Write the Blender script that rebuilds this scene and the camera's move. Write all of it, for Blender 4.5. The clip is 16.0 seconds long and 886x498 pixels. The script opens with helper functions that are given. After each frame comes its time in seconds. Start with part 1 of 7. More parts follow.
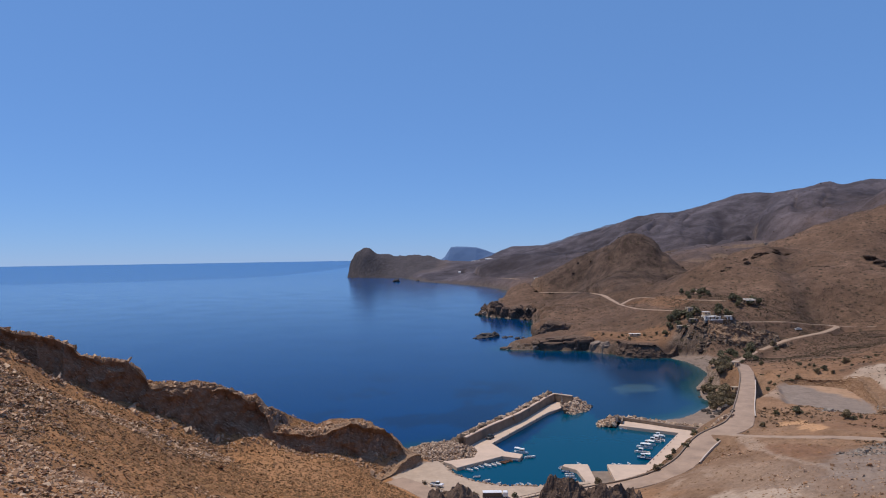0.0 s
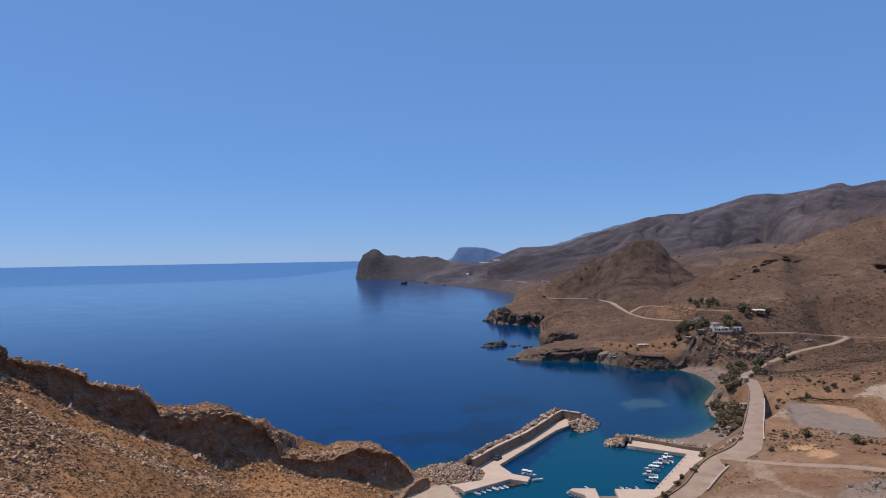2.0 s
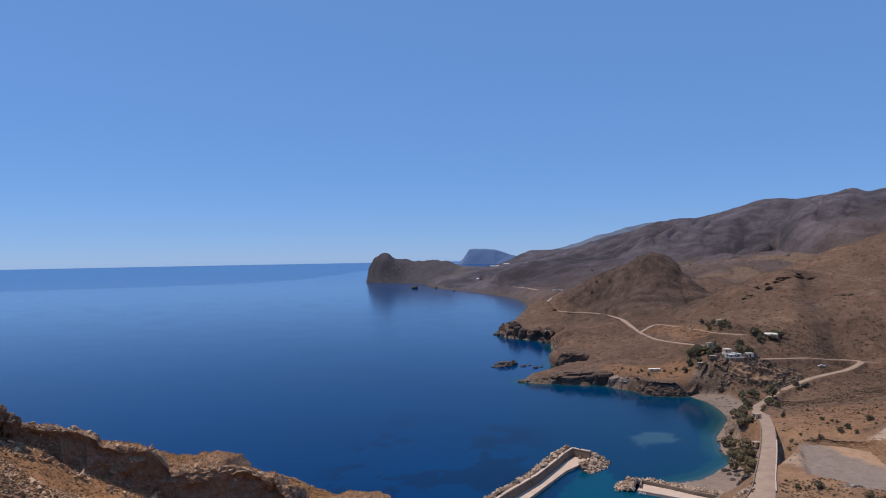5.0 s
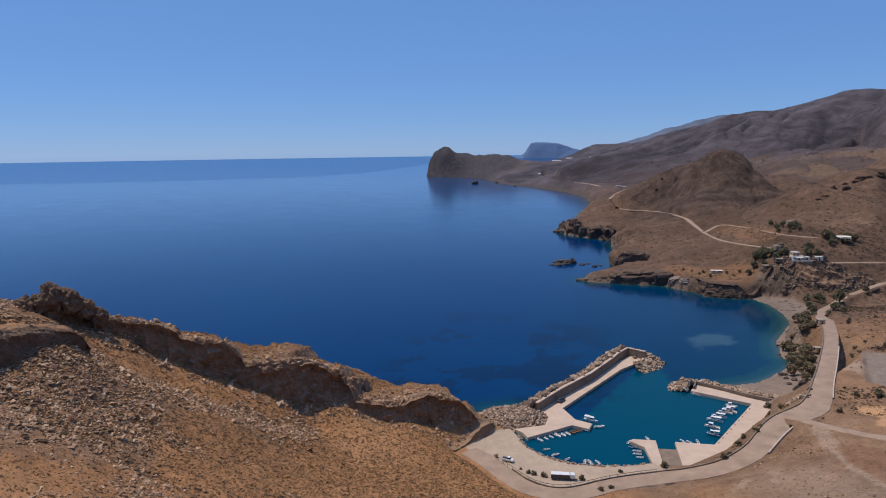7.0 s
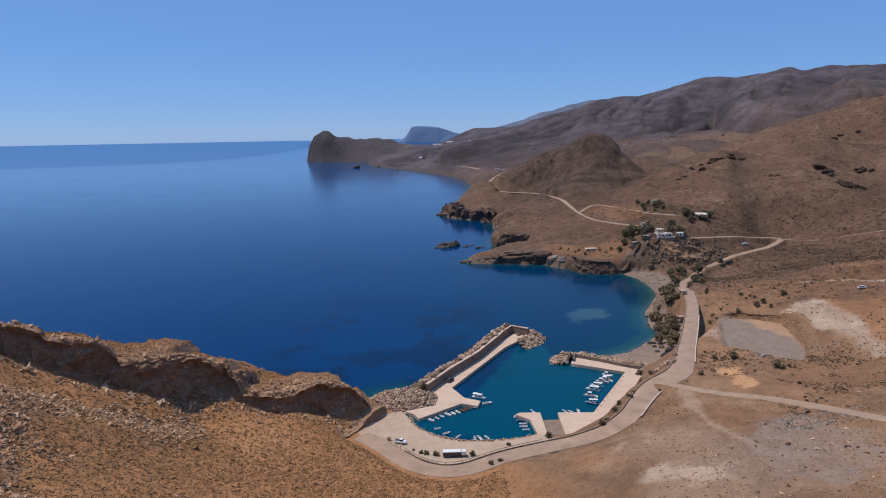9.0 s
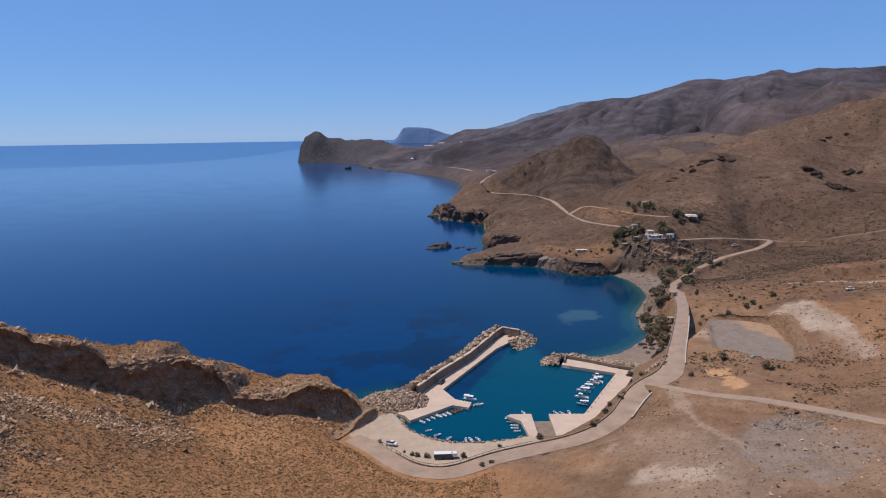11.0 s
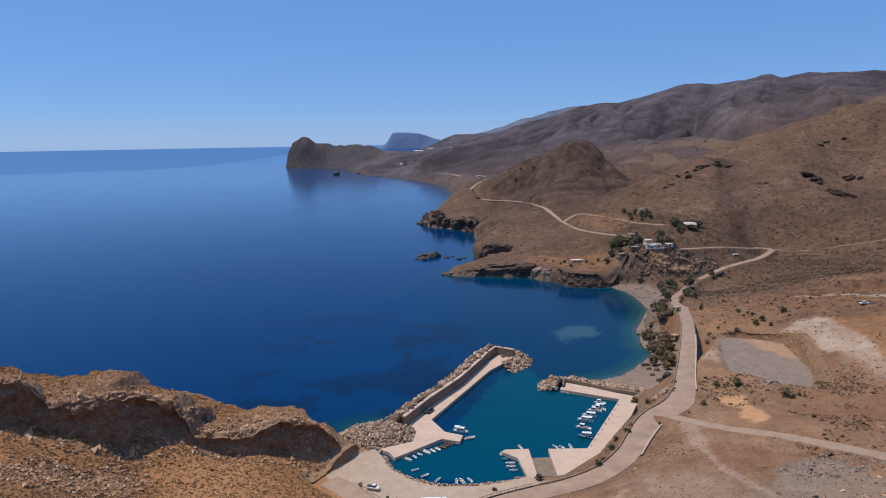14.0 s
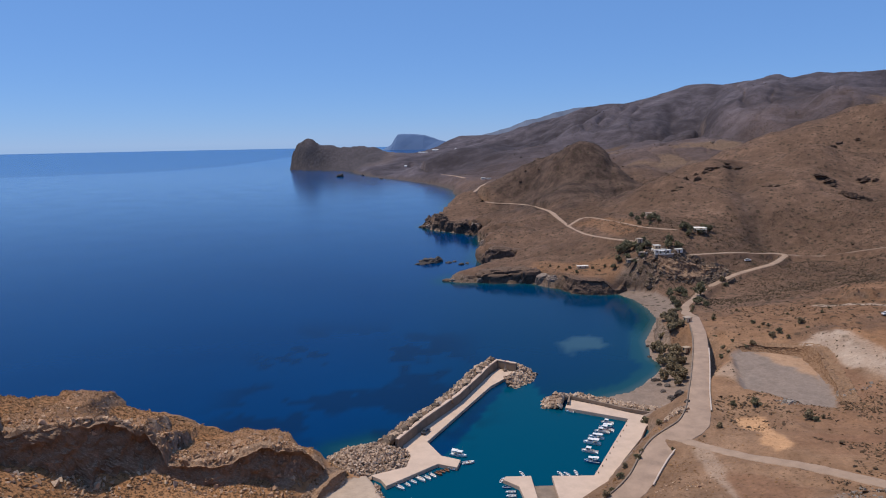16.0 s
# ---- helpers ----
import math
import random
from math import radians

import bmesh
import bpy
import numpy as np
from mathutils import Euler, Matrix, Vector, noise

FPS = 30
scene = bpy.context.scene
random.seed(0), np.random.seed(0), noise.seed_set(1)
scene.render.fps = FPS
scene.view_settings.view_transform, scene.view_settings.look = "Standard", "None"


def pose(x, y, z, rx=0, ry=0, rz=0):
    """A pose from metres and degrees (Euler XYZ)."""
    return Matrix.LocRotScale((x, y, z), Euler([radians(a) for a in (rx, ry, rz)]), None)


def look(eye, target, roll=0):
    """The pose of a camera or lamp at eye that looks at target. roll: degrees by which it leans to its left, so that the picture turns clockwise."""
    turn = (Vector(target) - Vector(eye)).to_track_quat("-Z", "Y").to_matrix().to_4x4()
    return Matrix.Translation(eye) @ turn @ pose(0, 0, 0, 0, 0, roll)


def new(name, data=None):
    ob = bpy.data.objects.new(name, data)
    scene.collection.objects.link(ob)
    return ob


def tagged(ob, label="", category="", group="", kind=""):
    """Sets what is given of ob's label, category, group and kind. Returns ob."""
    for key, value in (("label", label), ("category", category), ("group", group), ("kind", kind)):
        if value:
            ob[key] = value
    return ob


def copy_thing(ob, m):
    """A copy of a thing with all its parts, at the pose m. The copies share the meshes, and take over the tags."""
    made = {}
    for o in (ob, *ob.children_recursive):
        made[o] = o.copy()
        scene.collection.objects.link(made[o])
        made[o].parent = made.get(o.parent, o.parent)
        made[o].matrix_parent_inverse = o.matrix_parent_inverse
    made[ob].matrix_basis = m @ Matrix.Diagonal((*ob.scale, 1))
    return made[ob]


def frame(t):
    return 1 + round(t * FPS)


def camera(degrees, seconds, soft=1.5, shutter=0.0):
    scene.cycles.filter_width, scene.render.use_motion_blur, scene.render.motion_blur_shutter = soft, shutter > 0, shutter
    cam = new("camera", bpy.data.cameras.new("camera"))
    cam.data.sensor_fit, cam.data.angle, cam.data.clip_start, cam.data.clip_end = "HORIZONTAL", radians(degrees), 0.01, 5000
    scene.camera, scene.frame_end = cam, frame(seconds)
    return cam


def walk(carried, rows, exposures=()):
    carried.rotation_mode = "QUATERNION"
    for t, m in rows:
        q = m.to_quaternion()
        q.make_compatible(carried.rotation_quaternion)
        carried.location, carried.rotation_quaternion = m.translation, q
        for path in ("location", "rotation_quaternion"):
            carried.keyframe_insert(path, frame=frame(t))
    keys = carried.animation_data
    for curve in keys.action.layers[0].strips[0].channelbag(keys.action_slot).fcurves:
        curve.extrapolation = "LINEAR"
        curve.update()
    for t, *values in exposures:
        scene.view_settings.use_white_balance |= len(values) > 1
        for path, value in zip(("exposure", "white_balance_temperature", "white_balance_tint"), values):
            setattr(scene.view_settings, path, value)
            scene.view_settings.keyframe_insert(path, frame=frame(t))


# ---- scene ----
EXPOSURE, KELVIN, TINT = -0.15, 5300, 11.5
cam = camera(66.51, 16.0, soft=1.05)

# seconds, x, y, z, heading, tilt, lean: a drone that climbs, turns, looks down and sets off over the harbour
PATH = [
    (0, 3.29, -2.99, 69.05, 3.19, 0.77, -0.94),
    (0.5, 3.39, -3.19, 70.50, 3.61, 0.77, -0.95),
    (1, 3.37, -3.14, 72.41, 3.74, 0.78, -0.97),
    (1.5, 3.46, -3.29, 74.61, 3.78, 0.74, -0.97),
    (2, 3.59, -3.38, 77.16, 3.86, 0.72, -0.98),
    (2.5, 3.60, -3.51, 79.97, 3.92, 0.66, -1.01),
    (3, 3.57, -3.40, 83.25, 3.99, 0.64, -1.01),
    (4.3, 3.85, -3.50, 90.80, 4.30, 0.65, -0.98),
    (5.3, 4.20, -3.55, 96.90, 5.60, 0.66, -0.95),
    (5.5, 4.26, -3.57, 97.90, 8.10, 0.65, -0.94),
    (6, 4.81, -3.47, 98.14, 10.98, 0.73, -0.97),
    (6.5, 4.80, -3.27, 97.64, 9.85, 0.08, -1.09),
    (6.7, 4.80, -3.45, 97.90, 9.95, -2.20, -1.00),
    (6.8, 4.80, -3.55, 98.00, 9.97, -4.45, -0.92),
    (6.9, 4.79, -3.65, 98.15, 9.98, -6.60, -0.85),
    (7, 4.78, -3.75, 98.29, 10.00, -8.27, -0.79),
    (7.5, 4.64, -3.55, 98.73, 8.82, -9.76, -0.70),
    (8, 4.38, -3.88, 98.64, 3.35, -9.83, -0.89),
    (8.5, 3.97, -4.06, 98.69, 1.01, -9.83, -0.94),
    (9, 3.95, -4.36, 98.61, 0.09, -9.75, -0.91),
    (9.2, 3.95, -4.38, 98.62, -0.05, -9.75, -0.90),
    (10.6, 3.98, -4.20, 98.68, -0.55, -9.70, -0.78),
    (11.5, 4.03, -3.10, 98.71, -0.84, -9.64, -0.69),
    (12, 4.12, 0.52, 98.72, -1.08, -9.61, -0.64),
    (12.5, 4.53, 4.95, 98.90, -1.19, -9.49, -0.63),
    (13, 4.40, 9.63, 98.99, -0.83, -9.42, -0.63),
    (13.5, 4.08, 14.06, 99.08, -1.49, -9.38, -0.81),
    (14, 5.21, 18.95, 98.97, -1.51, -9.26, -0.86),
    (14.5, 5.91, 23.52, 99.17, -1.22, -9.27, -0.86),
    (15, 6.32, 27.62, 99.18, -1.02, -9.21, -0.89),
    (15.5, 7.39, 31.13, 99.48, -0.99, -9.19, -1.01),
    (16, 8.68, 34.37, 99.43, -1.03, -9.14, -0.98),
]
walk(cam, [(t, pose(x, y, z, 90 + tilt, 0, heading) @ pose(0, 0, 0, 0, 0, lean)) for t, x, y, z, heading, tilt, lean in PATH],
     exposures=[(0, EXPOSURE, KELVIN, TINT), (6.0, EXPOSURE, KELVIN, TINT), (6.9, EXPOSURE - 0.10, KELVIN, TINT), (7.7, EXPOSURE, KELVIN, TINT),
                (9.2, EXPOSURE, KELVIN, TINT), (11.3, EXPOSURE + 0.04, KELVIN, TINT), (16, EXPOSURE + 0.04, KELVIN, TINT)])

# ---- light: clear sky over the sea, high sun from ahead on the seaward side ----
world = bpy.data.worlds.new("world")
scene.world = world
world.use_nodes = True
SUN_ELEVATION, SUN_AZIMUTH = 67.0, -74.0     # degrees; azimuth from +y towards +x
wt = world.node_tree
sky = wt.nodes.new("ShaderNodeTexSky")
sky.sky_type = "NISHITA"
sky.sun_disc = False
sky.sun_elevation = radians(SUN_ELEVATION)
sky.sun_rotation = radians(SUN_AZIMUTH)
sky.altitude = 60
sky.air_density = 0.8
sky.dust_density = 0.0
sky.ozone_density = 6.0
clear = wt.nodes.new("ShaderNodeMix")
clear.data_type = "RGBA"
clear.inputs[0].default_value = 0.58
clear.inputs[7].default_value = (2.2, 3.75, 6.3, 1)
hue = wt.nodes.new("ShaderNodeMix")
hue.data_type, hue.blend_type = "RGBA", "MULTIPLY"
hue.inputs[0].default_value = 1.0
hue.inputs[7].default_value = (0.98, 0.955, 1.0, 1)
wt.links.new(sky.outputs[0], hue.inputs[6])
wt.links.new(hue.outputs[2], clear.inputs[6])
wt.links.new(clear.outputs[2], wt.nodes["Background"].inputs[0])
wt.nodes["Background"].inputs[1].default_value = 0.10
sun = new("sun", bpy.data.lights.new("sun", "SUN"))
sun.data.energy, sun.data.angle, sun.data.color = 4.3, radians(0.55), (1.0, 0.78, 0.52)
_ce = math.cos(radians(SUN_ELEVATION))
sun.matrix_world = look((_ce * math.sin(radians(SUN_AZIMUTH)) * 400, _ce * math.cos(radians(SUN_AZIMUTH)) * 400,
                         math.sin(radians(SUN_ELEVATION)) * 400), (0, 0, 0))

# ---- materials ----
def material(name):
    m = bpy.data.materials.new(name)
    m.use_nodes = True
    return m, m.node_tree.nodes, m.node_tree.links, m.node_tree.nodes["Principled BSDF"]


def tex(nodes, links, scale, detail=5.0, rough=0.6, kind="ShaderNodeTexNoise", where="Position"):
    g = nodes.new("ShaderNodeNewGeometry") if where == "Position" else nodes.new("ShaderNodeTexCoord")
    t = nodes.new(kind)
    links.new(g.outputs["Position" if where == "Position" else "Object"], t.inputs["Vector"])
    t.inputs["Scale"].default_value = scale
    if kind == "ShaderNodeTexNoise":
        t.inputs["Detail"].default_value, t.inputs["Roughness"].default_value = detail, rough
    return t


def ramp(nodes, links, source, stops):
    r = nodes.new("ShaderNodeValToRGB")
    while len(r.color_ramp.elements) < len(stops):
        r.color_ramp.elements.new(0.5)
    for e, (p, c) in zip(r.color_ramp.elements, stops):
        e.position = p
        e.color = (*c, 1) if len(c) == 3 else c
    links.new(source, r.inputs[0])
    return r.outputs[0]


def grey(v):
    return (v, v, v)


def mix(nodes, links, fac, a, b, blend="MIX"):
    n = nodes.new("ShaderNodeMix")
    n.data_type, n.blend_type = "RGBA", blend
    for socket, value in ((n.inputs[0], fac), (n.inputs[6], a), (n.inputs[7], b)):
        if isinstance(value, (int, float)):
            socket.default_value = value
        elif isinstance(value, tuple):
            socket.default_value = (*value, 1)
        else:
            links.new(value, socket)
    return n.outputs[2]


def attr(nodes, name):
    a = nodes.new("ShaderNodeAttribute")
    a.attribute_name = name
    return a.outputs["Fac"]


def bump(nodes, links, bsdf, height, strength, distance, previous=None):
    b = nodes.new("ShaderNodeBump")
    b.inputs["Strength"].default_value, b.inputs["Distance"].default_value = strength, distance
    links.new(height, b.inputs["Height"])
    if previous is not None:
        links.new(previous, b.inputs["Normal"])
    links.new(b.outputs[0], bsdf.inputs["Normal"])
    return b.outputs[0]


def plain(name, colour, rough=0.8, vary=0.15, scale=1.0, metal=0.0, fine=12.0, bumpy=0.2, depth=0.02, where="Position"):
    """A surface of one stuff with two scales of variation and a fine relief."""
    m, n, l, b = material(name)
    dark = tuple(c * (1 - vary) for c in colour)
    light = tuple(min(1, c * (1 + vary)) for c in colour)
    big = tex(n, l, scale, 4, 0.6, where=where)
    small = tex(n, l, scale * fine, 4, 0.7, where=where)
    base = ramp(n, l, big.outputs[0], [(0.3, dark), (0.7, light)])
    grain = ramp(n, l, small.outputs[0], [(0.25, grey(1 - vary)), (0.75, grey(1.0))])
    l.new(mix(n, l, 1.0, base, grain, "MULTIPLY"), b.inputs["Base Color"])
    b.inputs["Roughness"].default_value, b.inputs["Metallic"].default_value = rough, metal
    if bumpy:
        bump(n, l, b, small.outputs[0], bumpy, depth)
    return m


def random_tint(name, stops, rough=0.9, bumpy=0.4, scale=1.5, depth=0.1, island=False):
    """Pieces whose colour differs from piece to piece."""
    m, n, l, b = material(name)
    if island:
        r = n.new("ShaderNodeNewGeometry").outputs["Random Per Island"]
    else:
        r = n.new("ShaderNodeObjectInfo").outputs["Random"]
    base = ramp(n, l, r, stops)
    t = tex(n, l, scale, 5, 0.65)
    grain = ramp(n, l, t.outputs[0], [(0.3, grey(0.65)), (0.7, grey(1.1))])
    l.new(mix(n, l, 1.0, base, grain, "MULTIPLY"), b.inputs["Base Color"])
    b.inputs["Roughness"].default_value = rough
    b.inputs["Specular IOR Level"].default_value = 0.2
    if bumpy:
        bump(n, l, b, t.outputs[0], bumpy, depth)
    return m


def ground_material():
    """Dry hillside: golden stony soil, grey rock, pale gravel, orange earth; grass tufts and shrubs as dark flecks."""
    m, n, l, b = material("dry_ground")
    broad = tex(n, l, 0.012, 5, 0.6)
    middle = tex(n, l, 0.11, 6, 0.65)
    fine = tex(n, l, 1.1, 6, 0.72)
    soil = ramp(n, l, middle.outputs[0], [(0.25, (0.185, 0.111, 0.065)), (0.5, (0.262, 0.161, 0.094)), (0.75, (0.328, 0.208, 0.126))])
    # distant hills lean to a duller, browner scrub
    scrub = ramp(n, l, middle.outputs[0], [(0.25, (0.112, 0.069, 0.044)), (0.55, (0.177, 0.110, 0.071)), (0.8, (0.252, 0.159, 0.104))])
    col = mix(n, l, attr(n, "scrub"), soil, scrub)
    tone = ramp(n, l, broad.outputs[0], [(0.3, grey(0.68)), (0.7, grey(1.15))])
    col = mix(n, l, 1.0, col, tone, "MULTIPLY")
    # far land: aerial haze painted in as a grey-mauve base colour
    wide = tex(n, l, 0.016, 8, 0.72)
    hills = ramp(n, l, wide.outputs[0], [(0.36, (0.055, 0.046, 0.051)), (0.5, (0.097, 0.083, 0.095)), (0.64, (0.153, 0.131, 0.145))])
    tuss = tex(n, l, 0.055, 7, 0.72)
    heath_shade = ramp(n, l, tuss.outputs[0], [(0.37, (0.048, 0.032, 0.024)), (0.5, (0.090, 0.060, 0.044)), (0.64, (0.140, 0.094, 0.068))])
    # same haze tint over the far heath and the painted gully shade
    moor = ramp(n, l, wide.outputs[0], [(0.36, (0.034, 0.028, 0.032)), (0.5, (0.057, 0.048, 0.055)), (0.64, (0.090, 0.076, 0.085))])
    hills = mix(n, l, attr(n, "heath_shade"), hills, moor)
    col = mix(n, l, attr(n, "heath_shade"), col, heath_shade)
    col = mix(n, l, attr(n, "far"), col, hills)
    tilled = ramp(n, l, middle.outputs[0], [(0.3, (0.150, 0.098, 0.062)), (0.7, (0.20, 0.134, 0.086))])
    col = mix(n, l, attr(n, "field"), col, tilled)
    gold = ramp(n, l, middle.outputs[0], [(0.3, (0.330, 0.166, 0.068)), (0.7, (0.425, 0.222, 0.098))])
    col = mix(n, l, attr(n, "gold"), col, gold)
    clay = ramp(n, l, middle.outputs[0], [(0.3, (0.20, 0.108, 0.060)), (0.7, (0.27, 0.150, 0.085))])
    col = mix(n, l, attr(n, "rust"), col, clay)
    pale = ramp(n, l, fine.outputs[0], [(0.3, (0.36, 0.275, 0.200)), (0.7, (0.47, 0.370, 0.280))])
    col = mix(n, l, attr(n, "pale"), col, pale)
    gravel = ramp(n, l, fine.outputs[0], [(0.3, (0.205, 0.162, 0.129)), (0.7, (0.285, 0.230, 0.187))])
    col = mix(n, l, attr(n, "gravel"), col, gravel)
    orange = ramp(n, l, fine.outputs[0], [(0.3, (0.42, 0.235, 0.11)), (0.7, (0.55, 0.33, 0.17))])
    col = mix(n, l, attr(n, "orange"), col, orange)
    # rock, with cracks
    crack = tex(n, l, 0.45, 4, 0.6)
    rock = ramp(n, l, fine.outputs[0], [(0.25, (0.13, 0.092, 0.066)), (0.5, (0.235, 0.170, 0.122)), (0.78, (0.36, 0.272, 0.203))])
    rocky = attr(n, "rocky")
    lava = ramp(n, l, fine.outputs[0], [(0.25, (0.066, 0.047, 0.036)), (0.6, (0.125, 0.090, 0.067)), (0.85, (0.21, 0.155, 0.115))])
    # far rock greyed by the painted haze as well
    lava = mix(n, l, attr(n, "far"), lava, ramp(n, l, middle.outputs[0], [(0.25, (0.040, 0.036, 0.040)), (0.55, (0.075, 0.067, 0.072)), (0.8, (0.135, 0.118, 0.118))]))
    rock = mix(n, l, attr(n, "dark"), rock, lava)
    col = mix(n, l, rocky, col, rock)
    # stones and low tufts
    cell = tex(n, l, 0.75, kind="ShaderNodeTexVoronoi")
    stone = ramp(n, l, cell.outputs["Distance"], [(0.16, grey(1)), (0.34, grey(0))])
    pick = ramp(n, l, cell.outputs["Color"], [(0.45, grey(0)), (0.55, grey(1))])
    tuft = mix(n, l, 1.0, stone, pick, "MULTIPLY")
    tuft = mix(n, l, 1.0, tuft, attr(n, "tufts"), "MULTIPLY")
    col = mix(n, l, tuft, col, (0.150, 0.090, 0.046))
    cell2 = tex(n, l, 0.19, kind="ShaderNodeTexVoronoi")
    bush = ramp(n, l, cell2.outputs["Distance"], [(0.18, grey(1)), (0.33, grey(0))])
    bush = mix(n, l, 1.0, bush, attr(n, "scrub"), "MULTIPLY")
    bush = mix(n, l, 0.75, (0, 0, 0), bush)
    col = mix(n, l, bush, col, (0.052, 0.042, 0.026))
    floor = ramp(n, l, fine.outputs[0], [(0.3, (0.42, 0.320, 0.232)), (0.7, (0.465, 0.360, 0.265))])
    col = mix(n, l, attr(n, "yard"), col, floor)
    grain = ramp(n, l, fine.outputs[0], [(0.2, grey(0.62)), (0.55, grey(1.0)), (0.85, grey(1.25))])
    grain = mix(n, l, ramp(n, l, attr(n, "smooth"), [(0.0, grey(0)), (0.9, grey(0.82))]), grain, grey(1.0))
    worn = tex(n, l, 0.30, 4, 0.6)
    grain = mix(n, l, 1.0, grain, ramp(n, l, worn.outputs[0], [(0.3, grey(0.86)), (0.7, grey(1.08))]), "MULTIPLY")
    col = mix(n, l, 1.0, col, grain, "MULTIPLY")
    l.new(col, b.inputs["Base Color"])
    b.inputs["Roughness"].default_value = 0.95
    b.inputs["Specular IOR Level"].default_value = 0.15
    calm = ramp(n, l, attr(n, "smooth"), [(0.0, grey(1.0)), (0.9, grey(0.03))])
    first = bump(n, l, b, mix(n, l, 1.0, fine.outputs[0], calm, "MULTIPLY"), 0.7, 0.5)
    edge = ramp(n, l, crack.outputs[0], [(0.3, grey(0)), (0.7, grey(1))])
    rough_edge = mix(n, l, rocky, grey(1.0), edge)
    bump(n, l, b, rough_edge, 0.5, 0.6, first)
    return m


def sea_material():
    m, n, l, b = material("sea_water")
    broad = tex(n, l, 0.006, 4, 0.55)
    # far water's haze and sky sheen painted as a base that brightens with distance
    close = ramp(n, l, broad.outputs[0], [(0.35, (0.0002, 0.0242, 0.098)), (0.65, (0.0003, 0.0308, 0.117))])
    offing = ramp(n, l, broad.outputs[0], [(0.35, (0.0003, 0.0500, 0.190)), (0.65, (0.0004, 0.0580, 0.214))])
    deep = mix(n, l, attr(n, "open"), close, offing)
    shallow = ramp(n, l, attr(n, "shore"), [(0.0, (0.0006, 0.0240, 0.096)), (0.35, (0.003, 0.038, 0.072)), (0.7, (0.010, 0.055, 0.072)),
                                            (0.92, (0.055, 0.090, 0.090)), (1.0, (0.13, 0.14, 0.12))])
    near = ramp(n, l, attr(n, "shore"), [(0.0, grey(0)), (0.25, grey(1))])
    col = mix(n, l, near, deep, shallow)
    col = mix(n, l, attr(n, "bay"), col, (0.0006, 0.0275, 0.072))
    col = mix(n, l, attr(n, "basin"), col, (0.0022, 0.060, 0.103))
    col = mix(n, l, attr(n, "weed"), col, (0.0010, 0.009, 0.034))
    col = mix(n, l, attr(n, "sand"), col, (0.055, 0.110, 0.135))
    l.new(col, b.inputs["Base Color"])
    b.inputs["IOR"].default_value = 1.33
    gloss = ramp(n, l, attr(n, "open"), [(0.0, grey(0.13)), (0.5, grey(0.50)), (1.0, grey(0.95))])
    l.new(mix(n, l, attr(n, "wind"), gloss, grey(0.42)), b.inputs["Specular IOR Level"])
    wave = tex(n, l, 0.35, 3, 0.6)
    swell = tex(n, l, 0.02, 3, 0.5)
    calm = ramp(n, l, swell.outputs[0], [(0.35, grey(0.125)), (0.65, grey(0.150))])
    l.new(mix(n, l, attr(n, "wind"), calm, grey(0.22)), b.inputs["Roughness"])
    bump(n, l, b, wave.outputs[0], 0.055, 0.3)
    return m


GROUND = ground_material()
SEA = sea_material()
CONCRETE = plain("pale_concrete", (0.57, 0.430, 0.318), 0.85, 0.10, 0.25, fine=14, bumpy=0.15)
# weathered, and darkened further to carry the wave wall's shade
CONCRETE_DARK = plain("weathered_shaded_concrete", (0.24, 0.178, 0.125), 0.9, 0.22, 0.35, fine=10, bumpy=0.3)
ASPHALT = plain("dusty_asphalt", (0.365, 0.258, 0.180), 0.92, 0.20, 0.22, fine=20, bumpy=0.15)
DIRT = plain("dirt_track", (0.355, 0.250, 0.168), 0.95, 0.18, 0.2, fine=12, bumpy=0.3)
EARTH_TRACK = plain("brown_earth_track", (0.27, 0.185, 0.125), 0.95, 0.18, 0.2, fine=12, bumpy=0.3)
KERB = plain("pale_kerb", (0.55, 0.45, 0.36), 0.85, 0.15, 0.6, fine=8)
WHITEWASH = plain("whitewashed_wall", (0.80, 0.735, 0.63), 0.8, 0.07, 0.5, fine=10)
OCHRE = plain("ochre_wall", (0.55, 0.40, 0.25), 0.85, 0.10, 0.5, fine=10)
BOULDER = random_tint("boulder_rock", [(0.0, (0.26, 0.175, 0.115)), (0.5, (0.44, 0.315, 0.215)), (1.0, (0.58, 0.44, 0.32))], scale=1.2)
BOULDER_STUFF = random_tint("boulder_pile", [(0.0, (0.24, 0.160, 0.105)), (0.5, (0.44, 0.315, 0.215)), (1.0, (0.60, 0.46, 0.335))], scale=1.2, island=True)
STONE_STUFF = random_tint("loose_stone", [(0.0, (0.29, 0.172, 0.094)), (0.6, (0.47, 0.300, 0.180)), (1.0, (0.62, 0.45, 0.295))], scale=1.5, island=True)
THORN_STUFF = random_tint("dark_thorn", [(0.0, (0.045, 0.034, 0.020)), (0.6, (0.085, 0.060, 0.034)), (1.0, (0.13, 0.090, 0.050))], scale=3.0, island=True)
SCRUB_STUFF = random_tint("dry_scrub", [(0.0, (0.150, 0.083, 0.037)), (0.5, (0.240, 0.134, 0.058)), (1.0, (0.36, 0.205, 0.092))], scale=3.0, island=True)


DARK_STUFF = random_tint("dark_rubble", [(0.0, (0.100, 0.074, 0.054)), (0.6, (0.165, 0.122, 0.088)), (1.0, (0.28, 0.21, 0.15))], scale=1.0, island=True)


BROWN_TUFTS = random_tint("brown_thorn", [(0.0, (0.075, 0.048, 0.026)), (0.6, (0.125, 0.080, 0.044)), (1.0, (0.19, 0.122, 0.066))], scale=3.0, island=True)


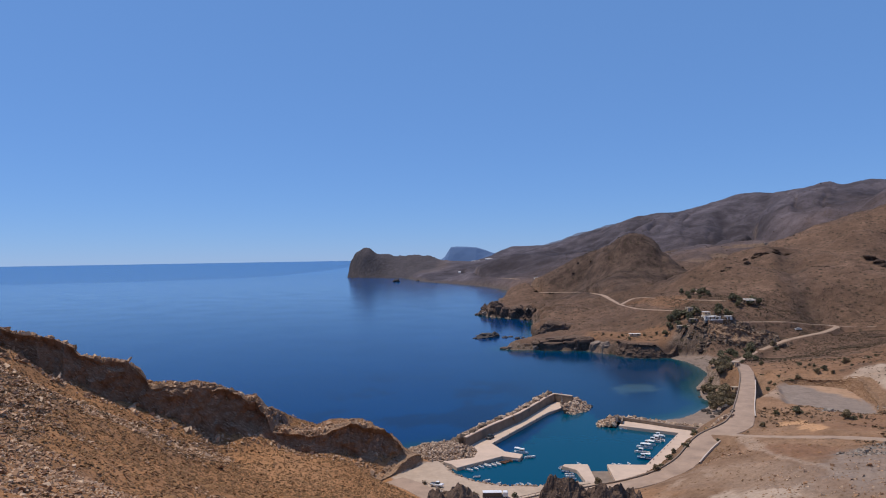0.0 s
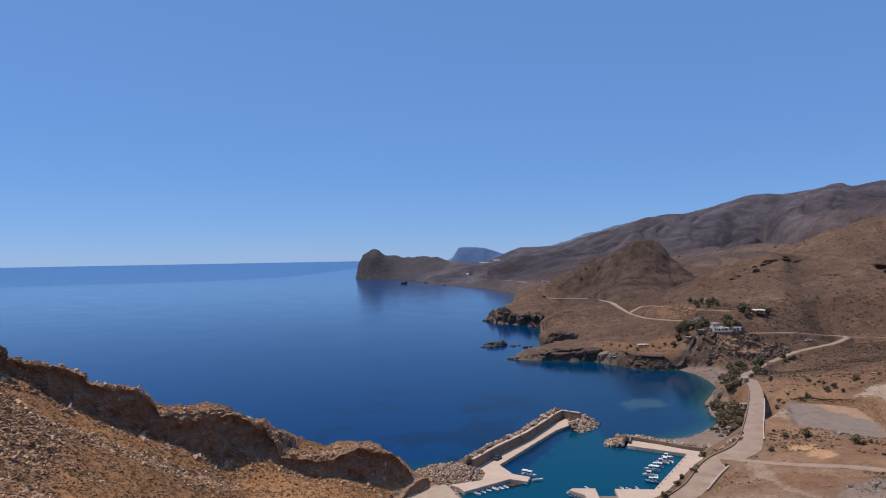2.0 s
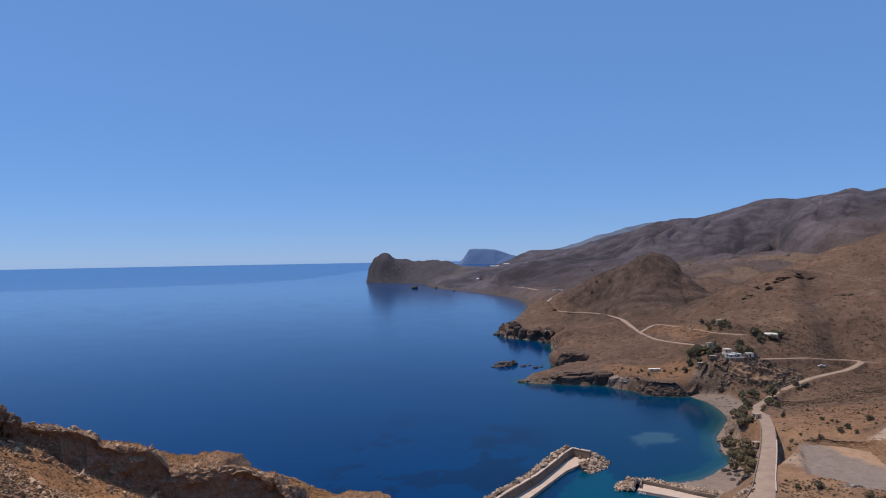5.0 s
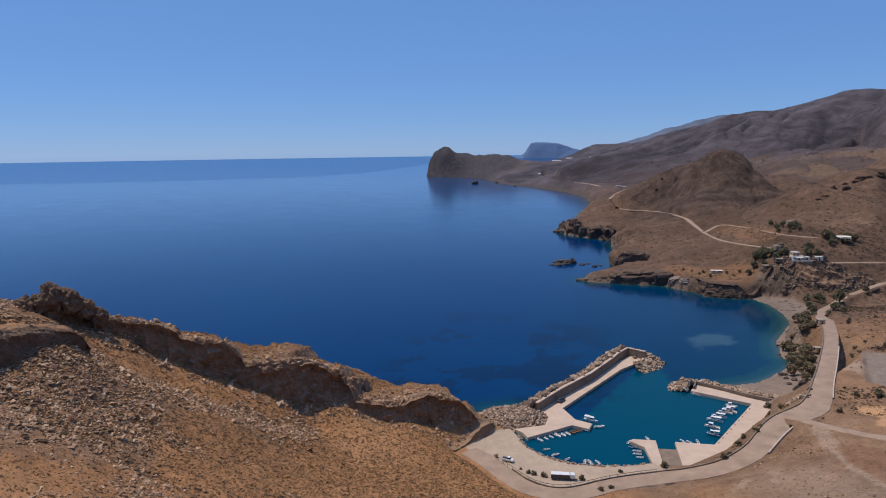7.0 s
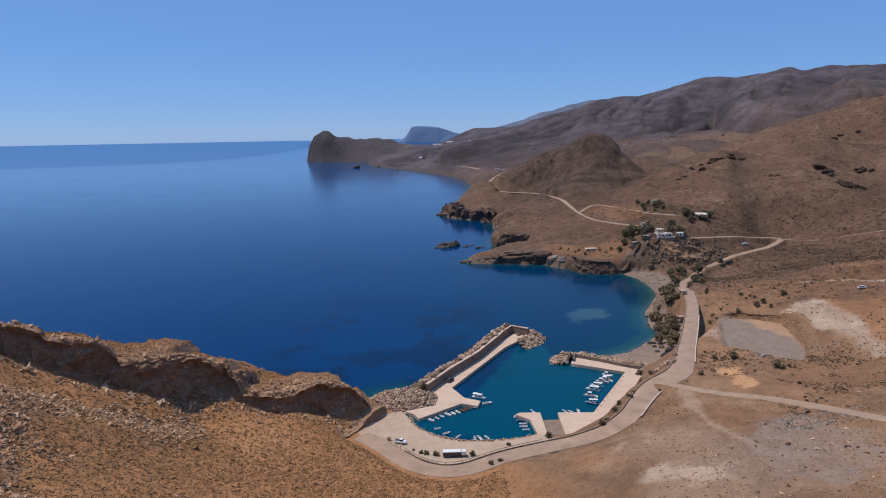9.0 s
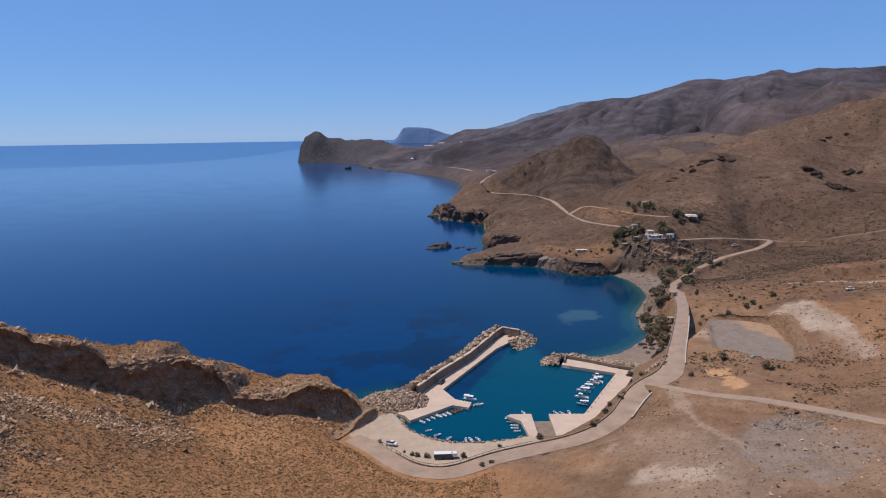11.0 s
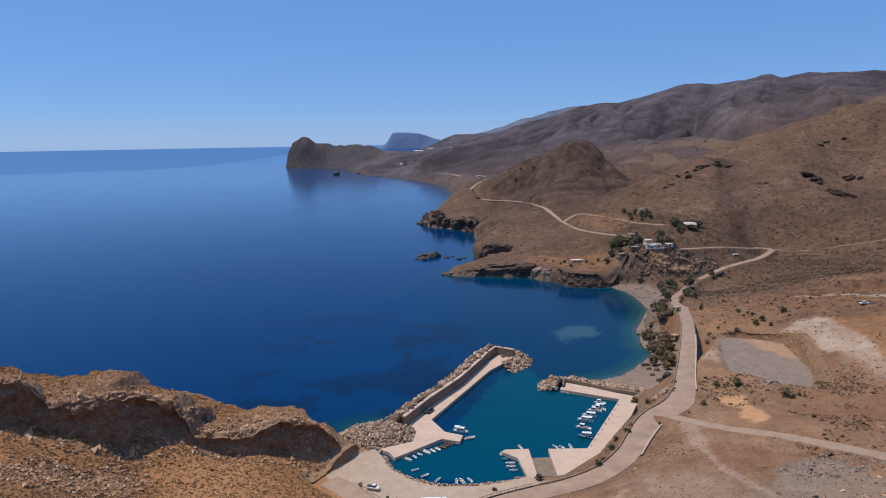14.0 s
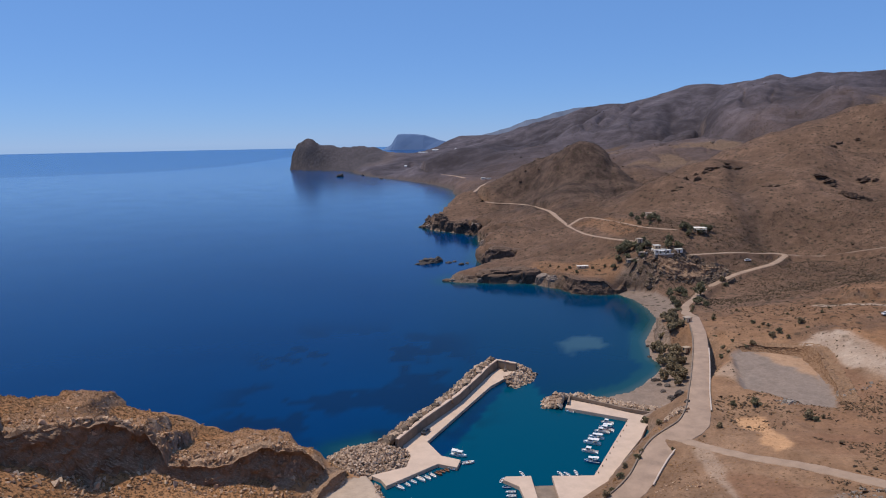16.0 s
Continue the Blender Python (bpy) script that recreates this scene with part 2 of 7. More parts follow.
def cliff_material(name, dark, middle, light, tan):
    """Weathered rock: faces painted dark as in shade, ledges tan with dust, lichen and painted sunlight."""
    m, n, l, b = material(name)
    big, mid, fine = tex(n, l, 0.09, 4, 0.6), tex(n, l, 0.6, 5, 0.65), tex(n, l, 3.0, 5, 0.7)
    col = ramp(n, l, mid.outputs[0], [(0.25, dark), (0.5, middle), (0.78, light)])
    col = mix(n, l, 1.0, col, ramp(n, l, big.outputs[0], [(0.3, grey(0.75)), (0.7, grey(1.2))]), "MULTIPLY")
    up = n.new("ShaderNodeSeparateXYZ")
    l.new(n.new("ShaderNodeNewGeometry").outputs["Normal"], up.inputs[0])
    # upward-facing rock gets the tan that also stands for sunlit tops
    flat = ramp(n, l, up.outputs[2], [(0.45, grey(0)), (0.8, grey(1))])
    lit_dust = ramp(n, l, fine.outputs[0], [(0.3, tuple(c * 0.62 for c in tan)), (0.7, tuple(c * 1.15 for c in tan))])
    col = mix(n, l, flat, col, lit_dust)
    col = mix(n, l, 1.0, col, ramp(n, l, fine.outputs[0], [(0.25, grey(0.7)), (0.75, grey(1.15))]), "MULTIPLY")
    l.new(col, b.inputs["Base Color"])
    b.inputs["Roughness"].default_value = 0.95
    b.inputs["Specular IOR Level"].default_value = 0.15
    first = bump(n, l, b, mid.outputs[0], 0.7, 0.6)
    bump(n, l, b, fine.outputs[0], 0.7, 0.25, first)
    return m


FACE_ROCK = cliff_material("cliff_rock", (0.172, 0.104, 0.061), (0.248, 0.153, 0.091), (0.35, 0.226, 0.140), (0.37, 0.244, 0.150))
# darker copy of the cliff rock, with the pinnacles' shade painted in
SHADED_ROCK = cliff_material("pinnacle_rock", (0.12, 0.078, 0.050), (0.175, 0.113, 0.072), (0.25, 0.165, 0.106), (0.235, 0.155, 0.098))
EARTH = cliff_material("cut_earth", (0.15, 0.085, 0.045), (0.22, 0.128, 0.070), (0.30, 0.185, 0.105), (0.30, 0.185, 0.105))
SHORE_FACE = cliff_material("sea_cliff_rock", (0.070, 0.048, 0.038), (0.115, 0.080, 0.061), (0.175, 0.122, 0.090), (0.165, 0.112, 0.078))
PALE_SHORE = cliff_material("pale_shore_rock", (0.11, 0.086, 0.072), (0.19, 0.150, 0.125), (0.30, 0.245, 0.205), (0.30, 0.235, 0.185))
LEAF = random_tint("dusty_leaf", [(0.0, (0.085, 0.078, 0.042)), (0.6, (0.150, 0.134, 0.072)), (1.0, (0.23, 0.195, 0.115))], scale=2.0, island=True)
LEAF_GREY = random_tint("tamarisk_leaf", [(0.0, (0.130, 0.100, 0.054)), (0.6, (0.210, 0.162, 0.090)), (1.0, (0.30, 0.23, 0.135))], scale=2.0, island=True)
BARK = plain("bark", (0.16, 0.11, 0.075), 0.95, 0.3, 2.0, bumpy=0.5)

# ---- the lie of the land ----
def lattice(ix, iy, seed):
    h = (ix.astype(np.int64) * 374761393 + iy.astype(np.int64) * 668265263 + seed * 1274126177) & 0xFFFFFFFF
    h = ((h ^ (h >> 13)) * 1274126177) & 0xFFFFFFFF
    return ((h ^ (h >> 16)) & 0xFFFF) / 65535.0


def smooth_noise(x, y, seed=0):
    x0, y0 = np.floor(x), np.floor(y)
    u, v = x - x0, y - y0
    u, v = u * u * u * (u * (6 * u - 15) + 10), v * v * v * (v * (6 * v - 15) + 10)
    a, b = lattice(x0, y0, seed), lattice(x0 + 1, y0, seed)
    c, d = lattice(x0, y0 + 1, seed), lattice(x0 + 1, y0 + 1, seed)
    return (a + (b - a) * u) * (1 - v) + (c + (d - c) * u) * v - 0.5


def fbm(x, y, size, octaves=4, gain=0.5, seed=0, ridged=False):
    """Noise in metres of wavelength: about -0.5 to 0.5."""
    total, amp, k = 0.0, 1.0, 1.0 / size
    for o in range(octaves):
        n = smooth_noise((x + 0.37 * y * (o % 2)) * k + 17.3 * o, (y - 0.31 * x * (o % 2)) * k - 9.1 * o, seed + o)
        total = total + amp * ((0.5 - 2 * np.abs(n)) if ridged else n)
        amp, k = amp * gain, k * 2.03
    return total


def step(a, b, v):
    t = np.clip((v - a) / (b - a), 0, 1)
    return t * t * (3 - 2 * t)


def along(points, x, y, columns=()):
    """Distance from a polyline, which side (left positive), and the columns carried along it."""
    best = np.full(x.shape, 1e12)
    side = np.zeros(x.shape)
    carried = [np.zeros(x.shape) for _ in columns]
    run, at = 0.0, np.zeros(x.shape)
    for i in range(len(points) - 1):
        (x0, y0), (x1, y1) = points[i][:2], points[i + 1][:2]
        dx, dy = x1 - x0, y1 - y0
        size = dx * dx + dy * dy
        t = np.clip(((x - x0) * dx + (y - y0) * dy) / size, 0, 1)
        px, py = x - x0 - t * dx, y - y0 - t * dy
        d = px * px + py * py
        hit = d < best
        best = np.where(hit, d, best)
        side = np.where(hit, np.sign(dx * (y - y0) - dy * (x - x0)), side)
        at = np.where(hit, run + t * math.sqrt(size), at)
        for c, k in enumerate(columns):
            carried[c] = np.where(hit, points[i][k] + (points[i + 1][k] - points[i][k]) * t, carried[c])
        run += math.sqrt(size)
    return np.sqrt(best), side, at, carried


# coast: x, y, and how many metres inland the ground takes to rise (small: cliff; large: beach)
COAST_NEAR = [(-4900, -2600, 40), (-900, -330, 20), (-500, -80, 18), (-330, 50, 15), (-240, 118, 12), (-185, 160, 10), (-150, 192, 10),
              (-122, 224, 9), (-104, 243, 8), (-72, 246, 8), (-50, 240, 8), (-31, 233, 7), (-12, 224, 3), (-8, 215, 3), (-6, 209, 3),
              (1, 202, 3), (8, 198, 3), (16, 197, 3), (26, 199, 3), (34, 203, 3), (44, 204, 4), (58, 216, 6), (70, 232, 6), (82, 250, 8)]
COAST_BAY = [(81, 263, 3), (72, 274, 3), (71, 280, 4), (77, 283, 9), (85, 287, 14), (94.5, 295.5, 14), (104, 307, 12), (109.5, 317, 7), (107.5, 326, 6), (110.5, 340, 6),
             (113, 353, 7), (119, 367, 8), (127, 383, 10), (132, 394, 16), (134.5, 416, 22), (133.5, 438, 20), (131, 450, 10), (128, 455.5, 4), (121, 457, 3.2), (110, 457, 3.2),
             (101, 462, 3.2), (96, 473, 6), (82, 488, 13), (73, 495, 14), (65, 494, 15), (54, 497, 15), (42, 499.5, 12), (30, 501, 9), (20, 506, 9), (24, 517, 9), (40, 527, 7), (52, 536, 5), (62, 548, 4), (73, 559, 7), (74, 564, 9), (63, 565.5, 10), (51, 574, 10), (49, 586, 10), (52, 612, 9), (56, 638, 8), (70, 648, 8), (84, 654, 9), (73, 659.5, 10), (62, 664, 10), (57, 696, 8)]
COAST_FAR = [(66, 725, 6), (58, 745, 4), (39, 760, 5), (14, 784, 6), (2, 819, 8), (24, 880, 14), (32, 960, 30), (38, 1081, 30), (55, 1189, 30),
             (57, 1371, 30), (25, 1561, 30), (-1, 1632, 30), (-62, 1796, 30), (-129, 1901, 35), (-205, 2126, 35), (-262, 2360, 60),
             (-360, 2470, 70), (-506, 2574, 26), (-524, 2620, 26), (-420, 2700, 40), (-200, 2720, 60), (-40, 2800, 60), (60, 3100, 80),
             (150, 3700, 90), (420, 4900, 90)]
COAST = COAST_NEAR + COAST_BAY + COAST_FAR


def inside(points, x, y):
    within = np.zeros(x.shape, bool)
    for i in range(len(points)):
        (x0, y0), (x1, y1) = points[i - 1][:2], points[i][:2]
        if y0 == y1:
            continue
        crosses = (y0 > y) != (y1 > y)
        within ^= crosses & (x < (x1 - x0) * (y - y0) / (y1 - y0) + x0)
    return within


# spot heights: x, y, z
NEAR_HILL = [(5, -60, 62), (5, 0, 60), (8, 29, 54.2), (10, 40, 46), (10, 60, 33), (8, 90, 20), (2, 120, 12), (-6, 150, 7.5), (-10, 168, 4.5),
             (45, 40, 42), (45, 75, 28), (42, 110, 18), (40, 145, 10), (55, 165, 12), (72, 175, 15.8), (90, 155, 20.8), (103, 152, 23.6),
             (95, 166, 20), (110, 110, 30), (120, 60, 44), (136, 204, 18), (101, 210, 15.4), (95, 227, 11.5), (80, 217, 9.8),
             (25, 170, 4.5), (160, 130, 34), (200, 60, 56), (82, 248, 6)]
LEFT_HILL = [(-27, 181, 6.5), (-26, 200, 3), (-65, 145, 23), (-80, 144, 33), (-83, 159, 28.5), (-82, 123, 41), (-70, 188, 14.5), (-63, 191, 14),
             (-76, 191, 19), (-53, 200, 11), (-33.5, 207, 5.2), (-29.5, 212.5, 6.6), (-22.5, 219.5, 6.2), (-37, 201, 6.8), (-30, 199, 4.0), (-40, 120, 21), (-42, 160, 13), (-60, 70, 48), (-30, 60, 40), (-100, 60, 62),
             (-101, 118, 54.5), (-113, 118, 61.5), (-112, 130, 59.5), (-104, 150, 41.5), (-119, 141, 56), (-127, 146, 57.3), (-121, 152.5, 52), (-114.5, 162, 46), (-109, 168, 39.8), (-136, 139, 63.5), (-160, 100, 66), (-200, 30, 82), (-150, 0, 84), (-95, 172, 31)]
HARBOUR_SIDE = [(-24, 203.5, 2), (-20.5, 211, 1.8), (-15.5, 219.5, 1.8), (0, 180, 2.2), (0, 196, 1.7), (16, 190, 1.8), (30, 194, 1.9), (48, 199, 3), (60, 208, 5), (-18, 215, 1.6), (-20, 226, 2), (-12, 200, 1.8)]
BAY_SIDE = [(103, 258, 12.2), (110, 300, 12), (118, 290, 13), (126, 324, 14), (138, 355, 11.5), (150, 385, 8), (160, 420, 5), (165, 445, 6), (142, 257, 11.5), (170, 305, 19), (174, 294, 21), (178, 283, 21.5), (173, 262, 20), (168, 243, 19), (161, 297, 15.6), (150, 306, 14.6), (161, 280, 16), (184, 310, 17), (192, 290, 19), (153, 243, 14.5), (157, 258, 14.5),
            (200, 330, 17), (230, 300, 23), (260, 250, 33), (200, 220, 27), (205, 170, 38), (300, 200, 60), (157, 464, 24), (108, 472, 9.5),
            (128, 466, 11), (96, 500, 10.5), (70, 515, 8.5), (196, 507, 35), (180, 485, 28), (266, 513, 15), (215, 450, 9), (240, 400, 18),
            (300, 480, 24), (330, 420, 34), (300, 350, 30), (100, 540, 18), (118, 466, 9.8), (112, 492, 11.2), (97, 484, 9.0), (84, 498, 8.5), (68, 506, 7)]
MID_HILLS = [(130, 600, 25), (118, 708, 29), (66, 940, 26), (179, 820, 94), (193, 830, 95), (203, 820, 93), (214, 810, 81), (226, 790, 62), (161, 870, 83), (127, 890, 63), (95, 961, 27), (134, 940, 54), (118, 1000, 36), (167, 730, 55), (147, 790, 50), (125, 870, 42), (101, 960, 35), (195, 720, 44), (150, 680, 37), (165, 640, 34), (112, 745, 30),
             (230, 830, 60), (260, 640, 52), (268, 612, 56), (348, 609, 68), (365, 600, 60), (300, 560, 44),
             (420, 560, 66), (420, 450, 62), (330, 700, 70), (430, 700, 84), (80, 640, 20), (75, 580, 14), (70, 850, 20), (100, 1000, 24), (56, 576, 14), (58, 612, 16), (67, 668, 17), (61, 735, 17)]
FAR_HILLS = [(87, 1300, 26), (90, 1150, 22), (345, 1900, 98), (450, 1700, 84), (54, 1900, 72), (77, 1880, 70), (122, 1850, 66), (165, 1820, 67), (246, 1750, 73),
             (30, 1880, 54), (-9, 1800, 21), (27, 1700, 21), (90, 1550, 24), (135, 1350, 25), (175, 1600, 45), (200, 1450, 40),
             (-38, 2200, 38), (-31, 2300, 46), (19, 2500, 58), (118, 2650, 70), (181, 2600, 74), (-36, 2050, 20), (217, 2200, 98), (281, 2200, 112), (319, 2150, 117),
             (380, 2100, 126), (423, 1900, 124), (579, 1900, 137), (658, 1700, 151), (703, 1500, 155), (771, 1400, 161),
             (822, 1300, 165), (216, 640, 64), (284, 720, 77), (347, 800, 88), (323, 775, 82), (403, 850, 95), (438, 850, 101), (462, 830, 111), (477, 800, 122), (484, 740, 134), (381, 680, 88),
             (269, 800, 44), (354, 900, 46), (433, 1000, 52), 
             (542, 1050, 56), (602, 1050, 64), (638, 1000, 90), (453, 1300, 79), (560, 1350, 88), (300, 1200, 50), (300, 950, 55),
             (420, 900, 74), (700, 600, 150), (900, 300, 170), (600, 100, 120)]
RIDGE = [(-31, 3300, 64), (50, 3200, 103), (114, 3150, 117), (169, 3100, 118), (220, 3000, 112), (280, 2850, 115), (327, 2750, 130), (370, 2650, 150), (408, 2550, 157),
         (442, 2450, 168), (512, 2395, 192), (552, 2370, 205), (592, 2353, 210), (635, 2332, 212), (685, 2306, 208), (741, 2275, 226), (817, 2230, 251), (839, 2216, 261),
         (861, 2201, 263), (892, 2110, 256), (905, 2010, 253), (921, 1944, 250), (950, 1924, 259), (968, 1912, 261), (998, 1892, 248), (1025, 1871, 254), (1057, 1847, 260),
         (1089, 1822, 253), (1138, 1781, 252), (1171, 1751, 254), (1215, 1700, 256), (720, 2460, 190), (980, 2250, 215), (1200, 1950, 215),
         (1029, 1600, 230), (1200, 1300, 250), (1500, 800, 260), (1400, 2400, 200), (900, 3000, 150), (600, 3600, 100), (3000, 3000, 120), (3000, -500, 150),
         (4500, 4500, 80), (0, -1500, 120), (-2500, -2500, 80), (1500, -2500, 150)]
LION = [(-462, 2560, 124), (-434, 2545, 116), (-415, 2590, 104), (-372, 2610, 90), (-330, 2590, 82), (-492, 2582, 84), (-280, 2570, 82), (-230, 2545, 82), (-196, 2510, 77), (-158, 2440, 64),
        (-400, 2530, 84), (-360, 2515, 58), (-300, 2480, 42), (-240, 2440, 44), (-98, 2320, 47), (-60, 2180, 36), (-330, 2430, 26), (-270, 2340, 18), (-155, 2050, 14), (-420, 2680, 60), (-250, 2690, 45),
        (-100, 2560, 36), (-90, 1930, 10), (40, 1750, 17), (90, 1620, 22)]
SPOTS = np.array(NEAR_HILL + LEFT_HILL + HARBOUR_SIDE + BAY_SIDE + MID_HILLS + FAR_HILLS + RIDGE + LION, float)
REACH = np.minimum(2.0 + 0.035 * np.hypot(SPOTS[:, 0], SPOTS[:, 1]), 55.0)
REACH[-len(LION):] = 18.0


def soft_distance(x, y):
    return np.sqrt((x[:, None] - SPOTS[None, :, 0]) ** 2 + (y[:, None] - SPOTS[None, :, 1]) ** 2 + REACH[None] ** 2)


_A = np.zeros((len(SPOTS) + 1,) * 2)
_A[:-1, :-1] = soft_distance(SPOTS[:, 0], SPOTS[:, 1])
_A[-1, :-1] = _A[:-1, -1] = 1
WEIGHTS = np.linalg.solve(_A, np.r_[SPOTS[:, 2], 0])

# foot of the crag above the near slope: x, y, height of its top
CRAG = [(-19, 216, 4), (-22, 215, 7), (-25, 214, 10), (-28, 212.3, 13), (-33, 210.3, 15), (-38, 209.5, 15.5), (-44, 206.8, 15), (-50, 204.6, 15), (-55, 203.8, 16), (-62, 202.6, 17.2),
        (-64.5, 202.8, 22.5), (-67.5, 202.2, 27.5), (-74.8, 196, 30), (-80, 191, 32), (-86, 185, 33), (-90, 181.8, 34), (-92, 180.6, 38.5), (-97.5, 177.2, 41.5), (-104, 173.2, 44),
        (-105.5, 172, 46), (-110, 169.6, 48.5), (-114, 165.5, 50), (-119, 158.5, 53.5), (-122, 154.5, 56.5), (-127, 149.8, 60), (-131, 146, 58.5), (-140, 138, 60), (-150, 128, 63), (-190, 95, 72), (-240, 50, 84)]

CAVE = [(-101, 131, 57.5), (-105, 125, 60.3), (-107, 118, 61.7), (-107, 110, 62.8), (-105, 102, 63)]

# roads: x, y, height, half width
SHORE_ROAD = [(-24, 202, 1.9, 3.2), (-18, 196, 2.1, 3.2), (-11.8, 188.2, 2.1, 3.2), (-6, 181.5, 2.2, 3.2), (-1.3, 178.3, 2.3, 3.2), (5.2, 177, 2.3, 3.2),
              (12, 179.3, 2.3, 3.2), (19, 184, 2.3, 3.2), (28, 188, 2.5, 3.2), (36.6, 190.4, 3.1, 3.2), (45.5, 192, 4.2, 3.2), (55, 196, 5.5, 3.2),
              (63.9, 204, 6.9, 3.3), (70.5, 214, 8.0, 3.4), (75.5, 220.8, 9.0, 3.8), (81, 225, 10, 4.2), (88.5, 230.5, 11, 4.3), (94.2, 240.4, 11.8, 3.6),
              (100, 254.4, 12.3, 3.1), (106, 268.4, 12.7, 2.9), (113, 285.4, 13.2, 2.8), (120.1, 303.4, 13.6, 2.7)]
SHORE_ROAD += [(126.2, 320.4, 13.6, 2.7), (132.4, 340.3, 12.8, 2.6), (137.7, 356.2, 11.2, 2.5)]
VALLEY_ROAD = [(137.7, 356.2, 11.2, 2.5), (138.5, 367, 10, 2.5), (143, 379, 8.8, 1.7), (147, 391, 7.8, 1.7), (153, 402, 6.8, 1.7), (162, 416, 6, 1.7), (175, 437, 5.8, 1.7),
               (186, 447, 7, 1.7), (206, 459, 11, 1.7), (221, 466, 12.7, 1.7), (238, 476, 14, 1.8), (254, 494, 14.6, 1.6), (260, 503, 15, 2.0),
               (254, 507, 15.5, 2.2), (240, 499, 17, 1.6), (218, 488, 20, 1.6), (198, 480, 21, 1.6), (180, 472, 21.8, 1.6)]
HILL_ROAD = [(151, 490, 28.5, 1.4), (146, 500, 28, 1.4), (136, 526, 26.6, 1.4), (129, 556, 25.4, 1.4), (127, 605, 25, 1.4), (126.5, 650, 27, 1.6), (125.5, 696, 29, 1.7),
             (117, 764, 28, 1.6), (103, 812, 26, 1.6), (86, 846, 24, 1.7), (69, 908, 22, 1.9), (62, 958, 22, 2.2), (66, 1005, 22, 2.0), (76, 1056, 22, 1.9), (100, 1191, 23, 1.9), (122, 1272, 25, 1.9)]
UPPER_ROAD = [(127, 608, 25, 1.2), (142, 628, 28.7, 1.2), (150, 625, 30, 1.2), (159, 582, 31.5, 1.2), (165, 525, 34, 1.2), (182, 503, 34.5, 1.2)]
TRACK = [(82, 224, 9.9, 2.0), (86.2, 213.5, 12, 1.9), (92.5, 201, 15, 1.9), (100.4, 190.8, 17.6, 1.9), (107, 180.5, 19.8, 2.0), (114, 169, 22, 2.0),
         (122, 156, 24.5, 2.0), (140, 130, 31, 2.0), (170, 90, 44, 2.0)]
EAST_ROAD = [(259, 503, 15, 1.2), (279.6, 491, 15.8, 1.1), (295, 475.5, 21.5, 1.1), (315, 455, 29, 1.1), (345, 432, 38, 1.1), (400, 405, 54, 1.1)]
FAR_ROAD = [(-50, 2149, 14, 4), (-9, 1874, 15, 4), (27, 1720, 17, 4), (64, 1562, 20, 4), (83, 1421, 22, 4)]
ROADS = [SHORE_ROAD, VALLEY_ROAD, HILL_ROAD, UPPER_ROAD, TRACK, EAST_ROAD, FAR_ROAD]


SCARP = [(212, 364), (223, 358.5), (235, 354.5), (247, 352), (262, 347), (285, 340)]
RAVINE = [(310, 700), (296, 660), (277, 608), (265, 571), (259, 545), (252, 522)]


CREST_LINE = [(-31, 3300), (169, 3100), (327, 2750), (442, 2450), (592, 2353), (741, 2275), (861, 2201), (905, 2010), (968, 1912), (1057, 1847), (1171, 1751), (1215, 1700), (1400, 1500)]


def gullies(x, y, across, reach, seed, sharp=0.16):
    """Ravines that run down from the main crest towards the bay: 1 in the bed, 0 on the spurs."""
    u, v = 0.90 * x - 0.43 * y, 0.43 * x + 0.90 * y
    wander = fbm(x, y, across * 2.6, 3, 0.5, seed + 5) * across * 1.1
    n = smooth_noise((u + wander) / across, (v + 0.5 * wander) / reach, seed)
    return np.clip(1 - np.abs(n) / sharp, 0, 1) ** 1.4


def bulge(run):
    return fbm(run, 0 * run, 20, 2, 0.45, 21) * 2.4


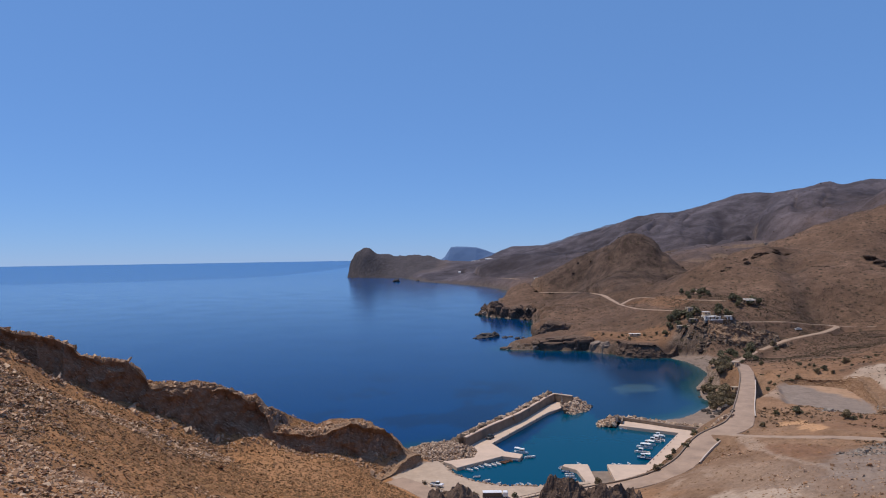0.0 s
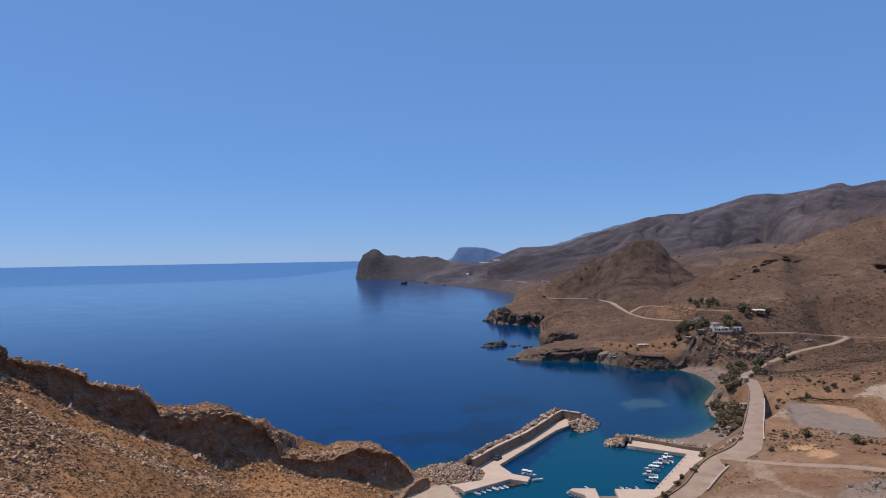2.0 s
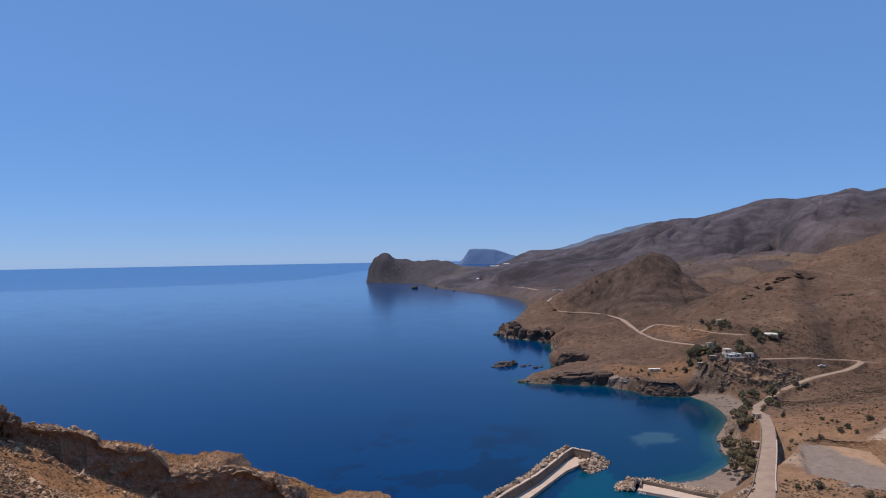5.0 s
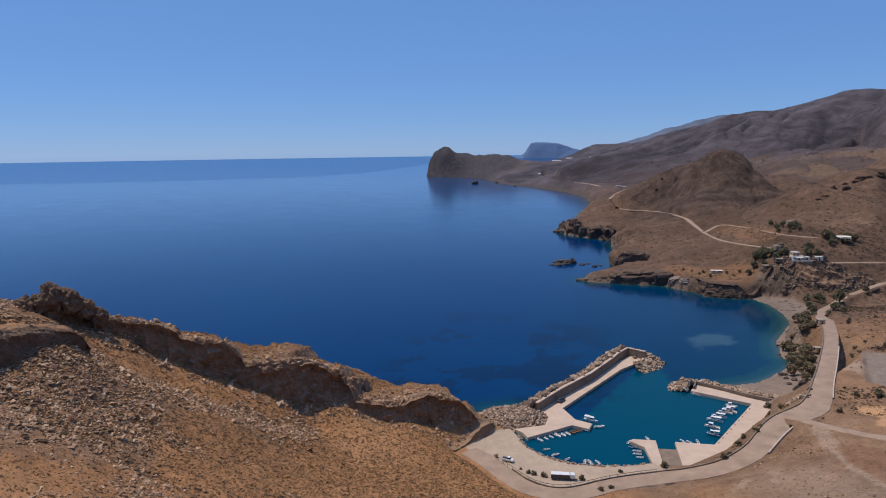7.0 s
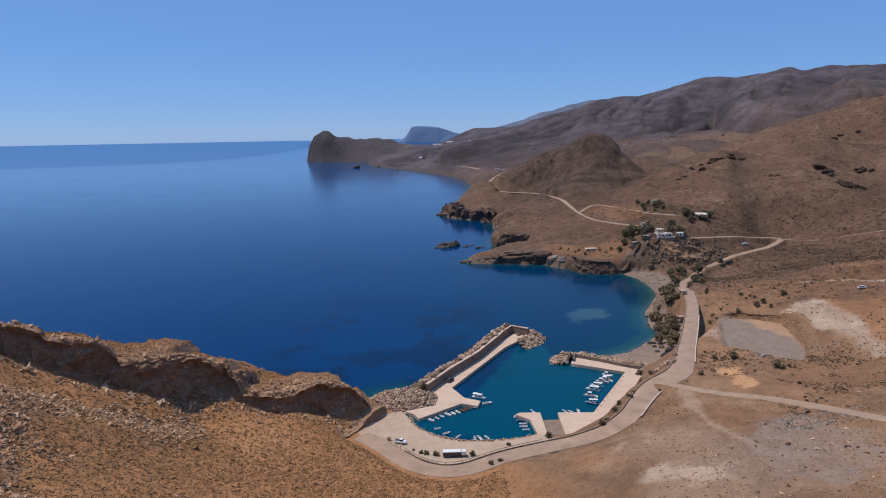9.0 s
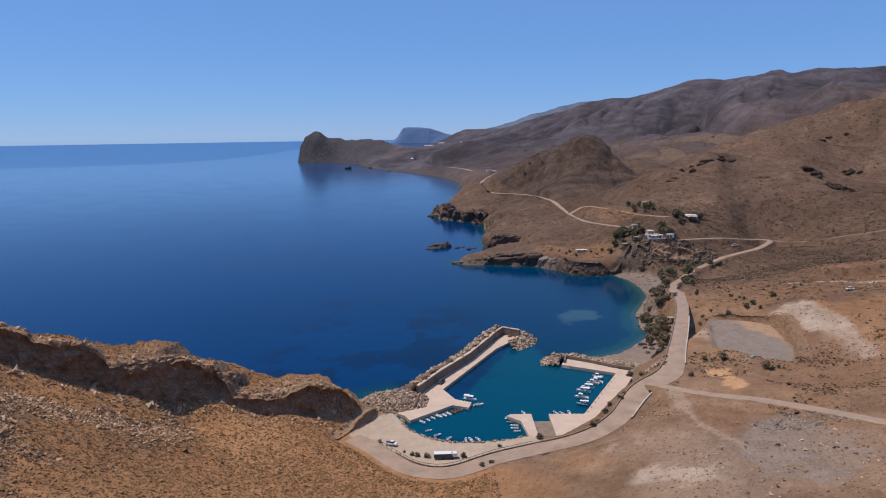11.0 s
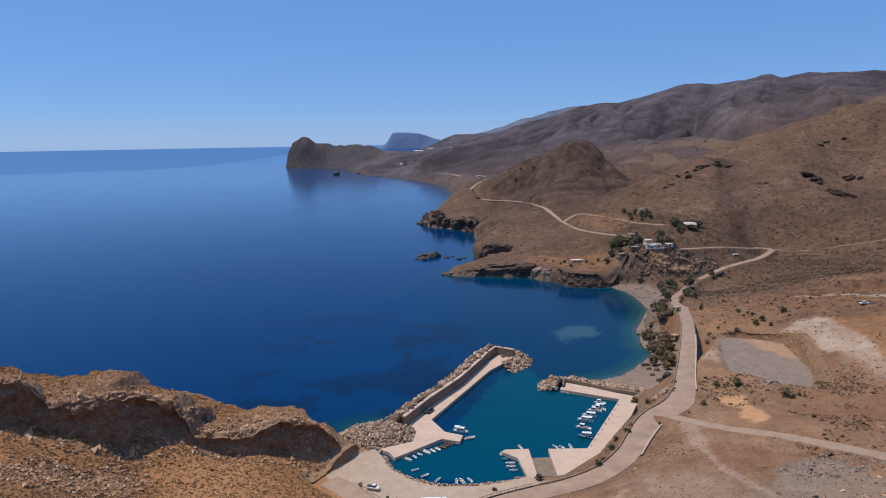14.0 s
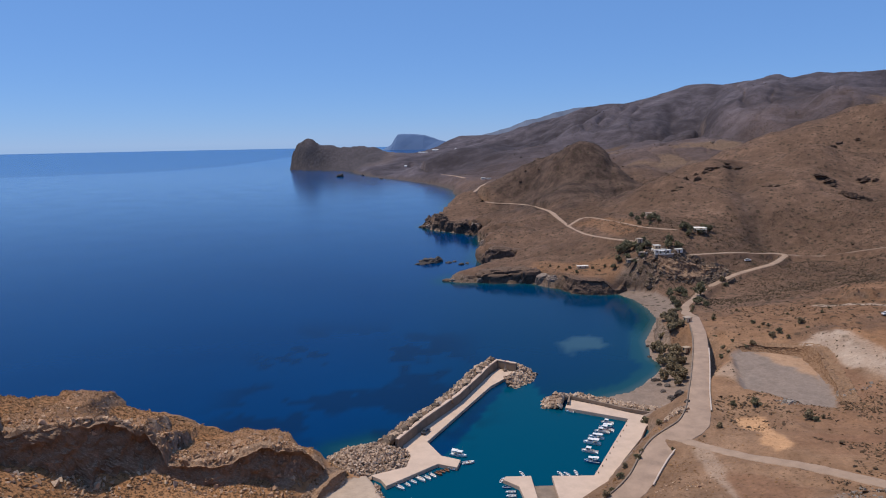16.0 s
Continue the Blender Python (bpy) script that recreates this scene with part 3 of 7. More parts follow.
def height(x, y, detail=True):
    """Ground height and the measures that the soil follows."""
    x, y = np.asarray(x, float), np.asarray(y, float)
    z = np.empty(x.shape)
    for i in range(0, len(x), 20000):
        part_x, part_y = x[i:i + 20000], y[i:i + 20000]
        z[i:i + 20000] = soft_distance(part_x, part_y) @ WEIGHTS[:-1] + WEIGHTS[-1]
    out = np.hypot(x - 4, y + 4)
    z = np.maximum(z, 1.2)
    # folds of the land, larger with distance; none on the harbour's flats
    wild = step(3, 16, z)
    if detail:
        far = step(500, 1400, out)
        plain_z = z
        lion = step(2200, 2350, y) * step(-100, -200, x)
        crest = along(CREST_LINE, x, y)[0]
        swing = np.clip(0.30 * (z - 14), 0, 40) * (1 - 0.75 * step(330, 120, x)) * (1 - lion) * (0.10 + 0.90 * step(20, 330, crest))
        z = z - far * swing * (1.15 * gullies(x, y, 210, 900, 3) + 0.55 * gullies(x, y, 92, 520, 5) + 0.22 * gullies(x, y, 45, 260, 13, 0.2))
        z = z + far * swing * (fbm(x, y, 260, 4, 0.5, 6) * 0.55 + 0.10)
        z = z + lion * (fbm(x, y, 60, 4, 0.6, 4) * 7 + (fbm(x, y, 36, 3, 0.5, 6, True) - 0.4) * 6)
        z = np.maximum(z, 0.6 * plain_z)
        mid = step(330, 520, out) * (1 - 0.6 * far)
        for road in (HILL_ROAD, FAR_ROAD):
            mid = mid * (0.12 + 0.88 * step(10, 60, along(road, x, y)[0]))
        z = z + wild * mid * (fbm(x, y, 70, 4, 0.55, 7) * 7 + (fbm(x, y, 150, 4, 0.5, 8, True) - 0.5) * 12 * step(560, 700, out) + fbm(x, y, 14, 2, 0.5, 10) * 1.2)
        z = z + wild * (1 - mid) * (fbm(x, y, 26, 3, 0.5, 9) * 2.2 + fbm(x, y, 5, 3, 0.55, 11) * 0.8)
        z = z - wild * mid * step(120, 200, x) * step(470, 560, out) * 2.2 * gullies(x, y, 58, 420, 15, 0.2)
        z = z - 4.5 * np.exp(-(along(RAVINE, x, y)[0] / 9) ** 2)
        # a dug bank beside the white track
        d, side, run, _ = along(SCARP, x, y)
        z = z + 4.6 * step(0.2, 2.6, d * side) * (1 - step(8, 40, d)) * step(0, 9, run) * (side > 0)
    # crags
    knobs = fbm(x, y, 15, 3, 0.5, 25) * 2.6 + fbm(x, y, 5, 2, 0.5, 26) * 0.9 if detail else 0
    crag = np.zeros(x.shape)
    for line, depth in ((CRAG, 60), (CAVE, 20)):
        d, side, run, (top,) = along(line, x, y, (2,))
        s = -d * side + (bulge(run) if detail else 0)
        fall = np.interp(x, [-150, -112, -104, -97, -90, -84, -66, -60, -40], [0.27, 0.27, 0.20, 0.07, 0.10, 0.42, 0.48, 0.20, 0.10])
        top = top + knobs - fall * np.maximum(s - 8, 0)
        rise = step(0.6, 2.6, s)
        rise = rise * step(0, 4, run) * (1 - step(depth * 0.6, depth, d))
        rise = np.where(top > z, rise, 0)
        z = z + (top - z) * rise
        crag = np.maximum(crag, rise)
    # the shore
    d, _, _, (ease,) = along(COAST, x, y, (2,))
    land = inside(COAST_POLYGON, x, y)
    ragged = np.where(out < 1000, fbm(x, y, 16, 3, 0.6, 41), fbm(x, y, 90, 3, 0.5, 43) * 1.5) * np.minimum(ease, 12) * 0.9 * (step(30, 120, out)) * wild * (1 - 0.75 * step(80, 90, x) * step(258, 266, y) * step(450, 440, y)) if detail else 0
    inland = np.where(land, d, -d) + ragged
    up = step(-0.5, 1, inland / ease)
    z = np.where(inland > 0, z * np.clip(0.18 * step(0, 0.3, inland / ease) + 0.82 * up, 0, 1), -0.35 * np.minimum(-inland, 40) - 0.3)
    # roads and yards are levelled into it
    for road in ROADS:
        d, _, _, (level, half) = along(road, x, y, (2, 3))
        w = 1 - step(half + 0.6, half * 2.4 + 2.0, d)
        z = np.where(z > 0.3, z + (level - 0.12 - z) * w, z)
    for cx, cy, ca, cb, turn, level in YARDS:
        q = yard(x, y, cx, cy, ca, cb, turn)
        w = 1 - step(0.95, 1.14, q)
        z = np.where(z > 0.3, z + (level - z) * w, z)
    dug = region(PIT, x, y, 1.6)
    z = np.where(z > 0.3, z + (11.3 - z) * dug, z)
    z = np.where(inside(APRON, x, y) & (inland > 0.5), 1.75, z)
    for beach, wide in BEACHES:
        d = along(beach, x, y)[0]
        w = (1 - step(wide, wide * 2.0, d)) * (inland > 0)
        z = z + (np.minimum(z, 0.12 + 0.11 * inland) - z) * w
    return z, inland, crag, out


def region(outline, x, y, soft, wander=0.0, seed=83):
    """1 inside an outline, 0 outside, with a soft edge that strays by wander metres."""
    d = along(outline + outline[:1], x, y)[0]
    d = np.where(inside(outline, x, y), d, -d)
    if wander:
        d = d + fbm(x, y, 9.0 + wander * 2, 4, 0.6, seed) * 2 * wander
    return step(-soft, soft, d)


def yard(x, y, cx, cy, ca, cb, turn):
    c, s = math.cos(radians(turn)), math.sin(radians(turn))
    u, v = ((x - cx) * c + (y - cy) * s) / ca, (-(x - cx) * s + (y - cy) * c) / cb
    return (u ** 4 + v ** 4) ** 0.25


# levelled places: x, y, half sizes, turn, height
YARDS = [(-12.5, 206.5, 9.2, 12, -31, 1.7), (12, 191, 26, 8.0, 6, 1.8)]
PIT = [(116.5, 256), (120, 268), (124.5, 281), (131, 297.5), (137, 302.5), (147, 302), (155, 296.5), (158, 288), (155.5, 277), (150, 262), (145, 249), (137.5, 236), (130, 240), (123, 250)]
TIP = [(160, 296), (166, 300.5), (175, 297.5), (176, 284), (173, 266), (168.5, 245), (163.5, 226), (158, 226), (160, 244), (162.5, 262), (160, 276), (161, 288)]
SPOIL = [(92, 172.5), (99, 172), (104, 165), (105, 150), (100, 136), (88, 126), (76, 138), (79, 152), (86, 163)]
CREAM = [(61, 159), (66, 157.5), (73, 153), (72, 144), (66, 141), (52, 150), (55, 154)]
RUST = [(83, 194), (89, 186), (95, 178.5), (92, 171), (86, 163), (81, 164), (79, 176), (81, 187)]
GRASS = [(176, 300), (195, 312), (240, 300), (250, 250), (215, 215), (170, 218), (168, 240), (173, 262), (177, 282)]
TAN_FLAT = [(103, 158), (116, 152), (125, 140), (118, 118), (96, 116), (92, 128), (101, 138), (105, 150)]
WHITE_TRACK = [(206, 366), (212, 352.5), (222, 340), (235, 335), (262, 327), (290, 318)]
WHEEL_TRACK = [(84, 212), (82.5, 202), (80, 190), (78, 176), (79, 164), (82, 150)]
BROWN_TRACK = [(117, 209.5), (128, 205), (144, 200.5), (175, 188), (200, 176)]
ORANGE = [(105, 233), (110, 232), (106.5, 219), (105.5, 205), (100.5, 201), (99.5, 207), (103, 218)]
APRON = [(-25.6, 204), (-21.6, 210.6), (-16.6, 219.6), (-11, 223), (-8, 214), (-5, 208), (2, 201.5), (9, 198), (17, 197), (26, 199), (34, 202), (40, 196), (30, 191), (19, 187.5),
         (12, 182.6), (5, 180.2), (-1, 181.6), (-5, 185), (-10, 191.5), (-17, 199.5)]
BEACHES = [([(76, 279), (86, 284), (95, 292), (104, 304), (108, 313)], 15), ([(108, 315), (108, 330), (112, 346), (116, 364), (124, 383), (130, 398)], 4.5), ([(130, 396), (134.5, 416), (134.5, 438), (133, 449)], 10)]
COAST_POLYGON = COAST + [(4990, 4990), (4990, -4990), (-4990, -4990)]


def rough_mesh(name, xs, ys, zs, faces):
    me = bpy.data.meshes.new(name)
    me.vertices.add(len(xs))
    me.vertices.foreach_set("co", np.column_stack([xs, ys, zs]).astype(np.float32).ravel())
    me.loops.add(faces.size)
    me.loops.foreach_set("vertex_index", faces.astype(np.int32).ravel())
    me.polygons.add(len(faces))
    me.polygons.foreach_set("loop_start", np.arange(0, faces.size, faces.shape[1], dtype=np.int32))
    me.polygons.foreach_set("use_smooth", np.ones(len(faces), bool))
    me.update(calc_edges=True)
    return me


def rings(headings, radii):
    """A sheet of rings round the take-off point, finer close by."""
    a, r = np.meshgrid(np.radians(headings), radii)
    x, y = 4 + r * np.sin(a), -4 + r * np.cos(a)
    n, m = a.shape
    i = np.arange(n - 1)[:, None] * m + np.arange(m)[None]
    j = np.arange(n - 1)[:, None] * m + (np.arange(m)[None] + 1) % m
    return x.ravel(), y.ravel(), np.stack([i, j, j + m, i + m], -1).reshape(-1, 4)


def float_layer(me, name, values):
    a = me.attributes.new(name, "FLOAT", "POINT")
    a.data.foreach_set("value", np.asarray(values, np.float32))


def build_ground():
    headings = np.r_[np.arange(-46, 45, 0.135), np.arange(46, 312, 3.5)]
    radii, r = [0.5], 4.0
    while r < 4990:
        radii.append(r)
        r *= 1.012 if r < 150 else 1.0045 if r < 260 else 1.0075 if r < 420 else 1.0045 if r < 640 else 1.008 if r < 1300 else 1.011
    radii = np.array(radii + [4990.0])
    x, y, faces = rings(headings, radii)
    z, inland, crag, out = height(x, y)
    me = rough_mesh("ground", x, y, z, faces)
    me.materials.append(GROUND)
    normal = np.zeros(len(x) * 3, np.float32)
    me.vertices.foreach_get("normal", normal)
    normal = normal.reshape(-1, 3)
    steep = 1 - np.abs(normal[:, 2])
    # ledges and hollows in the rock faces
    size = np.where(out < 330, 1.0, np.where(out < 1000, 2.2, 5.0))
    ledge = fbm((x + 0.6 * z) / size, (z * 1.6 - 0.5 * y) / size, 5.0, 4, 0.55, 91) + fbm((y - 0.3 * z) / size, (z * 1.4 + 0.4 * x) / size, 6.0, 3, 0.5, 95)
    push = ledge * size * np.where(out < 330, 0.8, np.where(out < 1000, 2.2, 0.5)) * step(0.22, 0.5, steep) * (z > -2) * (inland > -2)
    moved = np.column_stack([x, y, z]) + normal * push[:, None]
    me.vertices.foreach_set("co", moved.astype(np.float32).ravel())
    me.update()
    patch = fbm(x, y, 30, 4, 0.6, 51)
    rocky = np.maximum(np.maximum(step(0.26 + 0.28 * step(480, 640, out), 0.5 + 0.28 * step(480, 640, out), steep), crag * 0.35) * (z > -1), (inland < 6 + patch * 6) * (z < 7) * step(380, 450, out))
    stony = step(0.0, 0.18, fbm(x, y, 22, 4, 0.6, 53) + 0.6 * step(-66, -92, x) * step(190, 150, y) - 0.45) * (out < 260) * (x < -40)
    lookout = step(48, 40, np.hypot(x - 6, y - 20))
    rocky = np.clip(np.maximum(rocky, np.maximum(0.15 * stony, 0.6 * lookout)), 0, 1)
    scrub = step(260, 420, out + patch * 60)
    gold = (1 - step(230, 300, out)) * step(-0.2, 0.12, fbm(x, y, 60, 3, 0.5, 55) - (x - 10) * 0.004) * step(55, 5, x)
    gold = np.maximum(gold, 0.3 * (1 - step(0.7, 1.15, yard(x, y, 205, 340, 72, 38, 12) + patch * 0.8)))
    gold = np.maximum(gold, 0.42 * step(84, 112, x) * step(395, 370, y) * step(-0.3, 0.2, fbm(x, y, 28, 4, 0.55, 58)) * (x < 330) * 0.45)
    gold = np.maximum(gold, 0.5 * region(GRASS, x, y, 5, 4))
    gold = np.maximum(gold, 0.35 * (1 - step(0.6, 1.15, yard(x, y, 108, 488, 32, 15, -24) + patch * 0.8)))
    gold = np.maximum(gold, 0.3 * (1 - step(0.7, 1.1, yard(x, y, 150, 575, 14, 55, 12) + patch * 0.5)))
    gold = np.maximum(gold, 0.35 * (1 - step(0.6, 1.15, yard(x, y, 44, 172, 12, 14, 0) + patch * 0.8)))
    gravel = np.zeros(len(x))
    for cx, cy, ca, cb, turn, level in YARDS:
        gravel = np.maximum(gravel, 1 - step(0.85, 1.05, yard(x, y, cx, cy, ca, cb, turn) + patch * 0.2))
    yards = np.maximum(gravel * np.where(x < 60, 1, 0.12), inside(APRON, x, y))
    gravel = np.maximum(gravel, yards)
    gravel = np.maximum(gravel, 0.9 * region(PIT, x, y, 1.2, 1.2))
    gravel = np.maximum(gravel, 0.8 * region(SPOIL, x, y, 2.5, 4) * (0.72 + 0.28 * step(-0.15, 0.1, fbm(x, y, 7, 4, 0.6, 84))))
    beach = (inland < 26) * (inland > -4) * (z < 3.6) * (y > 258) * (y < 470) * (1 - step(0.25, 0.4, steep))
    gravel = np.maximum(gravel, 0.72 * beach)
    slip = step(-0.3, 0.15, fbm(x, y, 34, 4, 0.55, 57)) * (1 - step(0.6, 1.2, yard(x, y, 80, 160, 14, 30, 6) + patch * 0.8))
    gravel = np.maximum(gravel, 0.32 * slip)
    drift = step(-0.25, 0.2, fbm(x, y, 11, 4, 0.6, 85))
    pale = np.maximum(0.95 * region(TIP, x, y, 1.5, 2.2) * (0.6 + 0.4 * drift), 0.85 * region(CREAM, x, y, 2.0, 3.5) * (0.45 + 0.55 * drift))
    pale = np.maximum(pale, 0.95 * (1 - step(2.4, 4.6, along(WHITE_TRACK, x, y)[0] + patch * 2)))
    pale = np.maximum(pale, 0.45 * (1 - step(0.9, 2.4, along(WHEEL_TRACK, x, y)[0] + patch * 2)))
    pale = np.maximum(pale, 0.18 * region(TAN_FLAT, x, y, 3, 4))
    pale = np.maximum(pale, 0.42 * drift * (1 - step(0.6, 1.2, yard(x, y, 54, 172, 12, 16, -20) + patch * 0.8)))
    soft = 0.30 * step(82, 66, x) * step(-0.5, 0.2, fbm(x, y, 40, 4, 0.55, 59)) * (1 - step(0.7, 1.15, yard(x, y, 74, 158, 46, 34, 15) + patch * 0.6))
    pale = np.maximum(pale, soft)
    pale = np.maximum(pale, 0.5 * (1 - step(0.7, 1.1, np.hypot((x - 122) / 8, (y - 272) / 12) + patch * 0.5)))
    orange = np.maximum(0.9 * region(ORANGE, x, y, 1.0, 1.6), 0.55 * region([(138, 300), (150, 299), (155, 288), (151, 268), (147, 262), (149, 280)], x, y, 1.5, 2.5))
    orange = np.maximum(orange, 0.25 * step(0.0, 0.25, fbm(x, y, 45, 4, 0.5, 86)) * step(60, 20, x) * (out < 230) * (y > 60))
    rust = np.maximum(0.85 * region(RUST, x, y, 2, 2.5), 0.9 * (1 - step(1.8, 3.6, along(BROWN_TRACK, x, y)[0] + patch * 2)))
    rust = np.maximum(rust, 0.7 * region([(158, 297), (163, 287), (161, 268), (158, 244), (146, 236), (141, 240), (148, 253), (156, 275)], x, y, 1.5, 1.5))
    rust = np.maximum(rust, 0.5 * (1 - step(0.6, 1.2, yard(x, y, 150, 208, 34, 22, -14) + patch * 0.9)))
    rust = rust * (1 - pale)
    dome = 1 - step(0.75, 1.2, np.hypot((x - 170) / 80, (y - 830) / 150) + patch * 0.4)
    knoll = 1 - step(0.7, 1.2, np.hypot((x - 110) / 130, (y - 1820) / 170) + patch * 0.4)
    # scrub heath on dome and knoll; the ravine bed is darker too
    heath_shade = np.maximum(np.maximum(dome, knoll), 0.7 * np.exp(-(along(RAVINE, x, y)[0] / 11) ** 2))
    # face of the dug bank darkened
    heath_shade = np.maximum(heath_shade, np.exp(-(along(SCARP, x - 0.6, y - 1.2)[0] / 3.4) ** 2))
    # far gully beds: shade painted in with the heath colour
    heath_shade = np.maximum(heath_shade, step(900, 1300, out) * (0.8 * gullies(x, y, 210, 900, 3) + 0.5 * gullies(x, y, 92, 520, 5)) * (x > 150))
    heath_shade = np.clip(heath_shade + 0.55 * step(0.02, 0.16, fbm(x, y, 210, 4, 0.55, 87)) * step(800, 1100, out), 0, 1)
    ploughed = step(0.05, 0.2, fbm(x, y, 130, 3, 0.5, 81)) * step(1000, 1150, out) * (1 - step(1500, 1900, out)) * step(0.10, 0.03, steep) * (x > 250)
    shore_rock = (0.45 + 0.55 * step(-0.05, 0.1, fbm(x, y, 16, 3, 0.6, 88))) * step(430, 460, out) * (1 - step(880, 1000, out)) * step(22, 7, inland + patch * 14) * (z > -1)
    gully = 0.22 - 0.22 * step(0.6, 1.15, yard(x, y, 168, 459, 34, 9, 0) + patch * 0.8)
    shore_rock = np.maximum(np.maximum(shore_rock, gully), 0.8 * step(1000, 1100, out) * step(45, 20, inland + patch * 20))
    rocky = np.maximum(rocky, gully * 0.85)
    shore_rock = np.maximum(shore_rock, step(2180, 2320, y) * step(-90, -170, x))
    rocky = np.maximum(rocky, step(2180, 2320, y) * step(-90, -170, x) * (0.75 + 0.25 * step(0.2, 0.35, steep))) * (1 - gravel)
    # "far" sets how strongly the painted haze tints the land
    for name, values in (("smooth", np.maximum(np.maximum(gravel, yards), np.maximum(pale, orange))), ("dark", shore_rock), ("yard", yards), ("far", np.maximum(step(850, 2000, out), step(-90, -170, x) * step(2180, 2300, y))), ("rust", rust), ("heath_shade", heath_shade), ("field", ploughed), ("rocky", rocky), ("scrub", scrub), ("gold", gold * (1 - stony * 0.6)), ("gravel", gravel), ("pale", pale), ("orange", orange),
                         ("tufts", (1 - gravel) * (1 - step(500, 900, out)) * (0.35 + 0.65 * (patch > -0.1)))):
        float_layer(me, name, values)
    return tagged(new("ground", me), "dry golden-brown stony hillsides with grey crags", "ground", kind="structure")


def build_sea():
    headings = np.r_[np.arange(-60, 40, 0.4), np.arange(40, 300, 5)]
    radii = np.r_[30, 60, 120 * 1.013 ** np.arange(int(math.log(4930 / 120) / math.log(1.013)) + 1)]
    x, y, faces = rings(headings, radii)
    d, _, _, _ = along(COAST, x, y)
    land = inside(COAST_POLYGON, x, y)
    out = np.hypot(x - 4, y + 4)
    # the sheet ends well short of the true horizon and lifts to meet it
    z = 62.0 * np.clip((out - 2950) / (4930 - 2950), 0, 1) ** 1.4
    me = rough_mesh("sea", x, y, z, faces)
    me.materials.append(SEA)
    d = np.where(land, 0, d)
    bay = step(-20, 40, x) * step(640, 420, y)
    shore = 0.9 * np.exp(-d / (2.0 + 13.0 * bay * (y > 262) * step(480, 400, y) + 6 * step(420, 480, out)))
    mole = along([(-24, 243), (-12, 249), (-4, 244), (-2, 246), (10, 262), (21, 284), (30, 304), (35, 319), (46, 314)], x, y)[0]
    shore = np.maximum(shore, 0.75 * np.exp(-mole / 5.0))
    basin = inside([(-10, 222), (10, 232), (38, 296), (48, 300), (55, 276), (84, 262), (60, 216), (40, 206), (20, 200), (-4, 208)], x, y)
    noise_a, noise_b = fbm(x, y, 26, 4, 0.6, 61), fbm(x, y, 14, 3, 0.5, 62)
    weed = step(0.03, 0.12, noise_a) * step(235, 262, y) * step(420, 350, y) * step(-85, -60, x) * step(40, 10, x) * 0.55
    sand = 0.6 * (1 - step(0.6, 1.1, yard(x, y, 86, 352, 13, 12, 15) + noise_b * 0.9))
    edge = np.interp(x, [-3500, -1504, -1283, -1062, -892, -700], [1750, 2232, 2350, 2533, 2962, 4200])
    wind = 0.5 * step(-60, 110, y - edge + fbm(x, y, 420, 3, 0.5, 63) * 120)
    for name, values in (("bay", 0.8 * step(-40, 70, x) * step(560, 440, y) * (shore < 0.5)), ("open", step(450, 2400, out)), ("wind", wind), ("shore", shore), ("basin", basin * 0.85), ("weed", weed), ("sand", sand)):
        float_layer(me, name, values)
    return tagged(new("sea", me), "calm deep blue sea, turquoise over the shallows", "sea", kind="structure")


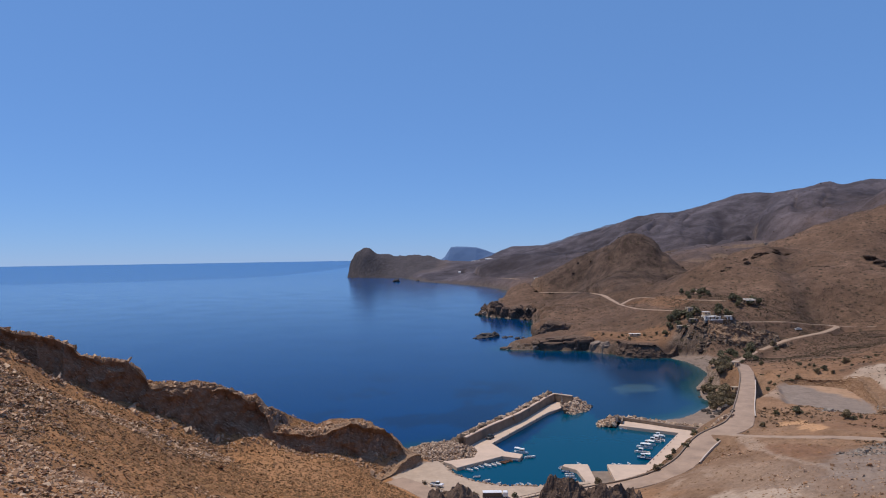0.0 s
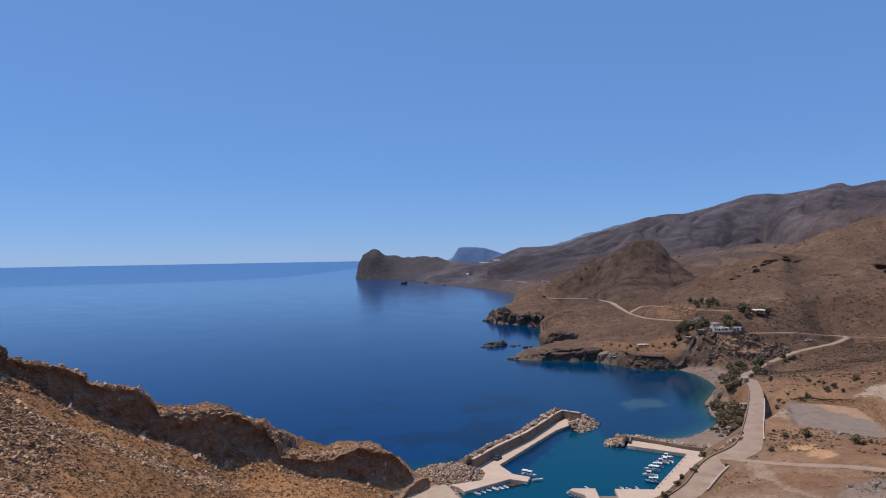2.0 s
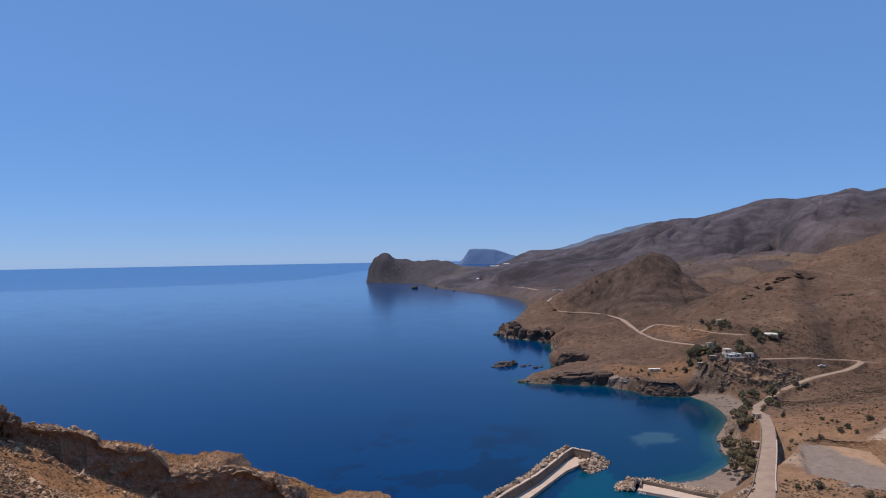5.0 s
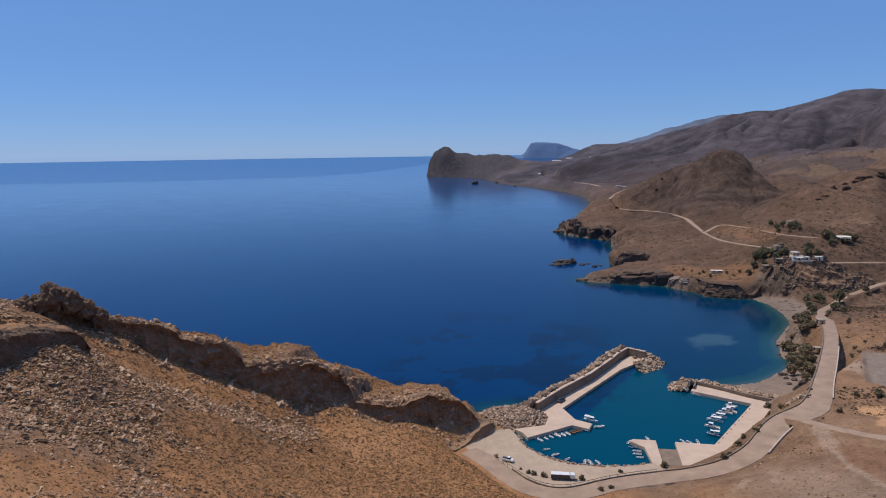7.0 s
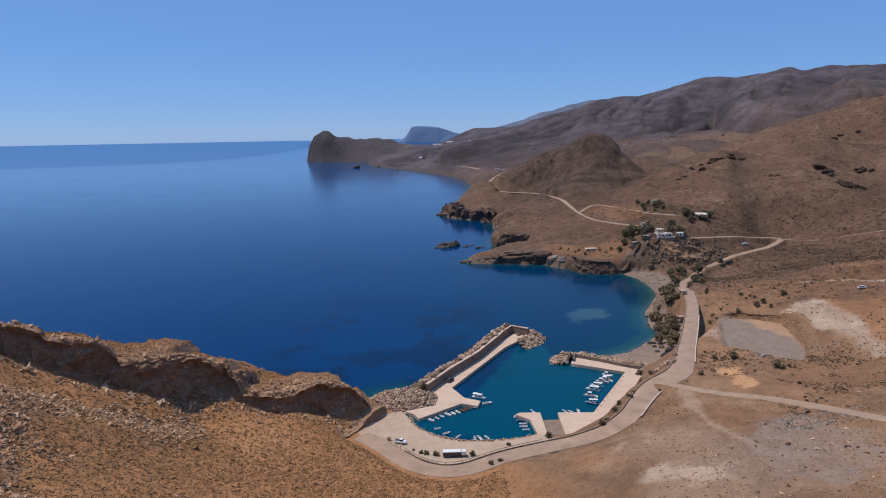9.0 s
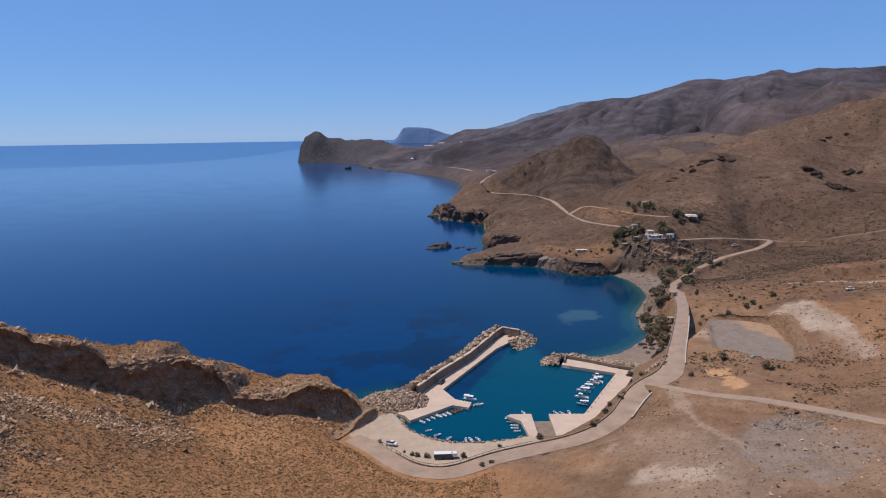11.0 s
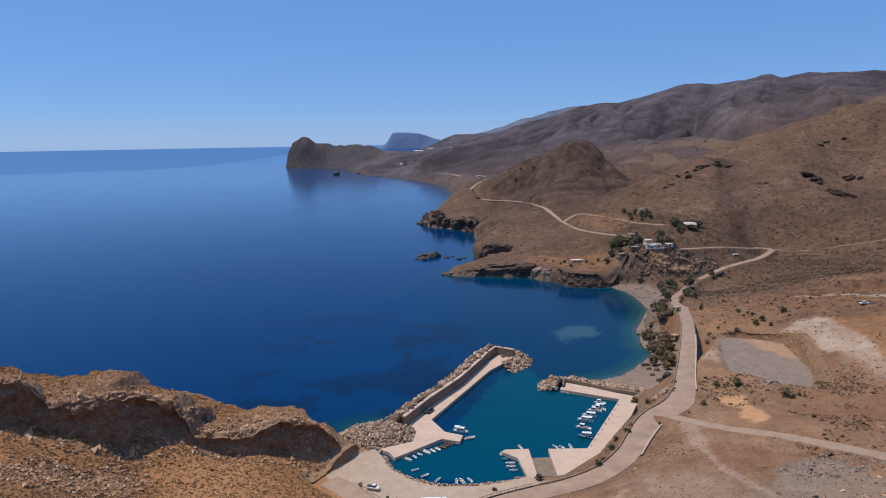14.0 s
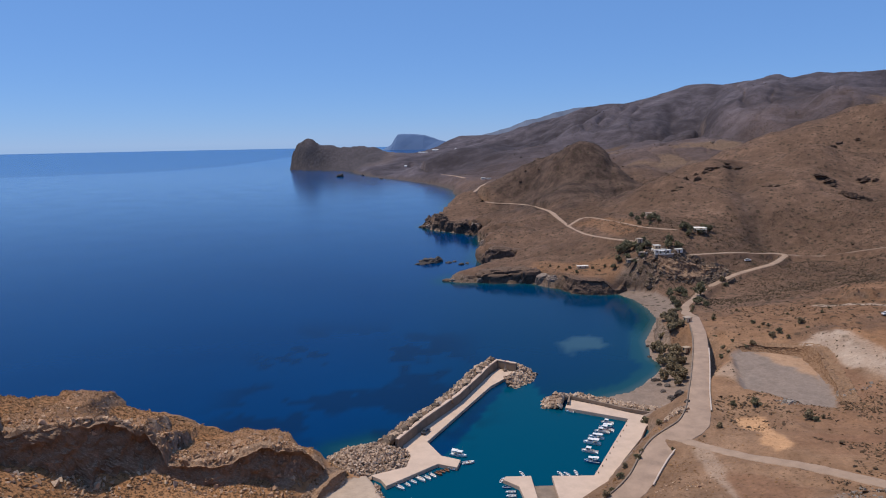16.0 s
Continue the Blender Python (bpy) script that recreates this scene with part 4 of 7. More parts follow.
def rock_face(line, mat, label, grain=0.45, back=4.0, front=3.0, foot=None, bold=1.0, seed=0, batter=0.12):
    """A weathered cliff along a line (open side on its left): stepped, cracked wall and broken crest."""
    line = [(p[0], p[1]) for p in line]
    runs = np.r_[0, np.cumsum([math.dist(a, b) for a, b in zip(line, line[1:])])]
    run = np.arange(0, runs[-1], grain)
    x, y = np.interp(run, runs, [p[0] for p in line]), np.interp(run, runs, [p[1] for p in line])
    k = int(5.0 / grain) | 1
    soften = np.ones(k) / k
    x, y = (np.convolve(np.pad(v, k // 2, mode="edge"), soften, "valid") for v in (x, y))
    tx, ty = np.gradient(x), np.gradient(y)
    size = np.hypot(tx, ty)
    nx, ny = -ty / size, tx / size
    off = bulge(run) if foot is None else 0 * run
    top = height(x - nx * (back - off), y - ny * (back - off))[0]
    low = height(x + nx * (front + off), y + ny * (front + off))[0] - 0.8 if foot is None else 0 * run + foot
    top = np.maximum(top, low + 0.5)
    rows = int(np.max(top - low) / grain) + 4
    jitter = np.random.default_rng(seed)
    v = np.linspace(0, 1, rows)[:, None]
    z = low + (top - low) * v
    r = run[None] + 0 * z
    tall = np.clip((top - low) / 8, 0.25, 1)[None]
    # blocks and ledges, wider than high, with joints between
    push = fbm(r, z * 1.2, 17, 3, 0.5, seed + 1) * 3.2 + (fbm(r, z * 0.8, 6, 3, 0.5, seed + 2, True) - 0.4) * 2.0 + fbm(r, z, 2.4, 4, 0.6, seed + 3) * 0.8
    push = push * bold * tall + batter * (top - low) * (1 - v) + 1.2 * (1 - v) ** 3
    push = push * step(1.0, 0.86, v) + step(0.86, 1.0, v) * 0.2
    z = z + fbm(r, 0 * r, 6, 3, 0.6, seed + 4) * 1.4 * bold * tall * v ** 2 + fbm(r, z, 2.2, 2, 0.5, seed + 5) * 0.4
    face = np.stack([x + nx * (push + off), y + ny * (push + off), z], -1)
    crest = []
    lip = int(back / grain) + 4
    for i in range(1, lip):
        d = off + 0.2 - (back + 2.5) * i / (lip - 1)
        cx, cy = x + nx * d, y + ny * d
        w = i / (lip - 1)
        cz = z[-1] * (1 - step(0, 0.7, np.array(w))) + height(cx, cy)[0] * step(0, 0.7, np.array(w)) + (fbm(cx, cy, 1.6, 2, 0.6, seed + 6) * 1.4 + fbm(cx, cy, 5, 2, 0.5, seed + 7) * 1.6) * bold * (1 - w) + 0.12 - 1.0 * step(0.8, 1, np.array(w))
        crest.append(np.stack([cx, cy, cz], -1))
    p = np.concatenate([face, np.array(crest)])
    p = p + jitter.normal(0, 0.16 * grain, p.shape)
    n, m = p.shape[:2]
    i = np.arange(n - 1)[:, None] * m + np.arange(m - 1)[None]
    me = rough_mesh("rock_face", p[..., 0].ravel(), p[..., 1].ravel(), p[..., 2].ravel(), np.stack([i, i + 1, i + 1 + m, i + m], -1).reshape(-1, 4))
    me.polygons.foreach_set("use_smooth", np.zeros(len(me.polygons), bool))
    me.materials.append(mat)
    return tagged(new("rock_face", me), label, "cliff", kind="structure")


build_ground()
build_sea()
rock_face(CRAG[1:], FACE_ROCK, "shaded brown cliff with a broken crest above the near slope", seed=401)
rock_face(CAVE, SHADED_ROCK, "low dark outcrop on the stony slope", 0.4, 4.0, 3.0, None, 0.9, 521)
rock_face([(-17.4, 222), (-18.2, 218.5), (-22.6, 210.8), (-26.8, 203.6), (-29, 199.5)], FACE_ROCK, "smooth brown cut bank beside the harbour yard", 0.4, 2.2, 1.5, 1.2, 0.35, 511, 0.2)
rock_face([(147, 467), (139, 464), (133, 460)] + [p for p in COAST_BAY if 455 <= p[1] <= 480 and p[0] > 94], SHORE_FACE, "dark sea cliff with tan ledges below the villa", 0.7, 5.0, 3.0, -1.0, 0.75, 431)
rock_face([(60, 715), (56, 733), (39, 760), (14, 784), (2, 819), (14, 850)], SHORE_FACE, "dark jagged sea cliff of the far point", 1.1, 9.0, 4.0, -1.0, 2.2, 491)
rock_face([(130, 301), (142, 300.5), (152, 297.5), (159, 291), (158.5, 281), (153, 266), (147, 252), (141, 240)][::-1], EARTH, "brown cut bank round the gravel pit", 0.6, 4.0, 2.0, None, 0.4, 531, 0.5)
rock_face([(198, 463), (186, 459), (174, 457.5), (163, 458), (154, 461)], FACE_ROCK, "brown broken crag below the white house", 0.7, 6.0, 4.0, None, 0.8, 471, 0.45)


def ground_z(x, y):
    return float(height(np.array([x]), np.array([y]))[0][0])


# ---- small builders ----
def part(name, bm, mat, parent=None, label=""):
    me = bpy.data.meshes.new(name)
    bm.to_mesh(me)
    bm.free()
    if mat is not None:
        me.materials.append(mat)
    ob = new(name, me)
    if parent is not None:
        ob.parent = parent
    if label:
        ob["label"] = label
    return ob


def thing(name, m, label, category, group="", kind=""):
    ob = new(name)
    ob.empty_display_size = 0.3
    ob.matrix_basis = m
    return tagged(ob, label, category, group, kind)


def box(bm, size, centre, turn=0.0, bevel=0.0, taper=1.0):
    """Adds a box with eased edges to bm."""
    sx, sy, sz = (v / 2 for v in size)
    t = Matrix.Translation(centre) @ Matrix.Rotation(radians(turn), 4, "Z")
    vs = [bm.verts.new(t @ Vector((x * sx * (taper if z > 0 else 1), y * sy * (taper if z > 0 else 1), z * sz)))
          for z in (-1, 1) for x, y in ((-1, -1), (1, -1), (1, 1), (-1, 1))]
    fs = [(3, 2, 1, 0), (4, 5, 6, 7), (0, 1, 5, 4), (1, 2, 6, 5), (2, 3, 7, 6), (3, 0, 4, 7)]
    made = [bm.faces.new([vs[i] for i in f]) for f in fs]
    if bevel:
        bmesh.ops.bevel(bm, geom=list({e for f in made for e in f.edges}), offset=bevel, segments=1, affect="EDGES")


def boxed(*args, **kw):
    bm = bmesh.new()
    box(bm, *args, **kw)
    return bm


def tube(bm, start, end, r0, r1=None, sides=8):
    start, end = Vector(start), Vector(end)
    way = (end - start).normalized()
    a = way.orthogonal().normalized()
    b = way.cross(a)
    r1 = r0 if r1 is None else r1
    loops = []
    for p, r in ((start, r0), (end, r1)):
        loops.append([bm.verts.new(p + (a * math.cos(k * math.tau / sides) + b * math.sin(k * math.tau / sides)) * r) for k in range(sides)])
    for k in range(sides):
        bm.faces.new((loops[0][k], loops[0][(k + 1) % sides], loops[1][(k + 1) % sides], loops[1][k]))
    bm.faces.new(loops[1])
    bm.faces.new(loops[0][::-1])


def tubed(*args, **kw):
    bm = bmesh.new()
    tube(bm, *args, **kw)
    return bm


def slab(outline, bottom, top, ease=0.06):
    """A slab of the given outline with eased upper edges."""
    bm = bmesh.new()
    low = [bm.verts.new((x, y, bottom)) for x, y in outline]
    high = [bm.verts.new((x, y, top)) for x, y in outline]
    n = len(outline)
    face = bm.faces.new(high)
    bm.faces.new(low[::-1])
    for k in range(n):
        bm.faces.new((low[k], low[(k + 1) % n], high[(k + 1) % n], high[k]))
    bmesh.ops.recalc_face_normals(bm, faces=bm.faces)
    if ease:
        bmesh.ops.bevel(bm, geom=list(face.edges), offset=ease, segments=1, affect="EDGES")
    bmesh.ops.triangulate(bm, faces=[f for f in bm.faces if len(f.verts) > 4])
    return bm


def glide(points, gap):
    """Evenly spaced points on a smooth curve through the given ones, all columns."""
    p = np.array(points, float)
    p = np.vstack([2 * p[0] - p[1], p, 2 * p[-1] - p[-2]])
    out = []
    for i in range(1, len(p) - 2):
        n = max(1, int(np.hypot(*(p[i + 1] - p[i])[:2]) / gap))
        for t in np.arange(n) / n:
            a, b, c, d = p[i - 1:i + 3]
            out.append(0.5 * (2 * b + (c - a) * t + (2 * a - 5 * b + 4 * c - d) * t * t + (3 * b - a - 3 * c + d) * t ** 3))
    out.append(p[-2])
    return np.array(out)


def ribbon(points, sections, gap=2.0, ragged=0.0):
    """A strip along a curve: sections are (across, up) from the left edge to the right, in units of the half width where |across| <= 1."""
    curve = glide(points, gap)
    way = np.gradient(curve[:, :2], axis=0)
    way /= np.linalg.norm(way, axis=1)[:, None]
    left = np.column_stack([-way[:, 1], way[:, 0]])
    bm = bmesh.new()
    rows = []
    for i, c in enumerate(curve):
        half = c[3]
        row = []
        for across, up in sections:
            off = math.copysign(min(abs(across), 1) * half + max(abs(across) - 1, 0), across)
            if ragged and abs(across) >= 1:
                off += math.copysign(ragged * noise.noise((c[0] * 0.25, c[1] * 0.25, across * 3)), across)
            row.append(bm.verts.new((c[0] + left[i][0] * off, c[1] + left[i][1] * off, c[2] + up)))
        rows.append(row)
    for a, b in zip(rows, rows[1:]):
        for k in range(len(sections) - 1):
            bm.faces.new((a[k], a[k + 1], b[k + 1], b[k]))
    bmesh.ops.recalc_face_normals(bm, faces=bm.faces)
    if sum(f.normal.z for f in bm.faces) < 0:
        bmesh.ops.reverse_faces(bm, faces=bm.faces)
    return bm


# ---- roads ----
CROWN = [(1.35, -0.5), (1.0, 0.05), (0.5, 0.10), (0, 0.12), (-0.5, 0.10), (-1.0, 0.05), (-1.35, -0.5)]
tagged(part("road", ribbon(SHORE_ROAD, CROWN, 1.5, 0.5), ASPHALT), "dusty pale asphalt shore road round the harbour", "road", kind="structure")
tagged(part("road", ribbon(VALLEY_ROAD, CROWN, 2.0, 0.7), DIRT), "pale dirt road climbing out of the valley", "road", kind="structure")
tagged(part("road", ribbon(HILL_ROAD, CROWN, 4.0, 0.8), DIRT), "pale dirt road along the foot of the hill", "road", kind="structure")
tagged(part("road", ribbon(UPPER_ROAD, CROWN, 4.0, 0.6), DIRT), "narrow dirt lane to the hillside houses", "road", kind="structure")
tagged(part("road", ribbon(TRACK, CROWN, 2.0, 0.9), DIRT), "dirt track branching off the shore road", "road", kind="structure")
tagged(part("road", ribbon(EAST_ROAD, CROWN, 3.0, 0.5), EARTH_TRACK), "dirt road across the scrubby slope", "road", kind="structure")
tagged(part("road", ribbon(FAR_ROAD, CROWN, 8.0, 0.9), DIRT), "far dirt road towards the headland", "road", kind="structure")


def side_line(road, first, last, side):
    """The edge of a stretch of road, as a line of its own."""
    curve = glide(road[first:last], 2.0)
    way = np.gradient(curve[:, :2], axis=0)
    way /= np.linalg.norm(way, axis=1)[:, None]
    return [(c[0] - w[1] * side * (c[3] + 0.35), c[1] + w[0] * side * (c[3] + 0.35), c[2], 0.22) for c, w in zip(curve, way)][::3]


WALL_SECTION = [(1, -0.6), (1, 0.42), (0.7, 0.48), (-0.7, 0.48), (-1, 0.42), (-1, -0.6)]
tagged(part("roadside_wall", ribbon(side_line(SHORE_ROAD, 9, 24, 1), WALL_SECTION, 1.5), CONCRETE_DARK),
       "low weathered concrete wall on the seaward edge of the road", "wall", kind="structure")
tagged(part("roadside_wall", ribbon(side_line(SHORE_ROAD, 12, 15, -1), WALL_SECTION, 1.5), KERB),
       "low pale retaining wall inside the road bend", "wall", kind="structure")
tagged(part("roadside_wall", ribbon(side_line(SHORE_ROAD, 17, 22, -1), WALL_SECTION, 1.5), KERB),
       "low pale kerb wall on the inland edge of the road", "wall", kind="structure")
tagged(part("roadside_wall", ribbon(side_line(SHORE_ROAD, 2, 11, 1), [(0.6, -0.6), (0.6, 0.34), (-0.6, 0.34), (-0.6, -0.6)], 1.5), CONCRETE_DARK),
       "low weathered kerb between the road and the harbour yard", "kerb", kind="structure")

# rail on posts between the yard and the road
rail = thing("guard_rail", pose(0, 0, 0), "low rusty guard rail on posts beside the harbour road", "rail", kind="structure")
RAIL_LINE = glide([(p[0], p[1], p[2], 0.2) for p in side_line(SHORE_ROAD, 1, 10, 1)], 2.2)
for p, q in zip(RAIL_LINE, RAIL_LINE[1:]):
    part("post", boxed((0.16, 0.16, 1.3), (p[0], p[1], p[2] + 0.45), 0, 0.02), KERB, rail)
    part("beam", tubed((p[0], p[1], p[2] + 0.95), (q[0], q[1], q[2] + 0.95), 0.09, 0.09, 6), CONCRETE_DARK, rail)

# ---- harbour: outer breakwater, quays, pier, slipway ----
breakwater = thing("breakwater", pose(0, 0, 0), "outer breakwater with a tall concrete wave wall and pale deck", "breakwater")
DECK = [(-10.6, 222.9), (-7.5, 220.3), (-5.6, 216.4), (9.5, 229.2), (15.3, 226.6), (16.6, 231.4), (10.7, 234.6), (6.2, 244.9), (31.6, 294.3), (36.5, 300.5),
        (43.6, 310.4), (37.0, 315.2), (32.0, 307), (29.3, 301), (18.5, 277.5), (6.0, 257), (-2.2, 242), (1.0, 235.0), (-0.2, 227.8)]
part("deck", slab(DECK, -3, 1.2, 0.1), CONCRETE, breakwater, "pale worn concrete deck")
WALL_LINE = [(-3.6, 239.5, 0, 0.55), (5.2, 256.4, 0, 0.55), (17.8, 277.4, 0, 0.55), (28.4, 300.4, 0, 0.55), (31.2, 307.4, 0, 0.55), (36.4, 316.4, 0, 0.55), (44.2, 311.2, 0, 0.55)]


def straight(line, bottom, top, half):
    """A wall of straight runs, mitred at the bends."""
    bm = bmesh.new()
    p = np.array([q[:2] for q in line], float)
    rows = []
    for i in range(len(p)):
        before, after = p[i] - p[max(i - 1, 0)], p[min(i + 1, len(p) - 1)] - p[i]
        w = before / (np.linalg.norm(before) or 1) + after / (np.linalg.norm(after) or 1)
        w /= np.linalg.norm(w)
        s = np.array([-w[1], w[0]])
        rows.append([bm.verts.new((*(p[i] + s * a * half), z)) for a, z in ((1.25, bottom), (1, top - 0.08), (0.85, top), (-0.85, top), (-1, top - 0.08), (-1, bottom))])
    for a, b in zip(rows, rows[1:]):
        for k in range(6):
            bm.faces.new((a[k], a[(k + 1) % 6], b[(k + 1) % 6], b[k]))
    bm.faces.new(rows[0])
    bm.faces.new(rows[-1][::-1])
    bmesh.ops.recalc_face_normals(bm, faces=bm.faces)
    return bm


part("wave_wall", straight(WALL_LINE, 0.6, 4.75, 0.55), CONCRETE_DARK, breakwater, "tall brown concrete wall, weathered and darkened as in shade")
part("wall_cap", straight(WALL_LINE, 4.6, 4.95, 0.68), CONCRETE, breakwater, "pale concrete capping")

quay = thing("quay", pose(0, 0, 0), "wide pale concrete quay with a slipway beside it", "quay")
QUAY = [(43.0, 219.8), (55.4, 219.4), (77.2, 259.2), (57.0, 270.6), (60.2, 278.2), (69.6, 272.0), (77.6, 265.6), (87.0, 259.6), (81.3, 252.2), (77.1, 243.8),
        (66.2, 227.6), (62.7, 218.7), (54.8, 207.6), (50.5, 203.6), (42.6, 202.4)]
part("deck", slab(QUAY, -3, 1.25, 0.1), CONCRETE, quay, "pale worn concrete deck")
part("parapet", straight([(58.6, 272.5), (60.4, 278.9), (69.8, 272.6), (77.9, 266.2), (90.0, 259.4)], 0.6, 2.5, 0.4), CONCRETE_DARK, quay, "low weathered parapet wall")
part("slipway", slab([(36.9, 204), (42.6, 204), (43.0, 216), (36.9, 216)], -2.5, 0.25, 0.1), CONCRETE_DARK, quay, "wet sloping slipway")
for k in range(9):
    x, y = 56.5 + 20 * k / 9 + 0.5, 220.6 + 36.5 * k / 9
    bm = bmesh.new()
    tube(bm, (x, y, 1.2), (x, y, 1.55), 0.13, 0.11)
    tube(bm, (x, y, 1.52), (x, y, 1.66), 0.2, 0.16)
    part("bollard", bm, CONCRETE_DARK, quay, "dark mooring bollard")
for k in range(8):
    x, y = 7.2 + 24.0 * k / 8, 245.6 + 47 * k / 8
    bm = bmesh.new()
    tube(bm, (x, y, 1.15), (x, y, 1.5), 0.13, 0.11)
    tube(bm, (x, y, 1.47), (x, y, 1.61), 0.2, 0.16)
    part("bollard", bm, CONCRETE_DARK, breakwater, "dark mooring bollard")

pier = thing("pier", pose(0, 0, 0), "short bent pale concrete pier in the basin", "pier")
part("deck", slab([(28.4, 218.4), (29.3, 220.2), (36.9, 220.2), (36.9, 203.6), (34.0, 199.4), (32.6, 214.2)], -3, 1.2, 0.1), CONCRETE, pier, "pale worn concrete deck")

# navigation light on the head of the breakwater
IRON = plain("grey_paint", (0.25, 0.25, 0.25), 0.5, 0.2, 2.0)
RED = plain("red_paint", (0.42, 0.055, 0.035), 0.5, 0.15, 3.0, where="Object")
light = thing("navigation_light", pose(39.4, 311.6, 1.2), "small dark navigation light on a concrete foot", "light")
part("foot", boxed((1.6, 1.6, 0.9), (0, 0, 0.45), 20, 0.08, 0.85), CONCRETE_DARK, light)
part("mast", tubed((0, 0, 0.9), (0, 0, 4.4), 0.14, 0.09), IRON, light)
for k in range(3):
    a = k * math.tau / 3
    part("brace", tubed((0.75 * math.cos(a), 0.75 * math.sin(a), 0.8), (0, 0, 2.6), 0.05, 0.05, 6), IRON, light)
part("lantern", tubed((0, 0, 4.4), (0, 0, 4.9), 0.22, 0.2), RED, light, "red lantern")

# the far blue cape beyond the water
# blue aerial haze painted into both base colours
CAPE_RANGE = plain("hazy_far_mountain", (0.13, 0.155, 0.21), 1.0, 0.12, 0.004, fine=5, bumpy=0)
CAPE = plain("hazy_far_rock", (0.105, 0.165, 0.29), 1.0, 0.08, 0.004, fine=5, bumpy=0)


def build_cape():
    profile = [(-0.36, 0), (-0.30, 12), (-0.262, 32), (-0.245, 44), (-0.222, 82), (-0.205, 106), (-0.17, 110), (-0.10, 108), (-0.03, 101), (0.03, 82),
               (0.07, 66), (0.12, 55), (0.2, 40), (0.3, 10)]
    bm = bmesh.new()
    rows = []
    for u, h in profile:
        x = u * 1000 + 8
        row = []
        for back, f in ((-110, 0.0), (-60, 0.55), (-20, 0.93), (0, 1.0), (60, 0.9), (160, 0.4), (260, 0)):
            wob = noise.noise((x * 0.02, back * 0.02, 3.1)) * 10 * (0 < f < 1)
            row.append(bm.verts.new((x + back * 0.1, 4560 + back + wob, 36 + h * f)))
        rows.append(row)
    for a, b in zip(rows, rows[1:]):
        for k in range(6):
            bm.faces.new((a[k], b[k], b[k + 1], a[k + 1]))
    bmesh.ops.recalc_face_normals(bm, faces=bm.faces)
    return bm


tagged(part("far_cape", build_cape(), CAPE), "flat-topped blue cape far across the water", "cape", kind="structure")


# the far blue range behind the mountain
def build_range():
    crest = [(120, 40), (207, 90), (278, 115), (332, 125), (420, 149), (509, 172), (597, 208), (685, 224), (773, 251), (878, 276), (948, 288), (1124, 292), (1300, 280), (1600, 200)]
    xs = np.arange(100, 1620, 12.0)
    tops = np.interp(xs, [p[0] for p in crest], [p[1] for p in crest])
    bm = bmesh.new()
    rows = []
    for x, top in zip(xs, tops):
        rows.append([bm.verts.new((x, 4300 + back + 30 * noise.noise((x * 0.012, back * 0.02, 1.7)), 20 + (top - 20) * f + 26 * (f > 0) * noise.noise((x * 0.016, back * 0.016, 5.1)) * (f < 1) + 5 * noise.noise((x * 0.03, 0, 9.3)) * (f == 1)))
                     for back, f in ((-420, 0.0), (-320, 0.25), (-220, 0.5), (-110, 0.78), (0, 1.0), (140, 0.7), (300, 0.2), (380, 0))])
    for a, b in zip(rows, rows[1:]):
        for k in range(7):
            bm.faces.new((a[k], b[k], b[k + 1], a[k + 1]))
    bmesh.ops.recalc_face_normals(bm, faces=bm.faces)
    return bm


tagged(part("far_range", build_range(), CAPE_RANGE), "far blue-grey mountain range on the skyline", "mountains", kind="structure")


# ---- where things stand: x, y, and a size in metres ----
TREES = [
    (167.8, 423.2, 3.9), (155.6, 397.1, 3.3), (156.6, 387.2, 2.2), (161.2, 433.3, 3.6), (146.1, 401.6, 2.6), (151.9, 429.1, 2.3), (148.7, 415.3, 2.3), (140.1, 382.3, 2.1),
    (140.5, 485.7, 4.3), (146, 483.5, 3.9), (145.5, 471.4, 2.9), (139.1, 496.2, 3.1), (151.9, 473.2, 3), (165.5, 471.5, 3), (172.2, 474.2, 3), (139.8, 475.4, 2.5),
    (146.6, 467.1, 2.1), (187.8, 506.1, 3.2), (191.7, 503.7, 2.7), (208.2, 517.4, 3.3), (212.6, 519.3, 2.8), (198.7, 503.8, 2.3), (168, 564, 2.4), (168, 549, 2.6),
    (175, 557, 2.6), (175.6, 543, 3), (179.6, 545, 2.6),
    (143.7, 492.7, 3.6), (137.7, 490, 3), (149.5, 476.5, 2.6), (168, 478.5, 3.2), (175.5, 478, 2.8), (134, 478, 2.6), (130, 474, 2.4), (154, 488, 2.6), (142, 466, 2),
    (178.6, 531, 2.2), (172, 530.5, 2), (166, 538, 2), (184, 548, 2.4), (204, 512, 2.8), (193, 511, 2.6), (189, 498, 2.4), (160, 427, 2.2), (155, 437, 2), (164, 440, 2.4),
]
